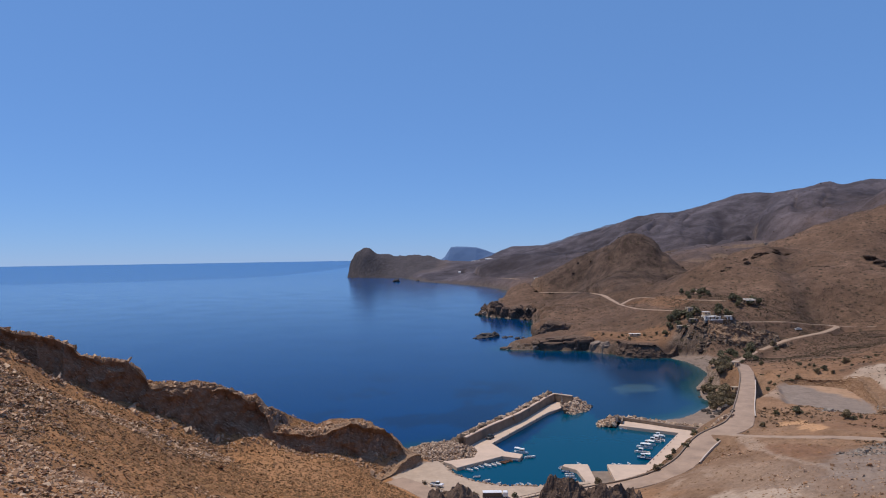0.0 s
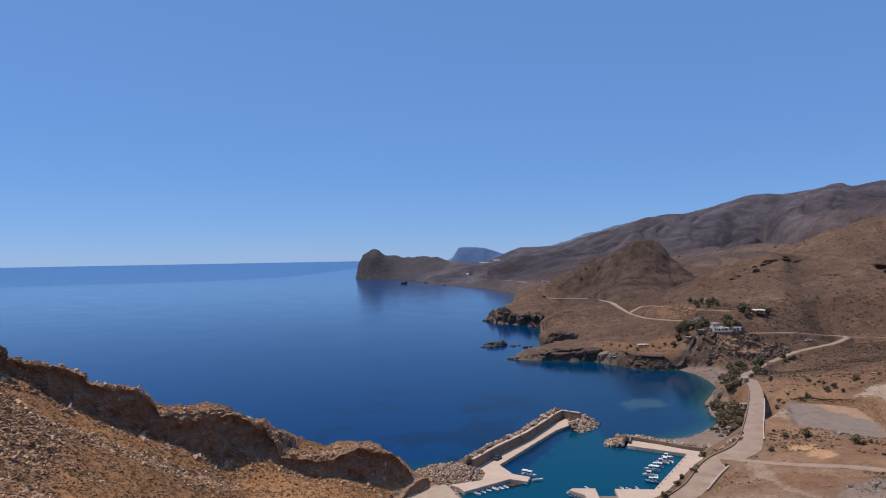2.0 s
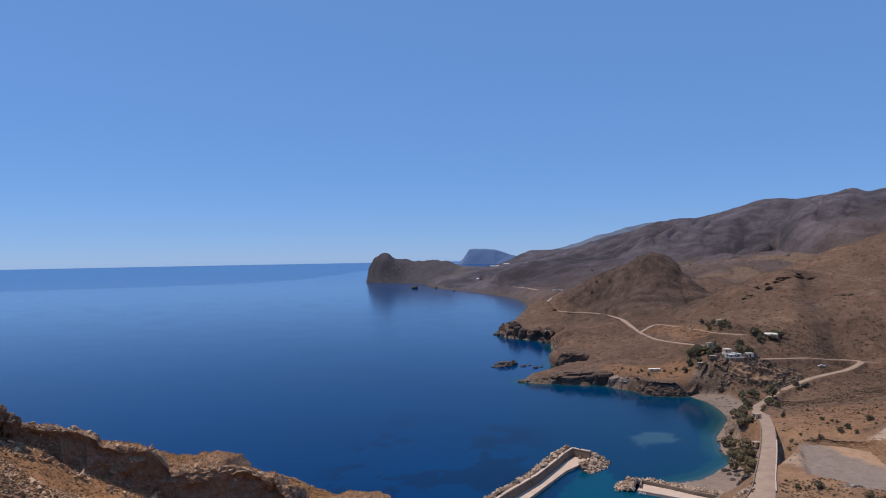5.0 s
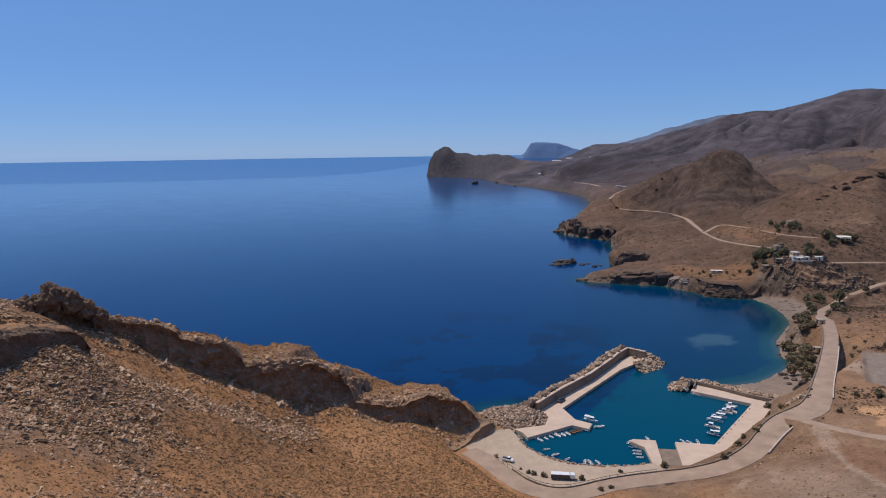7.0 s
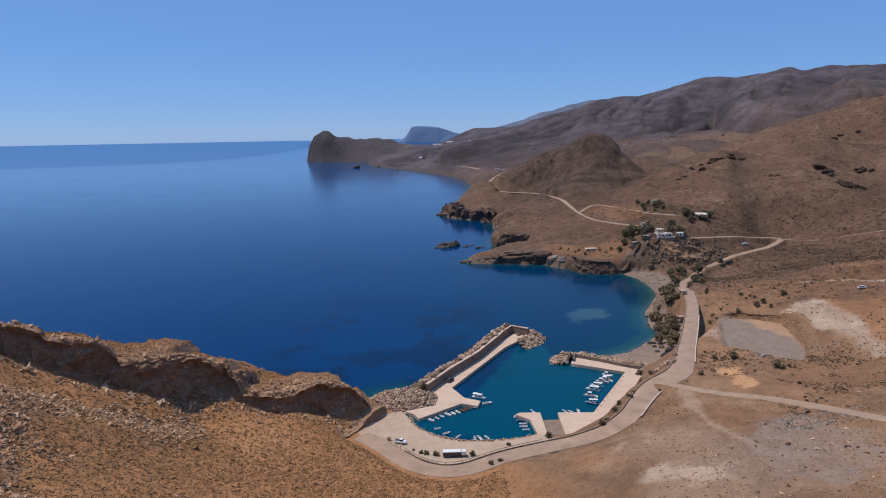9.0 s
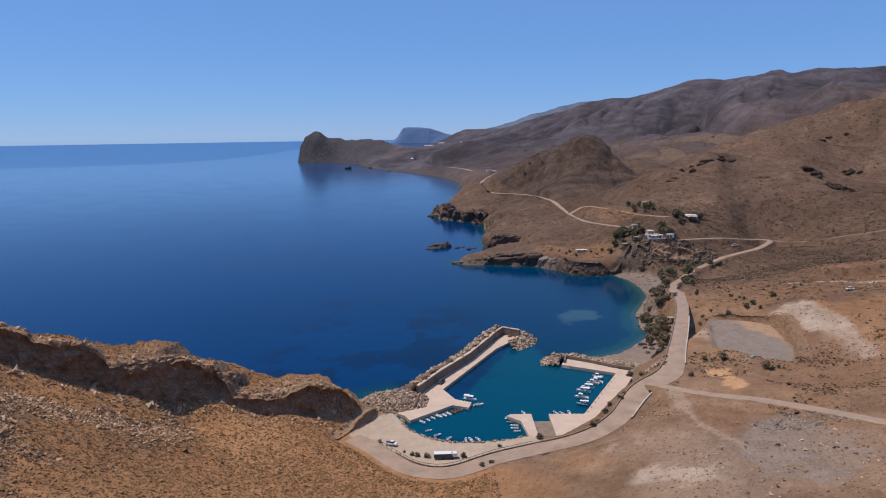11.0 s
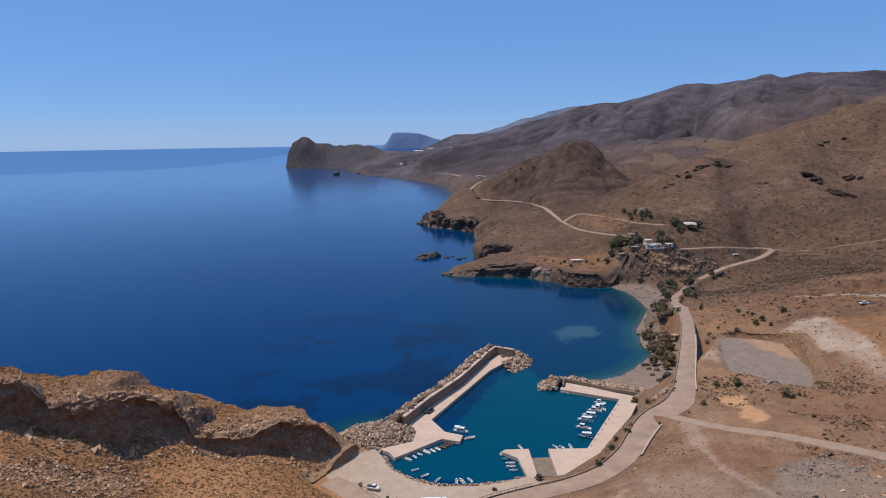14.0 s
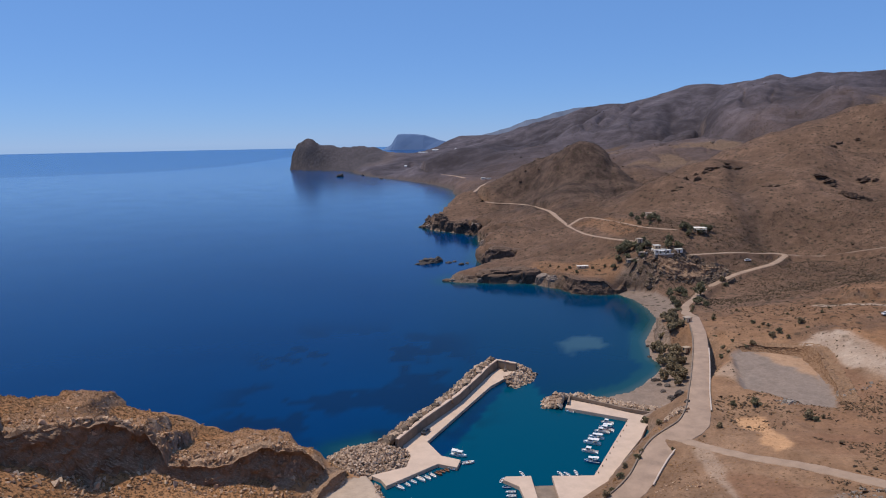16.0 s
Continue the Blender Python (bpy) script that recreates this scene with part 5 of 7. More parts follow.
TAMARISKS = [
    (111.8, 336.1, 2.2), (113.5, 335.3, 2.2), (117.3, 342, 1.9), (111.9, 311.3, 2.6), (117.1, 324.4, 2.7), (123, 339.4, 2.5), (119.2, 336.1, 2.2), (122.9, 351.9, 1.9),
    (112.2, 328.9, 2.1), (104.1, 297, 2.2), (109.3, 294.2, 1.9), (110.7, 316.7, 1.8), (106.2, 289.4, 1.6), (109.2, 318.9, 2.1), (108.4, 305.4, 2), (130.1, 367, 1.7),
    (112.2, 309.7, 1.5), (110.7, 306.7, 2.0), (121.1, 340.5, 1.6), (111.2, 304.1, 2.1), (124.5, 347.2, 1.6), (115.5, 317.8, 2.1), (122.4, 347.7, 1.9), (116.8, 325.5, 1.5), (126.4, 350.0, 1.6), (124.8, 352.6, 2.1), (117.8, 327.1, 1.7), (111.8, 310.6, 1.4), (111.2, 297.9, 1.8), (116.9, 329.9, 1.6), (115.4, 322.3, 1.6), (116.7, 315.4, 1.8), (122.9, 342.5, 1.6), (122.7, 336.9, 1.7),
]
BUSHES = [
    (113.4, 241.9, 1.9), (121.8, 226.3, 1.8), (123.2, 223.9, 1.1), (126.3, 225.3, 0.9), (107.1, 243.7, 1.2), (96, 228.7, 1.1), (78, 218.5, 0.6), (121.5, 253.9, 0.7),
    (138.1, 302, 1.4), (141.5, 303.1, 1.5), (141.6, 342, 1.3), (145.3, 350, 1), (153.7, 328.1, 1.3), (156.6, 324.4, 0.9), (157.4, 321.4, 0.9), (169.3, 316.5, 1.9),
    (168.6, 310.2, 0.9), (152.9, 308.4, 1.8), (157.1, 311.5, 1.5), (158.2, 305.4, 1.2), (127.5, 300, 1.4), (130.2, 300, 1.1), (132.7, 318.8, 1.2), (131.9, 308.5, 1.2),
    (135.4, 307.9, 0.9), (153.2, 321.2, 0.9), (164, 366.7, 1),
    (118, 484, 1.2), (104, 490, 1.4), (101, 487, 1), (97, 494, 0.9), (121, 477, 1.1), (126, 482, 1.3), (112, 489, 0.9), (106.5, 479, 1.5), (92, 498, 0.9),
    (143, 372, 1.2), (147, 380, 1.4), (150, 388, 1.2), (170, 352, 0.9), (178, 344, 1), (184, 352, 0.8), (191, 338, 1.1), (176, 330, 0.8), (199, 346, 0.9),
]
QUAY_BUSHES = [
    (82, 255.9, 1.5), (83, 244.3, 1.2), (67.1, 216, 1), (62.6, 212.6, 1), (59.8, 207.8, 1), (53.7, 199.2, 1.2), (55.8, 201.8, 0.8), (36.7, 199, 1.1),
    (11.6, 187.7, 1.1), (0.4, 187.7, 1.1), (-2.4, 188.9, 0.9), (-4.1, 189.7, 0.7), (23.2, 194.1, 0.7), (17, 181, 0.9), (19.6, 182.7, 0.9), (-14.4, 198.7, 0.6),
    (-6.5, 191.6, 0.5), (69, 219.4, 0.8), (86, 264.3, 0.7), (193, 449.6, 2.1), (193.2, 445.4, 1.7),
]
BEACH_ROCKS = [
    (97.9, 274.4, 1.5), (96.2, 265.7, 1.5), (94, 255.7, 1.7), (92.6, 256.9, 1.2), (97.5, 263.4, 1.2), (93.1, 247.1, 0.9), (99.5, 292.1, 1.1), (99.2, 297.7, 1.4),
    (107.6, 329.5, 1.2), (97.9, 283.1, 1.1), (101.8, 289.6, 1.3), (100.7, 297.5, 1.1), (111.7, 345.2, 0.9),
]
ROW_BOATS = [
    (-2.5, 218.1), (-0.5, 219.7), (1.2, 221.3), (3.3, 222.7), (5.3, 223.6), (6.9, 224.8), (8.6, 226), (9.8, 227.2),
    (11.1, 227.9), (12.6, 228.9),
]
LOOSE_BOATS = [
    (0.9, 210.2), (3.9, 206.6), (7.6, 203.9), (13, 202.9), (14.5, 202.9), (16.9, 203.2),
]
PIER_BOATS = [
    (29.8, 215.5), (30.8, 212.9), (30.7, 210.7), (30.4, 208.3), (34.5, 223.5), (28.3, 219.8),
]
FRONT_BOATS = [
    (46.2, 223.6), (48.3, 223), (51.1, 223.9),
]
CABIN_BOATS = [
    (57.5, 229.8), (58.4, 236.7), (60.6, 242.9), (63, 246.9), (66, 251.1), (68.3, 254.1), (69.8, 258.5),
]


# ---- boats ----
HULL_WHITE = plain("white_boat_paint", (0.78, 0.77, 0.74), 0.35, 0.05, 1.5, where="Object")
HULL_BLUE = plain("blue_boat_paint", (0.06, 0.17, 0.34), 0.4, 0.10, 1.5, where="Object")
HULL_WOOD = plain("varnished_wood", (0.26, 0.12, 0.06), 0.5, 0.25, 1.5, where="Object")
DECK_GREY = plain("grey_boat_deck", (0.36, 0.35, 0.33), 0.7, 0.15, 2.0, where="Object")
CANVAS = plain("white_canvas", (0.75, 0.73, 0.69), 0.8, 0.06, 2.0, where="Object")
DARK = plain("black_plastic", (0.035, 0.035, 0.04), 0.5, 0.2, 3.0, where="Object")
m_glass, _n, _l, _b = material("dark_window")
_b.inputs["Base Color"].default_value, _b.inputs["Roughness"].default_value = (0.03, 0.04, 0.05, 1), 0.08
WINDOW = m_glass


def hull_rows(length, beam, height):
    """Rings of the hull from stern to bow: half breadth, keel and sheer."""
    rows = []
    for t in (0.0, 0.12, 0.3, 0.5, 0.68, 0.82, 0.92, 0.98, 1.0):
        wide = beam / 2 * (0.82 + 0.18 * math.sin(min(t, 0.5) * math.pi)) * (1 - max(0, (t - 0.5) / 0.5) ** 2.3)
        sheer = height * (1.0 + 0.35 * max(0, t - 0.4) ** 1.5 + 0.05 * (1 - t))
        keel = -0.25 + 0.55 * max(0, t - 0.72) ** 1.3
        rows.append((length * (t - 0.5), max(wide, 0.03), keel, sheer))
    return rows


def hull_mesh(length, beam, height):
    """An open hull with thickness: outer skin, rail, inner skin and floor."""
    bm = bmesh.new()
    rings_made = []
    for x, wide, keel, sheer in hull_rows(length, beam, height):
        outer = [(wide, sheer), (wide * 0.94, sheer * 0.5), (wide * 0.72, keel * 0.35), (wide * 0.3, keel), (0, keel - 0.03)]
        inner_wide = max(wide - 0.09, 0.02)
        inner = [(inner_wide, sheer + 0.01), (inner_wide * 0.95, max(0.14, keel + 0.2)), (0, max(0.14, keel + 0.2))]
        half = outer[::-1] + inner
        ring = [bm.verts.new((x, y, z)) for y, z in half] + [bm.verts.new((x, -y, z)) for y, z in half[::-1][1:-1]]
        rings_made.append(ring)
    n = len(rings_made[0])
    for a, b in zip(rings_made, rings_made[1:]):
        for k in range(n):
            bm.faces.new((a[k], a[(k + 1) % n], b[(k + 1) % n], b[k]))
    bm.faces.new(rings_made[0])
    bm.faces.new(rings_made[-1][::-1])
    bmesh.ops.recalc_face_normals(bm, faces=bm.faces)
    bmesh.ops.triangulate(bm, faces=[f for f in bm.faces if len(f.verts) > 4])
    return bm


def rail_mesh(length, beam, height):
    bm = bmesh.new()
    rows = hull_rows(length, beam, height)
    for side in (1, -1):
        for (x0, w0, _, s0), (x1, w1, _, s1) in zip(rows, rows[1:]):
            tube(bm, (x0, side * w0, s0 + 0.01), (x1, side * w1, s1 + 0.01), 0.055, 0.055, 5)
    return bm


def outboard(boat, length, height):
    motor = part("outboard_motor", boxed((0.32, 0.3, 0.42), (-length / 2 - 0.12, 0, height + 0.28), 0, 0.05), DARK, boat, "black outboard motor")
    part("motor_leg", boxed((0.14, 0.12, 0.9), (-length / 2 - 0.14, 0, height - 0.32), 0, 0.02), DARK, motor)


def open_boat(length, beam, hull_paint, rail_paint, label, motor=True):
    boat = thing("boat", pose(0, 0, 0), label, "boat")
    h = 0.5 + 0.03 * length
    part("hull", hull_mesh(length, beam, h), hull_paint, boat)
    part("rail", rail_mesh(length, beam, h), rail_paint, boat, "painted rubbing rail")
    for k in (-0.22, 0.05):
        part("thwart", boxed((0.26, beam * 0.84, 0.05), (k * length, 0, h * 0.72), 0, 0.01), HULL_WOOD, boat, "wooden thwart")
    part("foredeck", slab([(0.26 * length, -beam * 0.36), (0.4 * length, -beam * 0.24), (0.485 * length, 0), (0.4 * length, beam * 0.24), (0.26 * length, beam * 0.36)],
                          h * 0.98, h * 1.1, 0.02), hull_paint, boat)
    if motor:
        outboard(boat, length, h)
    return boat


def cabin_boat(length, beam, hull_paint, rail_paint, label, awning=True, mast=True):
    boat = open_boat(length, beam, hull_paint, rail_paint, label, motor=False)
    h = 0.5 + 0.03 * length
    boat.name = "cabin_boat"
    cabin = part("cabin", boxed((length * 0.26, beam * 0.62, 1.35), (length * 0.07, 0, h + 0.55), 0, 0.07, 0.93), HULL_WHITE, boat)
    for side in (1, -1):
        part("window", boxed((length * 0.18, 0.03, 0.42), (length * 0.07, side * beam * 0.305, h + 0.78), 0, 0.01), WINDOW, cabin, "dark cabin window")
    part("windscreen", boxed((0.03, beam * 0.48, 0.42), (length * 0.198, 0, h + 0.80), 0, 0.01), WINDOW, cabin, "dark windscreen")
    part("roof", boxed((length * 0.32, beam * 0.7, 0.09), (length * 0.07, 0, h + 1.27), 0, 0.03), HULL_WHITE, cabin)
    part("engine_box", boxed((length * 0.14, beam * 0.4, 0.45), (-length * 0.2, 0, h * 0.75), 0, 0.04), DECK_GREY, boat, "grey engine box")
    if awning:
        top = part("awning", boxed((length * 0.34, beam * 0.8, 0.06), (-length * 0.24, 0, h + 1.45), 0, 0.02), CANVAS, boat, "white canvas awning")
        for sx in (-1, 1):
            for sy in (-1, 1):
                x, y = -length * 0.24 + sx * length * 0.155, sy * beam * 0.36
                part("awning_pole", tubed((x, y, h * 0.8), (x, y, h + 1.43), 0.025, 0.025, 5), IRON, top)
    if mast:
        part("mast", tubed((length * 0.2, 0, h), (length * 0.2, 0, h + 3.0), 0.05, 0.035, 6), HULL_WOOD, boat, "thin wooden mast")
    return boat


BOAT_KINDS = [
    open_boat(4.3, 1.65, HULL_WHITE, HULL_BLUE, "small white open boat with a blue rail, afloat"),
    open_boat(4.9, 1.8, HULL_WHITE, DECK_GREY, "white open boat with grey rail, afloat in the basin"),
    open_boat(3.6, 1.45, HULL_WOOD, HULL_WOOD, "small brown wooden rowing boat, afloat", motor=False),
    open_boat(4.0, 1.55, HULL_BLUE, HULL_WHITE, "small blue open boat with a white rail, afloat"),
    cabin_boat(6.8, 2.4, HULL_WHITE, HULL_BLUE, "white fishing boat with a cabin and awning, moored"),
    cabin_boat(6.0, 2.2, HULL_WHITE, HULL_WOOD, "white wooden fishing boat with a small cabin, moored", awning=False),
    cabin_boat(5.6, 2.1, HULL_BLUE, HULL_WHITE, "blue and white fishing boat with a white awning", mast=False),
]
_used = set()


def moor(kind, x, y, heading, group, scale=1.0, z=0.0):
    """The boat of that kind, bow towards heading (degrees from +x)."""
    m = pose(x, y, z, random.uniform(-1.5, 1.5), random.uniform(-1, 1), heading) @ Matrix.Diagonal((scale, scale, scale, 1))
    if kind in _used:
        ob = copy_thing(BOAT_KINDS[kind], m)
    else:
        ob = BOAT_KINDS[kind]
        ob.matrix_basis = m
        _used.add(kind)
    ob["group"] = group
    return ob


for k, (x, y) in enumerate(ROW_BOATS):
    kind = (0, 0, 0, 1, 1, 1, 2, 2, 2, 3)[k]
    moor(kind, x + 1.0, y - 1.2, -50 + random.uniform(-7, 7), "boats along the root quay", 0.82)
for (x, y), kind, heading in zip(LOOSE_BOATS, (0, 1, 0, 0, 1, 0), (20, 35, 50, 85, 110, 120)):
    moor(kind, x, y, heading, "boats riding in the basin", 0.72)
for (x, y), kind, heading in zip(PIER_BOATS, (3, 1, 1, 0, 0, 0), (176, 178, 180, 183, 110, 60)):
    moor(kind, x - (0.8 if kind != 0 else 0), y, heading, "boats at the short pier", 0.76)
for (x, y), heading in zip(FRONT_BOATS, (115, 125, 95)):
    moor(0, x - 0.3, y - 0.6, heading, "boats at the quay front", 0.78)
for (x, y), kind in zip(CABIN_BOATS, (6, 5, 4, 4, 5, 6, 5)):
    moor(kind, x - 0.2, y, 152 + random.uniform(-8, 8), "fishing boats at the quay", random.uniform(0.78, 0.98))
moor(5, 67.6, 252.6, 150, "fishing boats at the quay")
moor(1, 66.3, 267.0, 150, "boats at the jetty", 0.85)
moor(0, 58.6, 269.2, 150, "boats at the jetty", 0.85)
moor(4, 16.2, 236.6, -22, "fishing boats at the quay")
moor(1, 19.0, 231.2, 15, "boats at the root quay")

# ---- vehicles ----
TYRE = plain("tyre_rubber", (0.03, 0.03, 0.03), 0.9, 0.2, 4.0, where="Object")
CAR_WHITE = plain("white_car_paint", (0.75, 0.74, 0.72), 0.3, 0.04, 1.0, where="Object")
CAR_DARK = plain("dark_car_paint", (0.045, 0.05, 0.06), 0.3, 0.1, 1.0, where="Object")
SIDE_SHADE = plain("brown_side_shade", (0.11, 0.085, 0.065), 0.9, 0.2, 1.0, where="Object")


def wheel(parent, x, y, r):
    w = part("wheel", tubed((x, y - 0.11, r), (x, y + 0.11, r), r, r, 14), TYRE, parent, "black tyre")
    part("rim", tubed((x, y - 0.125, r), (x, y + 0.125, r), r * 0.55, r * 0.55, 10), IRON, w)


def car(name, paint, label, long=4.2, wide=1.7, pickup=False):
    c = thing(name, pose(0, 0, 0), label, "car" if not pickup else "pickup")
    bm = bmesh.new()
    box(bm, (long, wide, 0.62), (0, 0, 0.68), 0, 0.12)
    body = part("body", bm, paint, c)
    at = 0.35 if pickup else -0.1
    top = part("cabin", boxed((long * (0.3 if pickup else 0.52), wide * 0.9, 0.58), (at, 0, 1.25), 0, 0.1, 0.84), WINDOW, c, "dark glazed cabin")
    part("roof", boxed((long * (0.24 if pickup else 0.42), wide * 0.74, 0.05), (at, 0, 1.56), 0, 0.02), paint, top)
    if pickup:
        part("load_bed", boxed((long * 0.38, wide * 0.82, 0.1), (-long * 0.28, 0, 1.02), 0, 0.02), DARK, body, "dark open load bed")
    for sx in (-1, 1):
        for sy in (-1, 1):
            wheel(c, sx * long * 0.31, sy * wide * 0.44, 0.33)
        part("lamp", boxed((0.05, 0.3, 0.14), (sx * long * 0.5, wide * 0.33, 0.75), 0, 0.01), HULL_WHITE if sx > 0 else RED, body)
        part("lamp", boxed((0.05, 0.3, 0.14), (sx * long * 0.5, -wide * 0.33, 0.75), 0, 0.01), HULL_WHITE if sx > 0 else RED, body)
    return c


def stand(ob, x, y, heading, z):
    ob.matrix_basis = pose(x, y, z, 0, 0, heading)
    return ob


stand(car("car", CAR_DARK, "dark car parked under the wave wall"), 5.6, 251.5, 62, 1.2)
stand(car("pickup", CAR_WHITE, "white pickup parked on the harbour yard", 3.9, 1.5, True), -10.8, 196.4, -20, ground_z(-10.8, 196.4) + 0.02)
van = car("van", CAR_WHITE, "white van parked by the upper lane", 4.8, 1.9)
stand(van, 224.0, 483.0, 10, ground_z(224, 483) + 0.02)
# car shape stands in for a pale heap of unclear kind
stand(car("car", CAR_WHITE, "white car standing in for an unclear pale heap on the dry field"), 211.7, 323.8, 5, ground_z(211.7, 323.8) + 0.02)

truck = thing("truck", pose(6.2, 187.2, ground_z(6.2, 187.2) + 0.02, 0, 0, 2) @ Matrix.Diagonal((0.85, 0.8, 0.8, 1)), "long truck with a white roof and sides painted shade-dark", "truck")
chassis = part("chassis", boxed((8.4, 2.1, 0.3), (0, 0, 0.75), 0, 0.04), DARK, truck)
# shade of the load's sides painted in as dark brown
load = part("load_body", boxed((6.2, 2.4, 1.3), (-1.0, 0, 1.55), 0, 0.05), SIDE_SHADE, truck, "sides painted dark as in shade")
part("load_roof", boxed((6.3, 2.5, 0.14), (-1.0, 0, 2.26), 0, 0.05), CAR_WHITE, load, "white roof")
cab = part("cab", boxed((1.7, 2.3, 1.6), (3.3, 0, 1.55), 0, 0.15, 0.93), CAR_WHITE, truck, "white cab")
part("windscreen", boxed((0.04, 1.9, 0.75), (4.12, 0, 1.85), 0, 0.01), WINDOW, cab)
for x in (-2.9, -1.9, 3.2):
    for y in (-1.0, 1.0):
        wheel(truck, x, y, 0.5)

# a boat laid up under a pale sheet at the corner of the quay
laid = thing("covered_boat", pose(84.6, 257.2, 1.25, 0, 0, 40), "boat laid up under a pale blue-white sheet", "boat")
part("hull", hull_mesh(4.4, 1.7, 0.6), HULL_WHITE, laid)
part("cover", boxed((3.6, 1.6, 0.7), (-0.2, 0, 0.85), 0, 0.25, 0.5), plain("pale_blue_sheet", (0.55, 0.66, 0.74), 0.7, 0.06, 2.0, where="Object"), laid, "pale blue sheet")
for x in (-1.2, 1.0):
    part("trestle", boxed((0.2, 1.3, 0.3), (x, 0, 0.12), 0, 0.02), HULL_WOOD, laid)


# ---- houses ----
SHUTTER = plain("brown_shutter", (0.16, 0.09, 0.05), 0.7, 0.2, 3.0, where="Object")
ROOF_PALE = plain("pale_roof_screed", (0.66, 0.62, 0.55), 0.9, 0.10, 0.6, where="Object")
STONE_WALL = plain("dry_stone", (0.26, 0.21, 0.165), 0.95, 0.3, 1.2, fine=5, bumpy=0.6, where="Object")
ROOF_TAN = plain("tan_roof_screed", (0.40, 0.32, 0.24), 0.9, 0.12, 0.6, where="Object")
SHEET = plain("greenhouse_film", (0.62, 0.60, 0.57), 0.5, 0.06, 0.1)


def block(parent, size, centre, wall, roof=ROOF_PALE, openings=True, door=True):
    """One storey: walls, a roof slab with a low parapet, windows on the sides that face out."""
    sx, sy, sz = size
    cx, cy, cz = centre
    w = part("wall", boxed(size, (cx, cy, cz + sz / 2), 0, 0.04), wall, parent)
    part("roof", boxed((sx + 0.3, sy + 0.3, 0.22), (cx, cy, cz + sz + 0.11), 0, 0.04), roof, parent, "flat pale roof")
    if openings:
        n = max(1, int(sx / 2.6))
        for k in range(n):
            x = cx - sx / 2 + sx * (k + 0.5) / n
            if door and k == n // 2:
                d = part("door", boxed((1.0, 0.10, 2.05), (x, cy - sy / 2 - 0.01, cz + 1.05), 0, 0.02), SHUTTER, parent, "brown wooden door")
                part("door_frame", boxed((1.2, 0.06, 2.2), (x, cy - sy / 2, cz + 1.12), 0, 0.02), WHITEWASH, d)
            else:
                f = part("window", boxed((1.05, 0.10, 1.15), (x, cy - sy / 2 - 0.01, cz + 1.55), 0, 0.02), SHUTTER, parent, "shuttered window")
                part("pane", boxed((0.75, 0.06, 0.85), (x, cy - sy / 2 - 0.05, cz + 1.55), 0, 0.01), WINDOW, f)
        for k in range(max(1, int(sy / 3))):
            y = cy - sy / 2 + sy * (k + 0.5) / max(1, int(sy / 3))
            for side in (-1, 1):
                part("window", boxed((0.10, 1.0, 1.1), (cx + side * (sx / 2 + 0.01), y, cz + 1.55), 0, 0.02), WINDOW, parent, "dark window")
    return w


hz = ground_z(158, 466)
villa = thing("house", pose(157.5, 467, hz - 0.9, 0, 0, 6) @ Matrix.Diagonal((0.82, 0.82, 0.82, 1)), "white two-storey house with a terrace above the bay", "house")
block(villa, (9.5, 7.0, 3.1), (0, 0, 0.4), WHITEWASH)
block(villa, (5.2, 5.0, 2.8), (-1.6, 0.8, 3.72), OCHRE, door=False)
block(villa, (4.5, 5.0, 2.5), (7.0, 0.6, 0.2), WHITEWASH, door=False)
part("terrace", boxed((15, 3.6, 2.4), (1.5, -5.2, -1.0), 0, 0.05), STONE_WALL, villa, "stone terrace")
part("terrace_wall", boxed((15.2, 0.3, 0.8), (1.5, -7.0, 0.5), 0, 0.04), WHITEWASH, villa, "white terrace wall")
canopy = part("pergola_roof", boxed((5.5, 2.6, 0.14), (0, -4.9, 2.95), 0, 0.03), CANVAS, villa, "white shade roof")
for x in (-2.6, 2.6):
    part("pergola_post", tubed((x, -6.0, 0.2), (x, -6.0, 2.9), 0.08, 0.08), HULL_WOOD, canopy)

farm = thing("house", pose(199.5, 508, ground_z(199.5, 508) - 0.3, 0, 0, -4), "low house with a bright flat roof among trees", "house")
block(farm, (9.5, 6.5, 2.9), (0, 0, 0.2), OCHRE, WHITEWASH)
part("porch_roof", boxed((7.5, 2.8, 0.15), (0.4, -4.6, 2.6), 0, 0.03), ROOF_PALE, farm, "pale porch roof")
for x in (-3.0, 0.4, 3.8):
    part("porch_post", boxed((0.25, 0.25, 2.6), (x, -5.8, 1.3), 0, 0.02), OCHRE, farm)

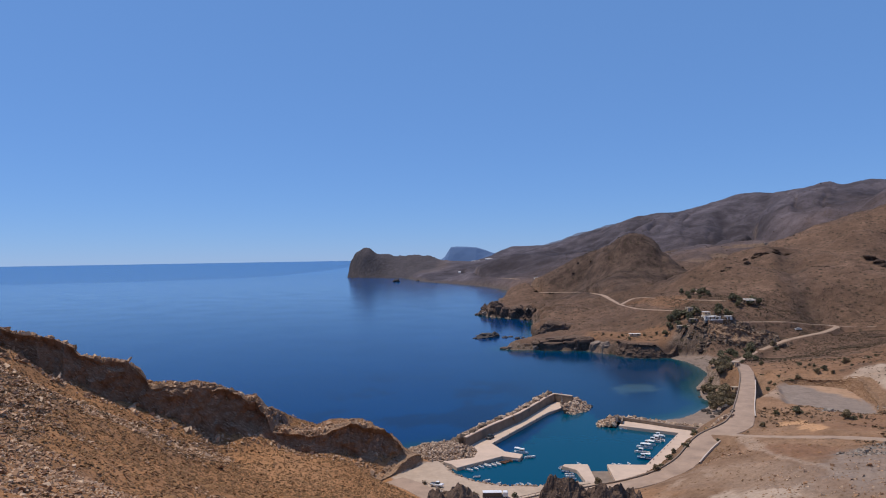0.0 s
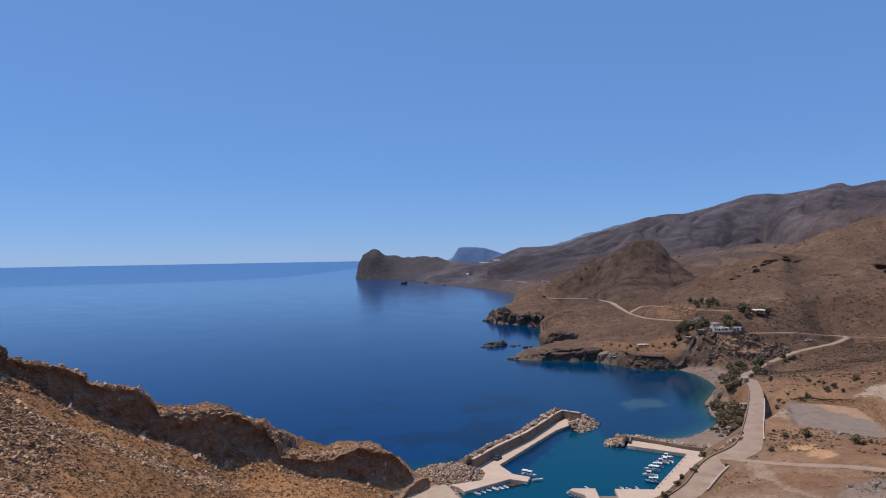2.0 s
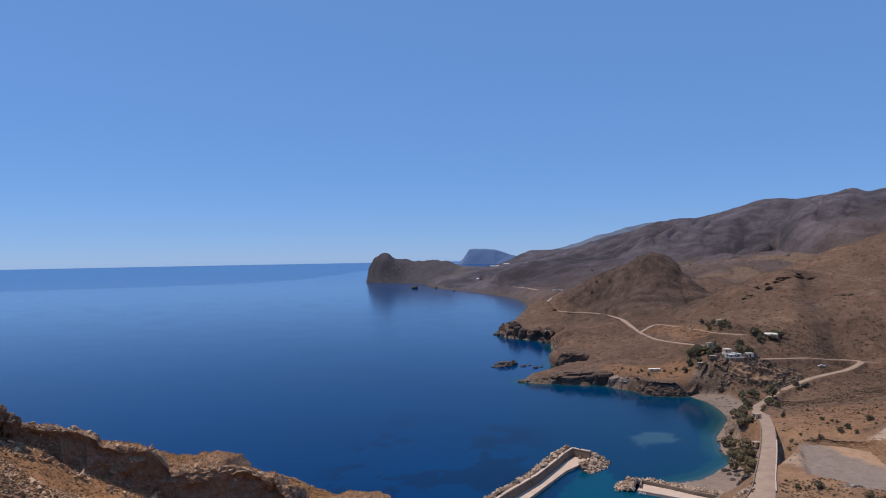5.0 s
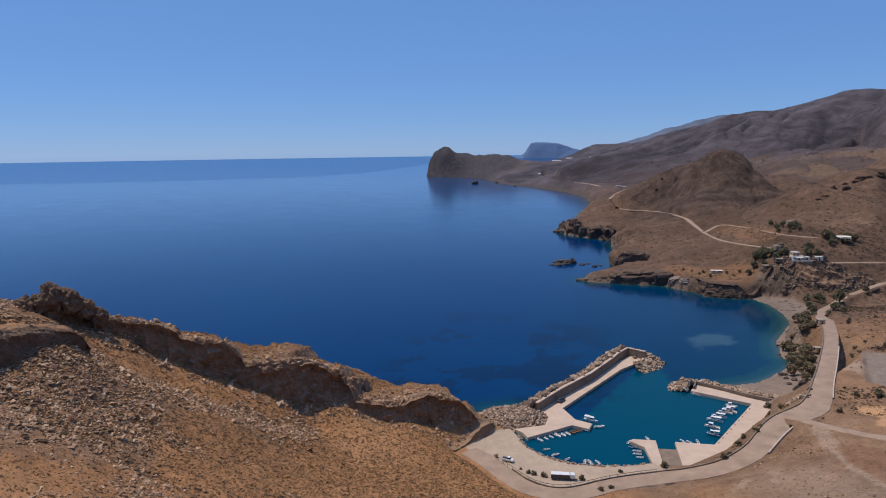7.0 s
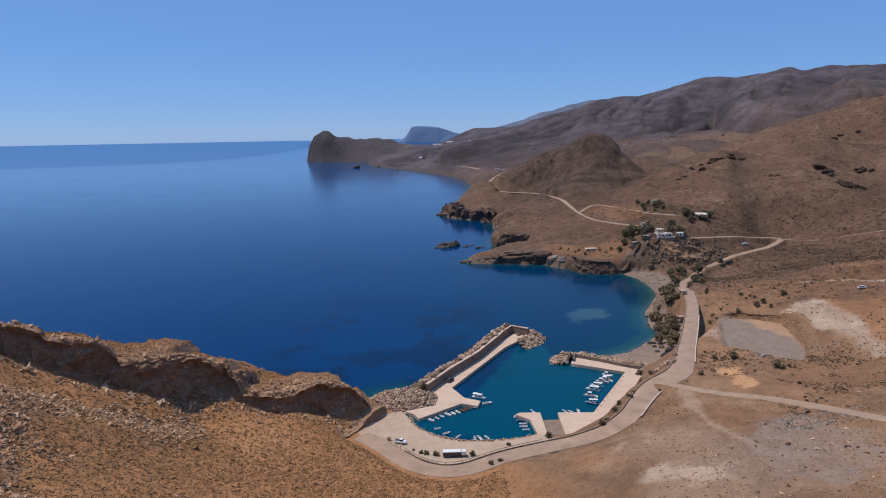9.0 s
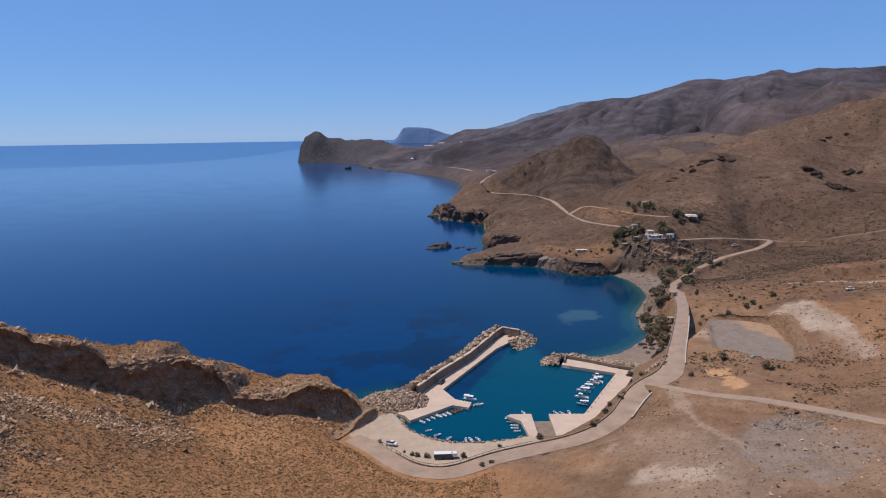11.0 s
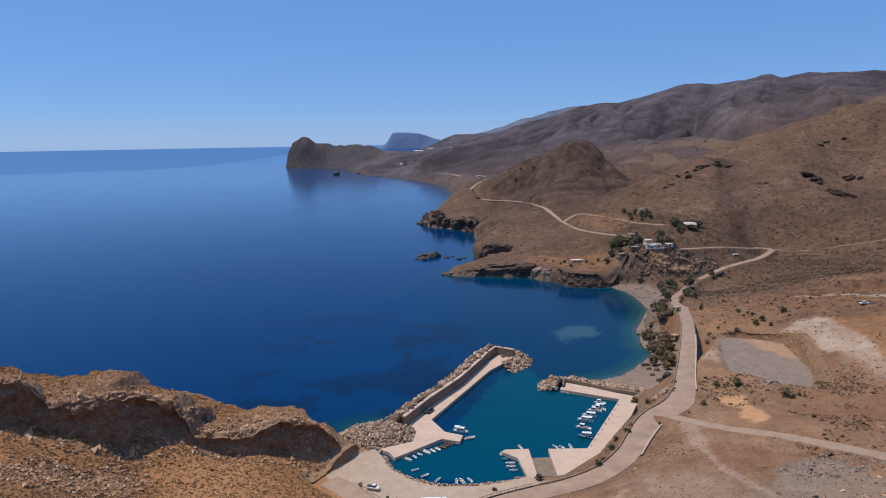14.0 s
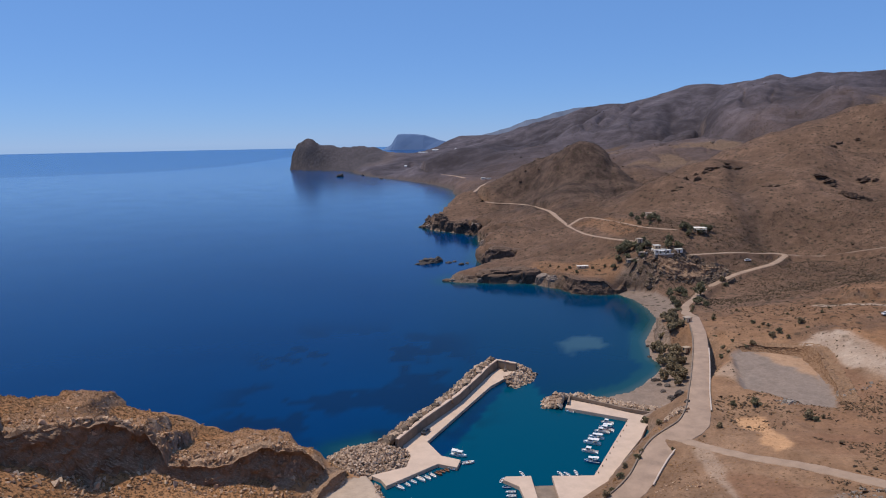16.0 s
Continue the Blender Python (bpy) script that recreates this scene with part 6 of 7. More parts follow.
for (x, y, turn, size, wall, label) in (
        (150.8, 487.5, 10, (4.0, 3.6, 2.9), OCHRE, "small ochre house with a flat roof beside trees"),
        (147.5, 468.5, -8, (5.5, 3.5, 2.4), STONE_WALL, "low stone outbuilding with a pale roof"),
        (139.5, 470.0, 15, (4.5, 3.0, 2.3), STONE_WALL, "low stone outbuilding below the trees"),
        (171.5, 470.0, 0, (4.6, 3.2, 2.3), WHITEWASH, "small white outbuilding with a flat roof"),
        (129.3, 342.3, 20, (3.2, 2.8, 2.4), OCHRE, "small roadside kiosk with dark openings"),
        (122.6, 325.0, 22, (3.2, 2.6, 2.2), OCHRE, "small pale roadside hut with a dark doorway"),
        (183.0, 566.0, 0, (6.0, 4.0, 2.8), OCHRE, "small farmhouse among dark trees"),
        (109.6, 1309.0, 10, (8.0, 6.0, 3.2), WHITEWASH, "far white house on the slope"),
        (121.0, 1323.0, -10, (9.0, 6.0, 3.2), WHITEWASH, "far white house on the slope"),
        (560.0, 1352.0, 20, (12.0, 6.0, 3.0), OCHRE, "far low farm building on the saddle")):
    home = thing("house", pose(x, y, ground_z(x, y) - 0.35, 0, 0, turn), label, "house")
    block(home, size, (0, 0, 0.2), wall, ROOF_TAN if wall in (OCHRE, STONE_WALL) else ROOF_PALE)

hut = thing("hut", pose(112.5, 489.0, ground_z(112.5, 489.0) - 0.1, 0, 0, 3), "long low hut with a white roof on the headland", "hut")
block(hut, (7.6, 3.0, 1.9), (0, 0, 0.1), OCHRE, WHITEWASH, door=False)

for (x, y, turn, long) in ((-8, 2690, 10, 50), (36, 2700, 5, 30), (128, 2600, -12, 46), (165, 2590, -8, 40), (-64, 2123, 0, 8)):
    g = thing("greenhouse", pose(x, y, ground_z(x, y) - 1.5, 0, 0, turn), "long pale plastic greenhouse on a far slope", "greenhouse", "far greenhouses")
    bm = bmesh.new()
    arc = [(math.cos(a) * 7, max(0, math.sin(a)) * 3.0 + 1.2) for a in np.linspace(0, math.pi, 9)]
    ends = [[bm.verts.new((sx * long / 2, y, z)) for y, z in [(7, 0)] + arc + [(-7, 0)]] for sx in (-1, 1)]
    for k in range(10):
        bm.faces.new((ends[0][k], ends[0][k + 1], ends[1][k + 1], ends[1][k]))
    bm.faces.new(ends[0])
    bm.faces.new(ends[1][::-1])
    bmesh.ops.recalc_face_normals(bm, faces=bm.faces)
    part("film", bm, SHEET, g)
    part("door", boxed((0.2, 3, 3), (long / 2 + 0.05, 0, 2.2), 0, 0.05), WHITEWASH, g)

# a lone pole on the slope above the valley road
pole = thing("utility_pole", pose(306, 462, ground_z(306, 462) - 0.3, 0, 0, 20), "thin brown wooden pole with a crossarm on the scrubby slope", "pole")
part("post", tubed((0, 0, 0), (0, 0, 9.0), 0.16, 0.11), HULL_WOOD, pole)
part("crossarm", boxed((1.9, 0.12, 0.14), (0, 0, 8.5), 0, 0.02), HULL_WOOD, pole)
for x in (-0.8, 0.0, 0.8):
    part("insulator", tubed((x, 0, 8.56), (x, 0, 8.82), 0.06, 0.05, 6), DECK_GREY, pole)

# ---- trees and bushes ----
def clump_cloud(rng, radius, squash, count, size):
    """Many small irregular leaf clumps filling a lumpy crown."""
    lobes = [(rng.normal(0, 0.42, 3) * (radius, radius, radius * squash), rng.uniform(0.45, 0.75) * radius) for _ in range(6)]
    verts, faces = [], []
    for _ in range(count):
        c, r = lobes[rng.integers(len(lobes))]
        way = rng.normal(0, 1, 3)
        way /= np.linalg.norm(way)
        p = c + way * r * rng.uniform(0.55, 1.05) * (1, 1, squash)
        base = len(verts)
        s = size * rng.uniform(0.6, 1.4)
        turn = np.linalg.qr(rng.normal(0, 1, (3, 3)))[0]
        for v in ((1, 0, 0), (-1, 0, 0), (0, 0.9, 0), (0, -0.9, 0), (0, 0, 0.55), (0, 0, -0.55)):
            verts.append(p + turn @ (np.array(v) * s * rng.uniform(0.6, 1.3)))
        for a, b, c2 in ((0, 2, 4), (2, 1, 4), (1, 3, 4), (3, 0, 4), (2, 0, 5), (1, 2, 5), (3, 1, 5), (0, 3, 5)):
            faces.append((base + a, base + b, base + c2))
    return verts, faces


def crown_part(parent, rng, radius, squash, count, size, mat, lift):
    verts, faces = clump_cloud(rng, radius, squash, count, size)
    low = min(v[2] for v in verts)
    me = bpy.data.meshes.new("crown")
    me.from_pydata([(v[0], v[1], v[2] - low + lift) for v in verts], [], faces)
    me.materials.append(mat)
    ob = new("crown", me)
    ob.parent = parent
    return ob


def tree(seed, mat, label, squash=0.75, name="tree", stems=1):
    """A tree of crown radius 1; copies are scaled."""
    rng = np.random.default_rng(seed)
    t = thing(name, pose(0, 0, 0), label, "tree" if name == "tree" else "bush")
    lift = 0.22 if name == "tree" else -0.12
    for k in range(stems):
        lean = rng.normal(0, 0.16, 2)
        bm = bmesh.new()
        tube(bm, (0.1 * k, 0, -0.15), (0.1 * k + lean[0], lean[1], lift + 0.25), 0.11, 0.07, 7)
        for _ in range(4):
            a, r = rng.uniform(0, math.tau), rng.uniform(0.35, 0.7)
            tube(bm, (0.1 * k + lean[0], lean[1], lift + 0.2), (r * math.cos(a), r * math.sin(a), lift + rng.uniform(0.5, 1.0)), 0.055, 0.02, 5)
        part("trunk", bm, BARK, t)
    crown_part(t, rng, 0.80, squash, 330, 0.15, mat, lift)
    return t


def plant(kinds, places, group, grow=1.0, rng=np.random.default_rng(5)):
    for k, (x, y, r) in enumerate(places):
        kind = kinds[k % len(kinds)]
        s = r * grow * rng.uniform(0.9, 1.15)
        m = pose(x, y, ground_z(x, y) - 0.05, 0, 0, rng.uniform(0, 360)) @ Matrix.Diagonal((s, s, s * rng.uniform(0.85, 1.15), 1))
        ob = copy_thing(kind, m)
        ob["group"] = group


tree_kinds = [tree(11, LEAF, "dark green rounded tree with dense dusty leaves"), tree(12, LEAF, "dark green spreading tree in the dry valley", 0.65, stems=2)]
tamarisk_kinds = [tree(21, LEAF_GREY, "grey-green feathery tamarisk on the shore bluff", 0.95, stems=2), tree(22, LEAF_GREY, "dusty grey-green tamarisk above the rocks", 0.85)]
bush_kinds = [tree(31, LEAF, "round dark green bush on dry ground", 0.7, "bush", 2), tree(32, LEAF_GREY, "dusty olive-green bush on dry ground", 0.62, "bush", 2)]
plant(tree_kinds, TREES, "trees round the houses", 1.1)
plant(tamarisk_kinds, TAMARISKS, "tamarisks on the bluff", 1.3)
plant(bush_kinds, BUSHES, "bushes on the dry field")
plant(bush_kinds, QUAY_BUSHES, "bushes along the harbour road", 1.1)
for spare in tree_kinds + tamarisk_kinds + bush_kinds:
    for o in (*spare.children_recursive, spare):
        bpy.data.objects.remove(o)


# ---- rocks ----
def hull_of(points):
    bm = bmesh.new()
    for p in points:
        bm.verts.new(p)
    made = bmesh.ops.convex_hull(bm, input=bm.verts)
    bmesh.ops.delete(bm, geom=[v for v in bm.verts if not v.link_faces], context="VERTS")
    bmesh.ops.recalc_face_normals(bm, faces=bm.faces)
    return bm


def rock_points(rng, blocky):
    pts = []
    for _ in range(13):
        v = rng.uniform(-1, 1, 3)
        v = np.sign(v) * np.abs(v) ** blocky
        pts.append(v / max(0.75, np.linalg.norm(v) * 0.75) * rng.uniform(0.75, 1.1))
    return [tuple(p) for p in pts]


rock_rng = np.random.default_rng(77)
ROCK_MESHES = []
for k in range(9):
    me = bpy.data.meshes.new("boulder")
    bm = hull_of(rock_points(rock_rng, 0.45))
    bm.to_mesh(me)
    bm.free()
    me.materials.append(BOULDER)
    ROCK_MESHES.append(me)
ROCK_SHAPES = []
for me in ROCK_MESHES:
    v = np.array([tuple(p.co) for p in me.vertices])
    me.calc_loop_triangles()
    ROCK_SHAPES.append((v, np.array([tuple(t.vertices) for t in me.loop_triangles])))


def boulder(parent, x, y, z, r, rng):
    ob = new("boulder", ROCK_MESHES[rng.integers(len(ROCK_MESHES))])
    ob.parent = parent
    ob.matrix_basis = Matrix.LocRotScale((x, y, z), Euler(rng.uniform(0, 6.28, 3)), Vector(r * rng.uniform(0.75, 1.25, 3)))
    return ob


def heap_mesh(name, spots, shapes, mat, rng, flat=False):
    """Joined stones: spots are rows of x, y, z, radius."""
    verts, faces, base = [], [], 0
    for x, y, z, r in spots:
        v, f = shapes[rng.integers(len(shapes))]
        turn = np.array(Euler((rng.normal(0, 0.35), rng.normal(0, 0.35), rng.uniform(0, 6.28)) if flat else rng.uniform(0, 6.28, 3)).to_matrix())
        verts.append((v * rng.uniform(0.7, 1.3, 3) * r) @ turn.T + (x, y, z))
        faces.append(f + base)
        base += len(v)
    verts, faces = np.vstack(verts), np.vstack(faces)
    me = rough_mesh(name, verts[:, 0], verts[:, 1], verts[:, 2], faces)
    me.polygons.foreach_set("use_smooth", np.zeros(len(faces), bool))
    me.materials.append(mat)
    return me


def armour_spots(line, inner, outer, top, toe, count, rng, r=(0.75, 1.35)):
    """Stones on a bank along a line: across from inner to outer (left of the line), falling from top to toe."""
    curve = glide([(*p, 0) for p in line], 0.5)[:, :2]
    way = np.gradient(curve, axis=0)
    way /= np.linalg.norm(way, axis=1)[:, None]
    out = []
    for _ in range(count):
        i, u = rng.integers(len(curve)), rng.uniform(0, 1)
        off = inner + (outer - inner) * u
        s = rng.uniform(*r)
        out.append((curve[i][0] - way[i][1] * off + rng.normal(0, 0.25), curve[i][1] + way[i][0] * off + rng.normal(0, 0.25),
                    top + (toe - top) * u + rng.uniform(-0.35, 0.45), s))
    return out


MOLE_LINE = [(-3.6, 239.5), (5.2, 256.4), (17.8, 277.4), (28.4, 300.4), (31.2, 307.4), (36.4, 316.6)]
HEAD_LINE = [(36.4, 316.6), (40.5, 314.8), (44.6, 311.6), (44.3, 306.5), (40.2, 302.6), (36.8, 298.8)]
JETTY_LINE = [(92, 262), (78.2, 267), (70, 273.2), (60.6, 279.6)]
JETTY_HEAD = [(60.6, 279.6), (57.8, 277.0), (56.6, 272.2)]


def bank(parent, line, inner, outer, top, toe, singles, joined, label, seed, r=(0.75, 1.35), under=BOULDER_STUFF):
    rng = np.random.default_rng(seed)
    for x, y, z, s in armour_spots(line, inner, outer, top, toe, singles, rng, r):
        boulder(parent, x, y, z, s, rng)
    me = heap_mesh("boulder_bank", armour_spots(line, inner, outer, top - 0.5, toe - 0.4, joined, rng, r), ROCK_SHAPES, under, rng)
    ob = new("boulder_bank", me)
    ob.parent = parent
    tagged(ob, label, kind="stuff")


# mole's under-layer is dark to paint the shade in the gaps between boulders
bank(breakwater, MOLE_LINE, 1.2, 8.6, 4.8, -0.3, 300, 520, "pale angular armour boulders", 101, (0.85, 1.45), DARK_STUFF)
bank(breakwater, HEAD_LINE, 1.0, 7.0, 3.4, -0.4, 90, 420, "pale angular armour boulders", 102, (0.55, 1.05))
bank(quay, JETTY_LINE, -1.0, -8.2, 2.0, 0.2, 120, 420, "pale angular armour boulders", 103, (0.55, 1.0))
bank(quay, JETTY_HEAD, -0.8, -8.0, 2.2, -0.3, 60, 260, "pale angular armour boulders", 104, (0.6, 1.1))


def field(name, spots, label, mat, shapes=None, seed=1, group=""):
    rng = np.random.default_rng(seed)
    me = heap_mesh(name, spots, shapes or ROCK_SHAPES, mat, rng, shapes is not None)
    return tagged(new(name, me), label, "rocks" if "rock" in name or "stone" in name else "scrub", group, kind="stuff")


def inside_quay(x, y):
    return np.where(inside([(40, 196), (46, 222), (56, 226), (82, 262), (90, 258), (60, 212), (50, 200)], x, y), 0.0, 2.0)


def scatter(rng, count, area, keep, size, sink=0.25):
    """Spots on the ground inside area (x0, x1, y0, y1) for which keep(x, y, z, inland, crag) holds."""
    x, y = rng.uniform(area[0], area[1], count), rng.uniform(area[2], area[3], count)
    z, inland, crag, out = height(x, y)
    ok = keep(x, y, z, inland, crag)
    for road in ROADS[:6]:
        d, _, _, (half,) = along(road, x, y, (3,))
        ok &= d > half + 1.2
    for home in (yard(x, y, 5, 204, 17, 9, 5), np.where(inside(APRON, x, y), 0.0, 2.0), inside_quay(x, y), 2.0 - 2.0 * inside(PIT, x, y)):
        ok &= home > 1.0
    x, y, z = x[ok], y[ok], z[ok]
    s = size(rng, len(x), np.hypot(x - 4, y + 4))
    return list(zip(x, y, z + s * (0.3 - sink), s))


# the pile at the root of the breakwater
rng = np.random.default_rng(201)
pile = []
POLY = [(-19, 219), (-26, 236), (-20, 243), (-10, 246), (-3, 244), (1.4, 238), (0.4, 230), (-8.5, 223)]
while len(pile) < 2300:
    x, y = rng.uniform(-28, 2), rng.uniform(218, 247)
    if inside(POLY, np.array([x]), np.array([y]))[0]:
        edge = float(along(POLY + POLY[:1], np.array([x]), np.array([y]))[0][0])
        pile.append((x, y, 0.4 + min(edge, 6.0) * 0.45 + rng.uniform(-0.4, 0.2), rng.uniform(0.25, 0.55)))
heap = thing("boulder_heap", pose(0, 0, 0), "heap of pale angular boulders at the breakwater root", "boulders")
for x, y, z, s in pile[:200]:
    boulder(heap, x, y, z + 0.35, s, rng)
tagged(new("boulder_bank", heap_mesh("boulder_bank", pile[200:], ROCK_SHAPES, BOULDER_STUFF, rng)), "pale angular boulders", kind="stuff").parent = heap
CORE = [(-18, 222), (-23, 236), (-18, 241), (-9, 244), (-4, 242), (-0.5, 237), (-1.5, 231), (-9, 225)]
tagged(part("boulder_core", slab(CORE, -2, 1.6, 0.8), CONCRETE_DARK, heap), "packed rubble")

# stone edge of the basin, heap beside the road, rocks on the shore and in the water
edge_spots = armour_spots([(-8.6, 217), (-7.2, 211), (-3, 205.6), (2, 202), (8, 199.2), (16, 198), (25, 199.4), (33, 202)], -0.5, 1.0, 1.45, 0.1, 620, rng, (0.22, 0.45))
field("rock_edging", edge_spots, "pale stones edging the harbour basin", BOULDER_STUFF, seed=202)
white = [(87.2 + rng.normal(0, 1.6), 241.6 + rng.normal(0, 1.5), 0, rng.uniform(0.25, 0.6)) for _ in range(150)]
field("rock_heap", [(x, y, ground_z(x, y) + rng.uniform(0, 0.5), s) for x, y, _, s in white], "heap of pale broken stones beside the road", BOULDER_STUFF, seed=203)


def lumpy_rock(name, x, y, z, radii, label, mat, seed, parent=None, detail=3, bold=0.33, blocky=1.0):
    bm = bmesh.new()
    bmesh.ops.create_icosphere(bm, subdivisions=detail, radius=1)
    for v in bm.verts:
        n = noise.fractal(v.co * 1.3 + Vector((seed, 0, 0)), 0.7, 2.1, 6) + 0.7 * noise.noise(v.co * 3 + Vector((0, seed, 0))) + 0.4 * abs(noise.noise(v.co * 6 + Vector((0, 0, seed))))
        v.co *= 1 + bold * n
        if blocky < 1:
            v.co = Vector([math.copysign(abs(c) ** blocky, c) for c in v.co])
        v.co = Vector((v.co.x * radii[0], v.co.y * radii[1], v.co.z * radii[2]))
    ob = part(name, bm, mat, parent)
    ob.location = (x, y, z)
    return tagged(ob, label, "rock")


BROWN_ROCK = random_tint("brown_hill_rock", [(0.0, (0.075, 0.049, 0.034)), (1.0, (0.120, 0.080, 0.055))], scale=0.8, depth=0.3)
LAVA = random_tint("dark_shore_rock", [(0.0, (0.070, 0.058, 0.050)), (1.0, (0.135, 0.112, 0.094))], scale=0.8, depth=0.3)
for k, (x, y, z, r) in enumerate(((8, 583, 0.2, (8, 5, 3.2)), (1.5, 576, -0.2, (6, 3, 1.6)), (14, 588, 0.3, (4, 3, 3.4)), (23, 580, 0, (2.5, 1.6, 1.2)), (28, 585, 0, (1.8, 1.4, 0.9)),
                                  (33, 571, 0, (2.4, 1.6, 1.2)), (38, 576, 0, (1.6, 1.2, 0.9)), (-249, 2000, 1, (9, 7, 8)), (-190, 2050, 0, (5, 4, 3)), (-120, 1850, 0, (5, 4, 2)))):
    lumpy_rock("islet_rock", x, y, z, r, "dark rock standing in the sea", LAVA, k * 3.7)["group"] = "rocks off the headland"
for k, (x, y, r) in enumerate(BEACH_ROCKS):
    lumpy_rock("shore_rock", x, y, ground_z(x, y) + 0.1, (r, r * 0.8, r * 0.75), "dark weathered rock on the shore bank", LAVA, 40 + k * 2.3)["group"] = "rocks on the shore bank"
HEADLAND_ROCKS = [
    # the low reef, the long smooth rock and the blocks of the first headland
    (20.5, 508, -0.3, (4.2, 2.6, 1.7), 0), (26, 507, -0.1, (4.4, 3.0, 2.4), 1), (32, 506.5, 0.1, (4.0, 3.2, 3.2), 0), (37.5, 505.5, 0.3, (4.6, 3.6, 3.6), 0), (44.5, 501.5, 0.4, (4.2, 3.0, 3.2), 1),
    (57, 506, 1.5, (15, 9, 6.6), 0), (68, 503, 2.5, (9, 7.5, 7.0), 0), (78, 499, 2.5, (7.5, 6.5, 7.4), 0), (85.5, 490.5, 1.0, (5.0, 4.4, 5.6), 1), (91.5, 483, 1.2, (4.6, 4.4, 6.2), 1), (73, 496.5, 0.2, (3.6, 2.6, 3.0), 1),
    # the dark stack of the second cove, and the one behind it
    (64, 570, 2.8, (12, 8, 10.4), 0), (79, 571, 4.0, (9, 7, 7.5), 0), (55, 574, 0.8, (6, 5, 6.5), 0), (72, 663, 3.4, (12, 8, 10.0), 0), (84, 659, 6.0, (9, 7, 7.0), 0), (63, 667, 0.8, (7, 6, 5.0), 1),
    # the jagged far point
    (46, 760, 3.5, (12, 9, 9.5), 0), (62, 752, 4.0, (11, 8, 8.0), 1), (33, 771, 3.0, (8, 7, 8.5), 0), (24, 781, 4.0, (6, 6, 11), 0), (17, 789, 2.0, (6, 5, 7), 0), (10, 797, 1.0, (6, 4, 4.2), 1),
    (4, 806, 0.3, (5, 3.5, 2.6), 0), (-1, 815, 0, (4, 3, 1.6), 0), (20, 806, 6.0, (7, 8, 10), 0), (74, 748, 6.0, (9, 7, 6.0), 1),
]
for k, (x, y, z, r, pale_one) in enumerate(HEADLAND_ROCKS):
    ob = lumpy_rock("headland_rock", x, y, z, r, "pale grey rounded rock at the water's edge" if pale_one else "dark brown rounded crag at the water's edge", PALE_SHORE if pale_one else SHORE_FACE, 80 + k * 1.9, detail=4, bold=0.36, blocky=0.6)
    ob["group"] = "crags of the headland"
    for f in ob.data.polygons:
        f.use_smooth = False

# crags on the far hillside, and the rocks below the take-off point
HILL_CRAGS = [(216, 606, 2.5), (224, 611, 2.5), (253, 674, 3), (261, 680, 3), (268, 683, 3.5), (274, 686, 3.5), (281, 688, 4), (288, 691, 4), (296, 696, 5), (304, 703, 5), (312, 707, 4),
              (344, 614, 4.5), (345, 609, 5.5), (346, 603, 5.5), (347, 597, 4.5), (345, 580, 4), (347, 575, 4.5), (348, 570, 5), (349, 564, 5), (351, 560, 4.5), (356, 564, 4),
              (303, 618, 3), (307, 615, 3), (418, 716, 5), (424, 718, 4.5), (442, 717, 4), (388, 614, 4.5), (393, 611, 4)]
crag_rng = np.random.default_rng(331)
for k, (x, y, r) in enumerate(HILL_CRAGS):
    x, y, r = x + crag_rng.normal(0, 1.2), y + crag_rng.normal(0, 2.5), r * crag_rng.uniform(0.55, 1.15)
    ob = lumpy_rock("hillside_rock", x, y, ground_z(x, y) - r * 0.05, (r * crag_rng.uniform(0.8, 1.3), r * crag_rng.uniform(0.5, 0.9), r * crag_rng.uniform(0.35, 0.75)), "dark brown crag on the brown hillside", BROWN_ROCK, 120 + k * 2.9, detail=4, bold=0.55)
    ob["group"] = "crags of the hillside"
    ob.rotation_euler = (crag_rng.normal(0, 0.2), crag_rng.normal(0, 0.2), crag_rng.uniform(-0.6, 0.6))


def outcrop(tops, deep, seed, label):
    """A jagged ridge of rock: tops are x and height along its crest."""
    xs = np.arange(tops[0][0] - 0.9, tops[-1][0] + 0.9, 0.07)
    vs = np.linspace(-1, 1, 61)
    crest = np.interp(xs, [p[0] for p in tops], [p[1] for p in tops])
    x, v = np.meshgrid(xs, vs)
    ends = step(xs[0], xs[0] + 1.0, x) * step(xs[-1], xs[-1] - 1.0, x)
    y = 33.4 + v * deep * (0.3 + 0.7 * ends) * (1 + 0.7 * fbm(x, 3 * np.sign(v), 1.6, 2, 0.5, seed + 5))
    low = height(x.ravel(), y.ravel())[0].reshape(x.shape) - 0.4
    rise = np.clip(1 - np.abs(v) ** 2.2, 0, 1) * ends
    jag = (fbm(x, y, 1.1, 4, 0.55, seed, True) - 0.62) * 0.85 + fbm(x, y, 0.4, 2, 0.6, seed + 9) * 0.3 - 0.12
    z = low + (crest[None] + jag - low) * rise
    n, m = x.shape
    k = np.arange(n - 1)[:, None] * m + np.arange(m - 1)[None]
    me = rough_mesh("lookout_rock", x.ravel(), y.ravel(), z.ravel(), np.stack([k, k + 1, k + 1 + m, k + m], -1).reshape(-1, 4))
    me.polygons.foreach_set("use_smooth", np.zeros(len(me.polygons), bool))
    me.materials.append(SHORE_FACE)
    return tagged(new("lookout_rock", me), label, "rock", "rocks below the lookout")


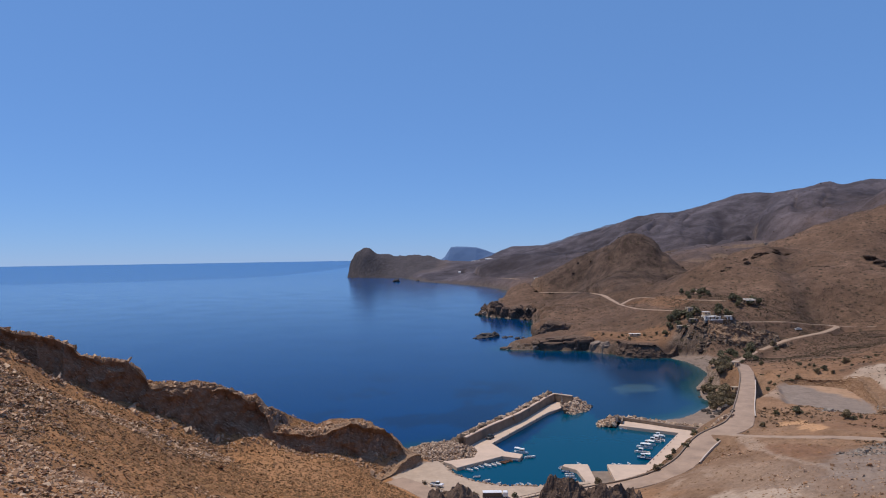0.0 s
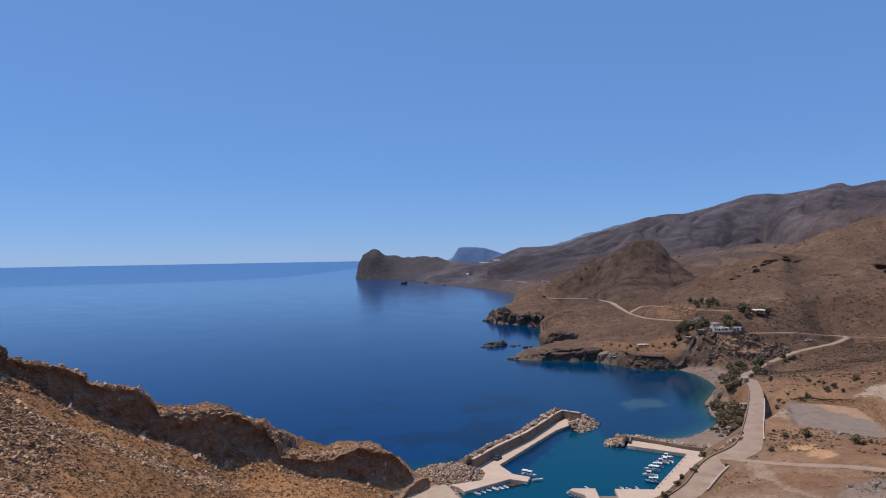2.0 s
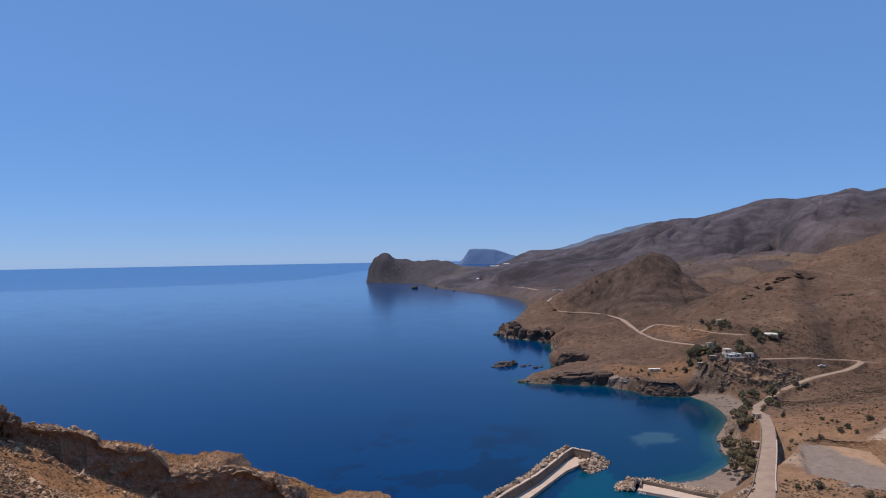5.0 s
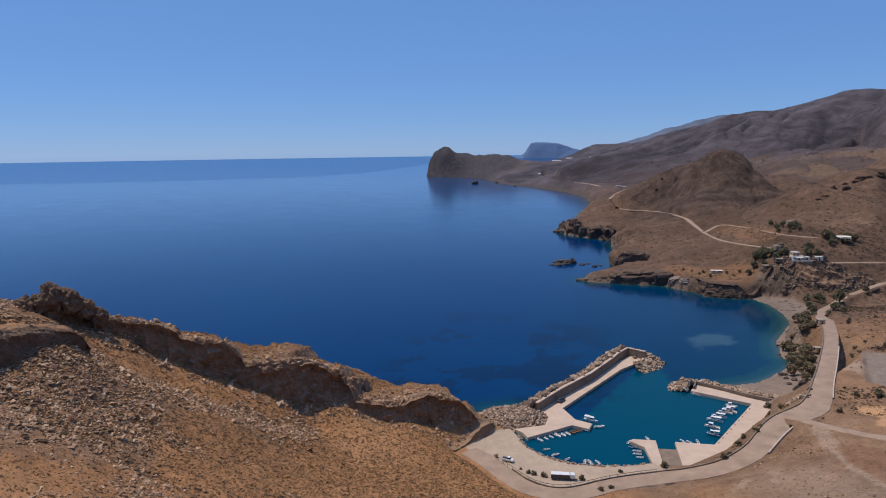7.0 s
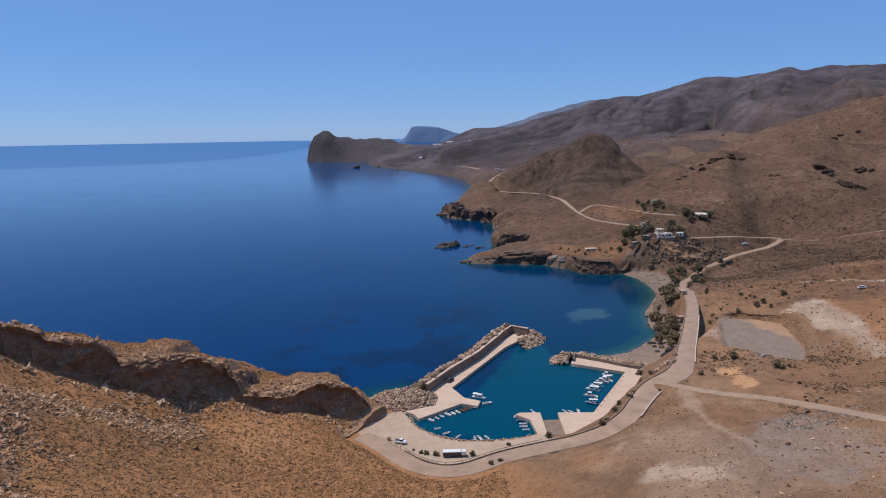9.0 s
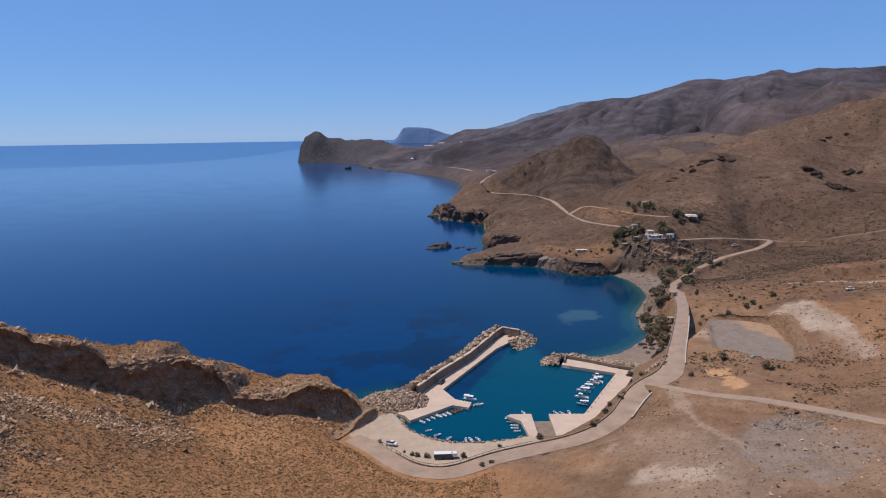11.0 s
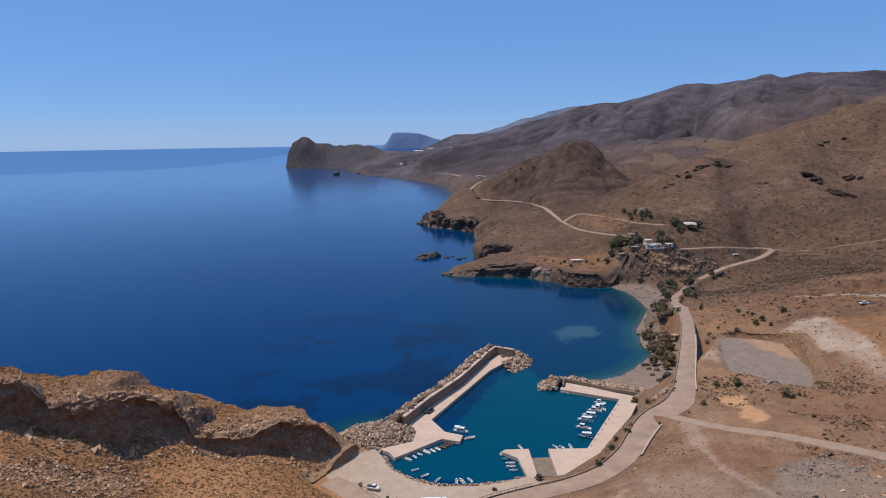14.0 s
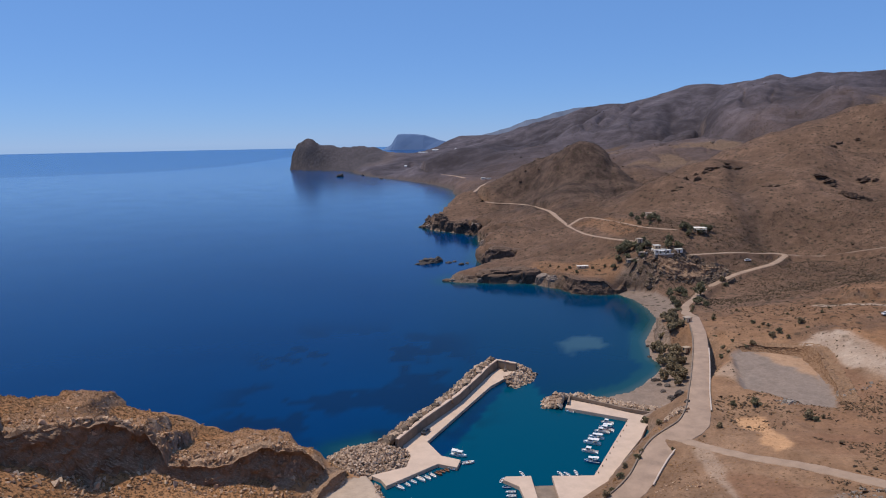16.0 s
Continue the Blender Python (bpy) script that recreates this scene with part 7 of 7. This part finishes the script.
outcrop([(0.2, 56.5), (1.0, 56.8), (1.7, 57.1), (2.2, 56.9), (2.7, 56.6), (3.1, 56.2)], 2.6, 701, "jagged brown rock on the crest of the slope")
outcrop([(6.2, 56.6), (6.5, 57.1), (6.8, 57.5), (7.2, 57.35), (7.6, 57.5), (8.0, 57.25), (8.7, 57.3), (9.1, 57.2), (9.8, 57.1), (10.2, 56.9), (10.7, 56.8), (11.1, 56.9), (11.7, 56.3)],
        3.0, 733, "long jagged tan rock ridge on the crest of the slope")

# stones and scrub
GREY_STUFF = random_tint("grey_rubble", [(0.0, (0.20, 0.165, 0.130)), (0.6, (0.29, 0.245, 0.200)), (1.0, (0.40, 0.345, 0.285))], scale=1.5, island=True)
near_rng = np.random.default_rng(301)
def tuft_shapes(points):
    made = []
    for k in range(6):
        v = near_rng.normal(0, 1, (points, 3))
        v /= np.linalg.norm(v, axis=1)[:, None]
        v[:, 2] = np.abs(v[:, 2]) * 0.42
        bm = hull_of([tuple(p) for p in v])
        bmesh.ops.triangulate(bm, faces=bm.faces)
        bm.verts.index_update()
        made.append((np.array([tuple(p.co) for p in bm.verts]), np.array([[q.index for q in f.verts] for f in bm.faces])))
        bm.free()
    return made


TUFT_SHAPES = tuft_shapes(7)
FAR_SHAPES = tuft_shapes(5)
PEBBLE_SHAPES = []
for k in range(6):
    bm = hull_of(rock_points(near_rng, 0.5)[:8])
    bmesh.ops.triangulate(bm, faces=bm.faces)
    bm.verts.index_update()
    PEBBLE_SHAPES.append((np.array([tuple(p.co) for p in bm.verts]), np.array([[q.index for q in f.verts] for f in bm.faces])))
    bm.free()

FLAT_STONES = [(v * (1.0, 1.0, 0.45), f) for v, f in PEBBLE_SHAPES]


def stony(x, y):
    """How stony the upper slope is: more towards the crag's high end, in uneven drifts."""
    return fbm(x, y, 24, 4, 0.6, 53) * 1.2 + step(-66, -104, x - 0.25 * (y - 110)) - 0.76 - 0.5 * step(32, 14, 173 + 0.8 * (x + 104) - y) * (x > -112)


field("stones", scatter(near_rng, 85000, (-150, -40, 55, 190), lambda x, y, z, i, c: (z > 3) & (c < 0.3) & (stony(x, y) > near_rng.uniform(-0.3, 0.3, len(x))),
                        lambda r, n, d: r.gamma(1.6, 0.095, n) + 0.12, 0.1), "loose pale stones on the hillside", STONE_STUFF, FLAT_STONES, seed=302)
field("scrub", scatter(near_rng, 60000, (-150, -20, 140, 250), lambda x, y, z, i, c: (c > 0.9) & (i > 1),
                       lambda r, n, d: r.gamma(2.0, 0.06, n) + 0.12), "dry tan tufts on top of the crag", SCRUB_STUFF, TUFT_SHAPES, seed=319)
field("stones", scatter(near_rng, 16000, (-150, -20, 140, 250), lambda x, y, z, i, c: (c > 0.9) & (i > 1),
                        lambda r, n, d: r.gamma(1.4, 0.06, n) + 0.09), "weathered stones on the crag", STONE_STUFF, PEBBLE_SHAPES, seed=303)
field("stones", scatter(near_rng, 3000, (60, 130, 120, 200), lambda x, y, z, i, c: fbm(x, y, 34, 4, 0.55, 57) > near_rng.uniform(0.0, 0.2, len(x)),
                        lambda r, n, d: r.gamma(1.6, 0.08, n) + 0.06), "grey broken stones on the slope", STONE_STUFF, PEBBLE_SHAPES, seed=304)
field("scrub", scatter(near_rng, 6000, (-150, -40, 80, 190), lambda x, y, z, i, c: (c < 0.3) & (stony(x, y) > near_rng.uniform(-0.5, 0.2, len(x))),
                       lambda r, n, d: r.gamma(2.0, 0.12, n) + 0.2), "dark brown thorn tufts among the stones", BROWN_TUFTS, TUFT_SHAPES, 322)
field("scrub", scatter(near_rng, 85000, (-125, 20, 100, 235), lambda x, y, z, i, c: (z > 2.5) & (c < 0.2) & (fbm(x, y, 40, 3, 0.5, 71) > near_rng.uniform(-0.7, 0.2, len(x))),
                       lambda r, n, d: r.gamma(2.0, 0.075, n) + 0.19), "dry brown tufts on the golden slope", SCRUB_STUFF, TUFT_SHAPES, 309)
field("scrub", scatter(near_rng, 26000, (20, 190, 90, 250), lambda x, y, z, i, c: (z > 2.5) & (fbm(x, y, 40, 3, 0.5, 71) > near_rng.uniform(-0.3, 0.4, len(x))),
                       lambda r, n, d: r.gamma(2.0, 0.06, n) + 0.10), "dry brown tufts and low thorn scrub", SCRUB_STUFF, TUFT_SHAPES, 305)
field("scrub", scatter(near_rng, 16000, (80, 330, 220, 420), lambda x, y, z, i, c: (z > 2.5) & (i > 6) & (fbm(x, y, 50, 3, 0.5, 72) > near_rng.uniform(-0.3, 0.4, len(x))),
                       lambda r, n, d: r.gamma(3.0, 0.10, n) + 0.15), "dry scrub on the flats behind the bay", THORN_STUFF, TUFT_SHAPES, 306)
field("scrub", scatter(near_rng, 100000, (60, 620, 390, 900), lambda x, y, z, i, c: (z > 4) & (i > 5) & (fbm(x, y, 90, 3, 0.5, 73) > near_rng.uniform(-0.7, 0.25, len(x))),
                       lambda r, n, d: r.gamma(2.5, 0.10, n) + 0.26), "dark thorn scrub on the hillsides", THORN_STUFF, FAR_SHAPES, 307)
field("scrub", scatter(near_rng, 20000, (-60, 1300, 850, 2300), lambda x, y, z, i, c: (z > 6) & (i > 10) & (fbm(x, y, 220, 3, 0.5, 74) > near_rng.uniform(-0.4, 0.3, len(x))),
                       lambda r, n, d: r.gamma(2.0, 0.35, n) + 0.6), "dark scrub on the far hills", THORN_STUFF, FAR_SHAPES, 308)

field("scrub", scatter(near_rng, 9000, (70, 270, 740, 960), lambda x, y, z, i, c: (np.hypot((x - 182) / 70, (y - 830) / 100) < 1) & (z > 44 + near_rng.uniform(0, 46, len(x))) & (fbm(x, y, 30, 3, 0.5, 79) > near_rng.uniform(-0.2, 0.2, len(x))),
                       lambda r, n, d: r.gamma(2.0, 0.22, n) + 0.35), "dark thorn thickets round the top of the domed hill", THORN_STUFF, FAR_SHAPES, 320)
field("rocks", scatter(near_rng, 1500, (136, 202, 449, 470), lambda x, y, z, i, c: z > 5,
                       lambda r, n, d: r.gamma(1.6, 0.28, n) + 0.25), "dark broken rocks below the white house", DARK_STUFF, PEBBLE_SHAPES, seed=311)
field("stones", scatter(near_rng, 1600, (88, 122, 156, 178), lambda x, y, z, i, c: yard(x, y, 104, 166, 16, 7, 10) < 1,
                        lambda r, n, d: r.gamma(1.4, 0.09, n) + 0.08), "grey broken stones on the spoil bank", GREY_STUFF, PEBBLE_SHAPES, seed=312)
field("stones", scatter(near_rng, 1200, (120, 170, 238, 252), lambda x, y, z, i, c: np.abs(y - 243 - 0.35 * (x - 130)) < 3,
                        lambda r, n, d: r.gamma(1.4, 0.12, n) + 0.10), "grey stones edging the gravel pit", GREY_STUFF, PEBBLE_SHAPES, seed=313)

rim = []
curve = glide([(p[0], p[1], 0) for p in CRAG[3:24]], 1.0)[:, :2]
way = np.gradient(curve, axis=0)
way /= np.linalg.norm(way, axis=1)[:, None]
for _ in range(2600):
    i, foot = near_rng.integers(len(curve)), near_rng.random() < 0.22
    off = near_rng.uniform(2.5, 8.0) if foot else -near_rng.gamma(1.5, 2.0) - 0.5
    rim.append((curve[i][0] - way[i][1] * off, curve[i][1] + way[i][0] * off, 0, near_rng.gamma(1.8, 0.13) + 0.15))
rim = np.array(rim)
rim[:, 2] = height(rim[:, 0], rim[:, 1])[0] + rim[:, 3] * 0.2
field("stones", [tuple(p) for p in rim], "tan broken stones along the foot and rim of the crag", STONE_STUFF, PEBBLE_SHAPES, seed=314)

field("scrub", scatter(near_rng, 9000, (100, 200, 170, 250), lambda x, y, z, i, c: (fbm(x, y, 18, 3, 0.5, 80) > near_rng.uniform(-0.3, 0.3, len(x))) & (along(BROWN_TRACK, x, y)[0] > 3.5) & (region(TIP, x, y, 0.5) < 0.5),
                       lambda r, n, d: r.gamma(2.4, 0.13, n) + 0.16), "brown thorn tufts on the rough rust-coloured slope", BROWN_TUFTS, TUFT_SHAPES, 321)
field("scrub", scatter(near_rng, 2600, (50, 88, 196, 262), lambda x, y, z, i, c: (z > 2.4) & (along(SHORE_ROAD, x, y)[0] < 11) & (i > 1.5) & (fbm(x, y, 9, 3, 0.6, 75) > near_rng.uniform(-0.3, 0.3, len(x))),
                       lambda r, n, d: r.gamma(2.2, 0.10, n) + 0.14), "grey-brown scrub between the quay and the road", SCRUB_STUFF, TUFT_SHAPES, 315)

field("scrub", scatter(near_rng, 30000, (150, 430, 392, 560), lambda x, y, z, i, c: (z > 5) & (i > 8) & (yard(x, y, 168, 459, 36, 10, 0) > 1),
                       lambda r, n, d: r.gamma(2.5, 0.08, n) + 0.30), "evenly spread thorn bushes on the foothill", THORN_STUFF, TUFT_SHAPES, 316)

PINNACLES = [(-132, 146.5, 60.5, 3.0), (-127.4, 150.6, 63.2, 3.2), (-124, 152.8, 61.6, 2.8), (-121.2, 154.8, 58.8, 2.4), (-118.8, 156.8, 56, 2.2), (-129.6, 148.4, 61, 2.4)]
for k, (x, y, z, r) in enumerate(PINNACLES):
    lumpy_rock("pinnacle_rock", x, y, z - r * 0.6, (r, r * 0.9, r * 1.15), "dark knobbly pinnacle on the crag's crest", SHADED_ROCK, 210 + k * 2.1, detail=4)["group"] = "pinnacles of the crag"

field("scrub", scatter(near_rng, 26000, (-85, 45, 34, 100), lambda x, y, z, i, c: fbm(x, y, 20, 3, 0.5, 77) > near_rng.uniform(-0.6, 0.3, len(x)),
                       lambda r, n, d: r.gamma(2.0, 0.05, n) + 0.11), "dry brown tufts below the lookout", SCRUB_STUFF, TUFT_SHAPES, 317)
field("stones", scatter(near_rng, 22000, (-85, -15, 34, 100), lambda x, y, z, i, c: fbm(x, y, 15, 3, 0.5, 78) > near_rng.uniform(-0.1, 0.4, len(x)),
                        lambda r, n, d: r.gamma(1.6, 0.08, n) + 0.09, 0.1), "small pale stones below the lookout", STONE_STUFF, FLAT_STONES, seed=318)
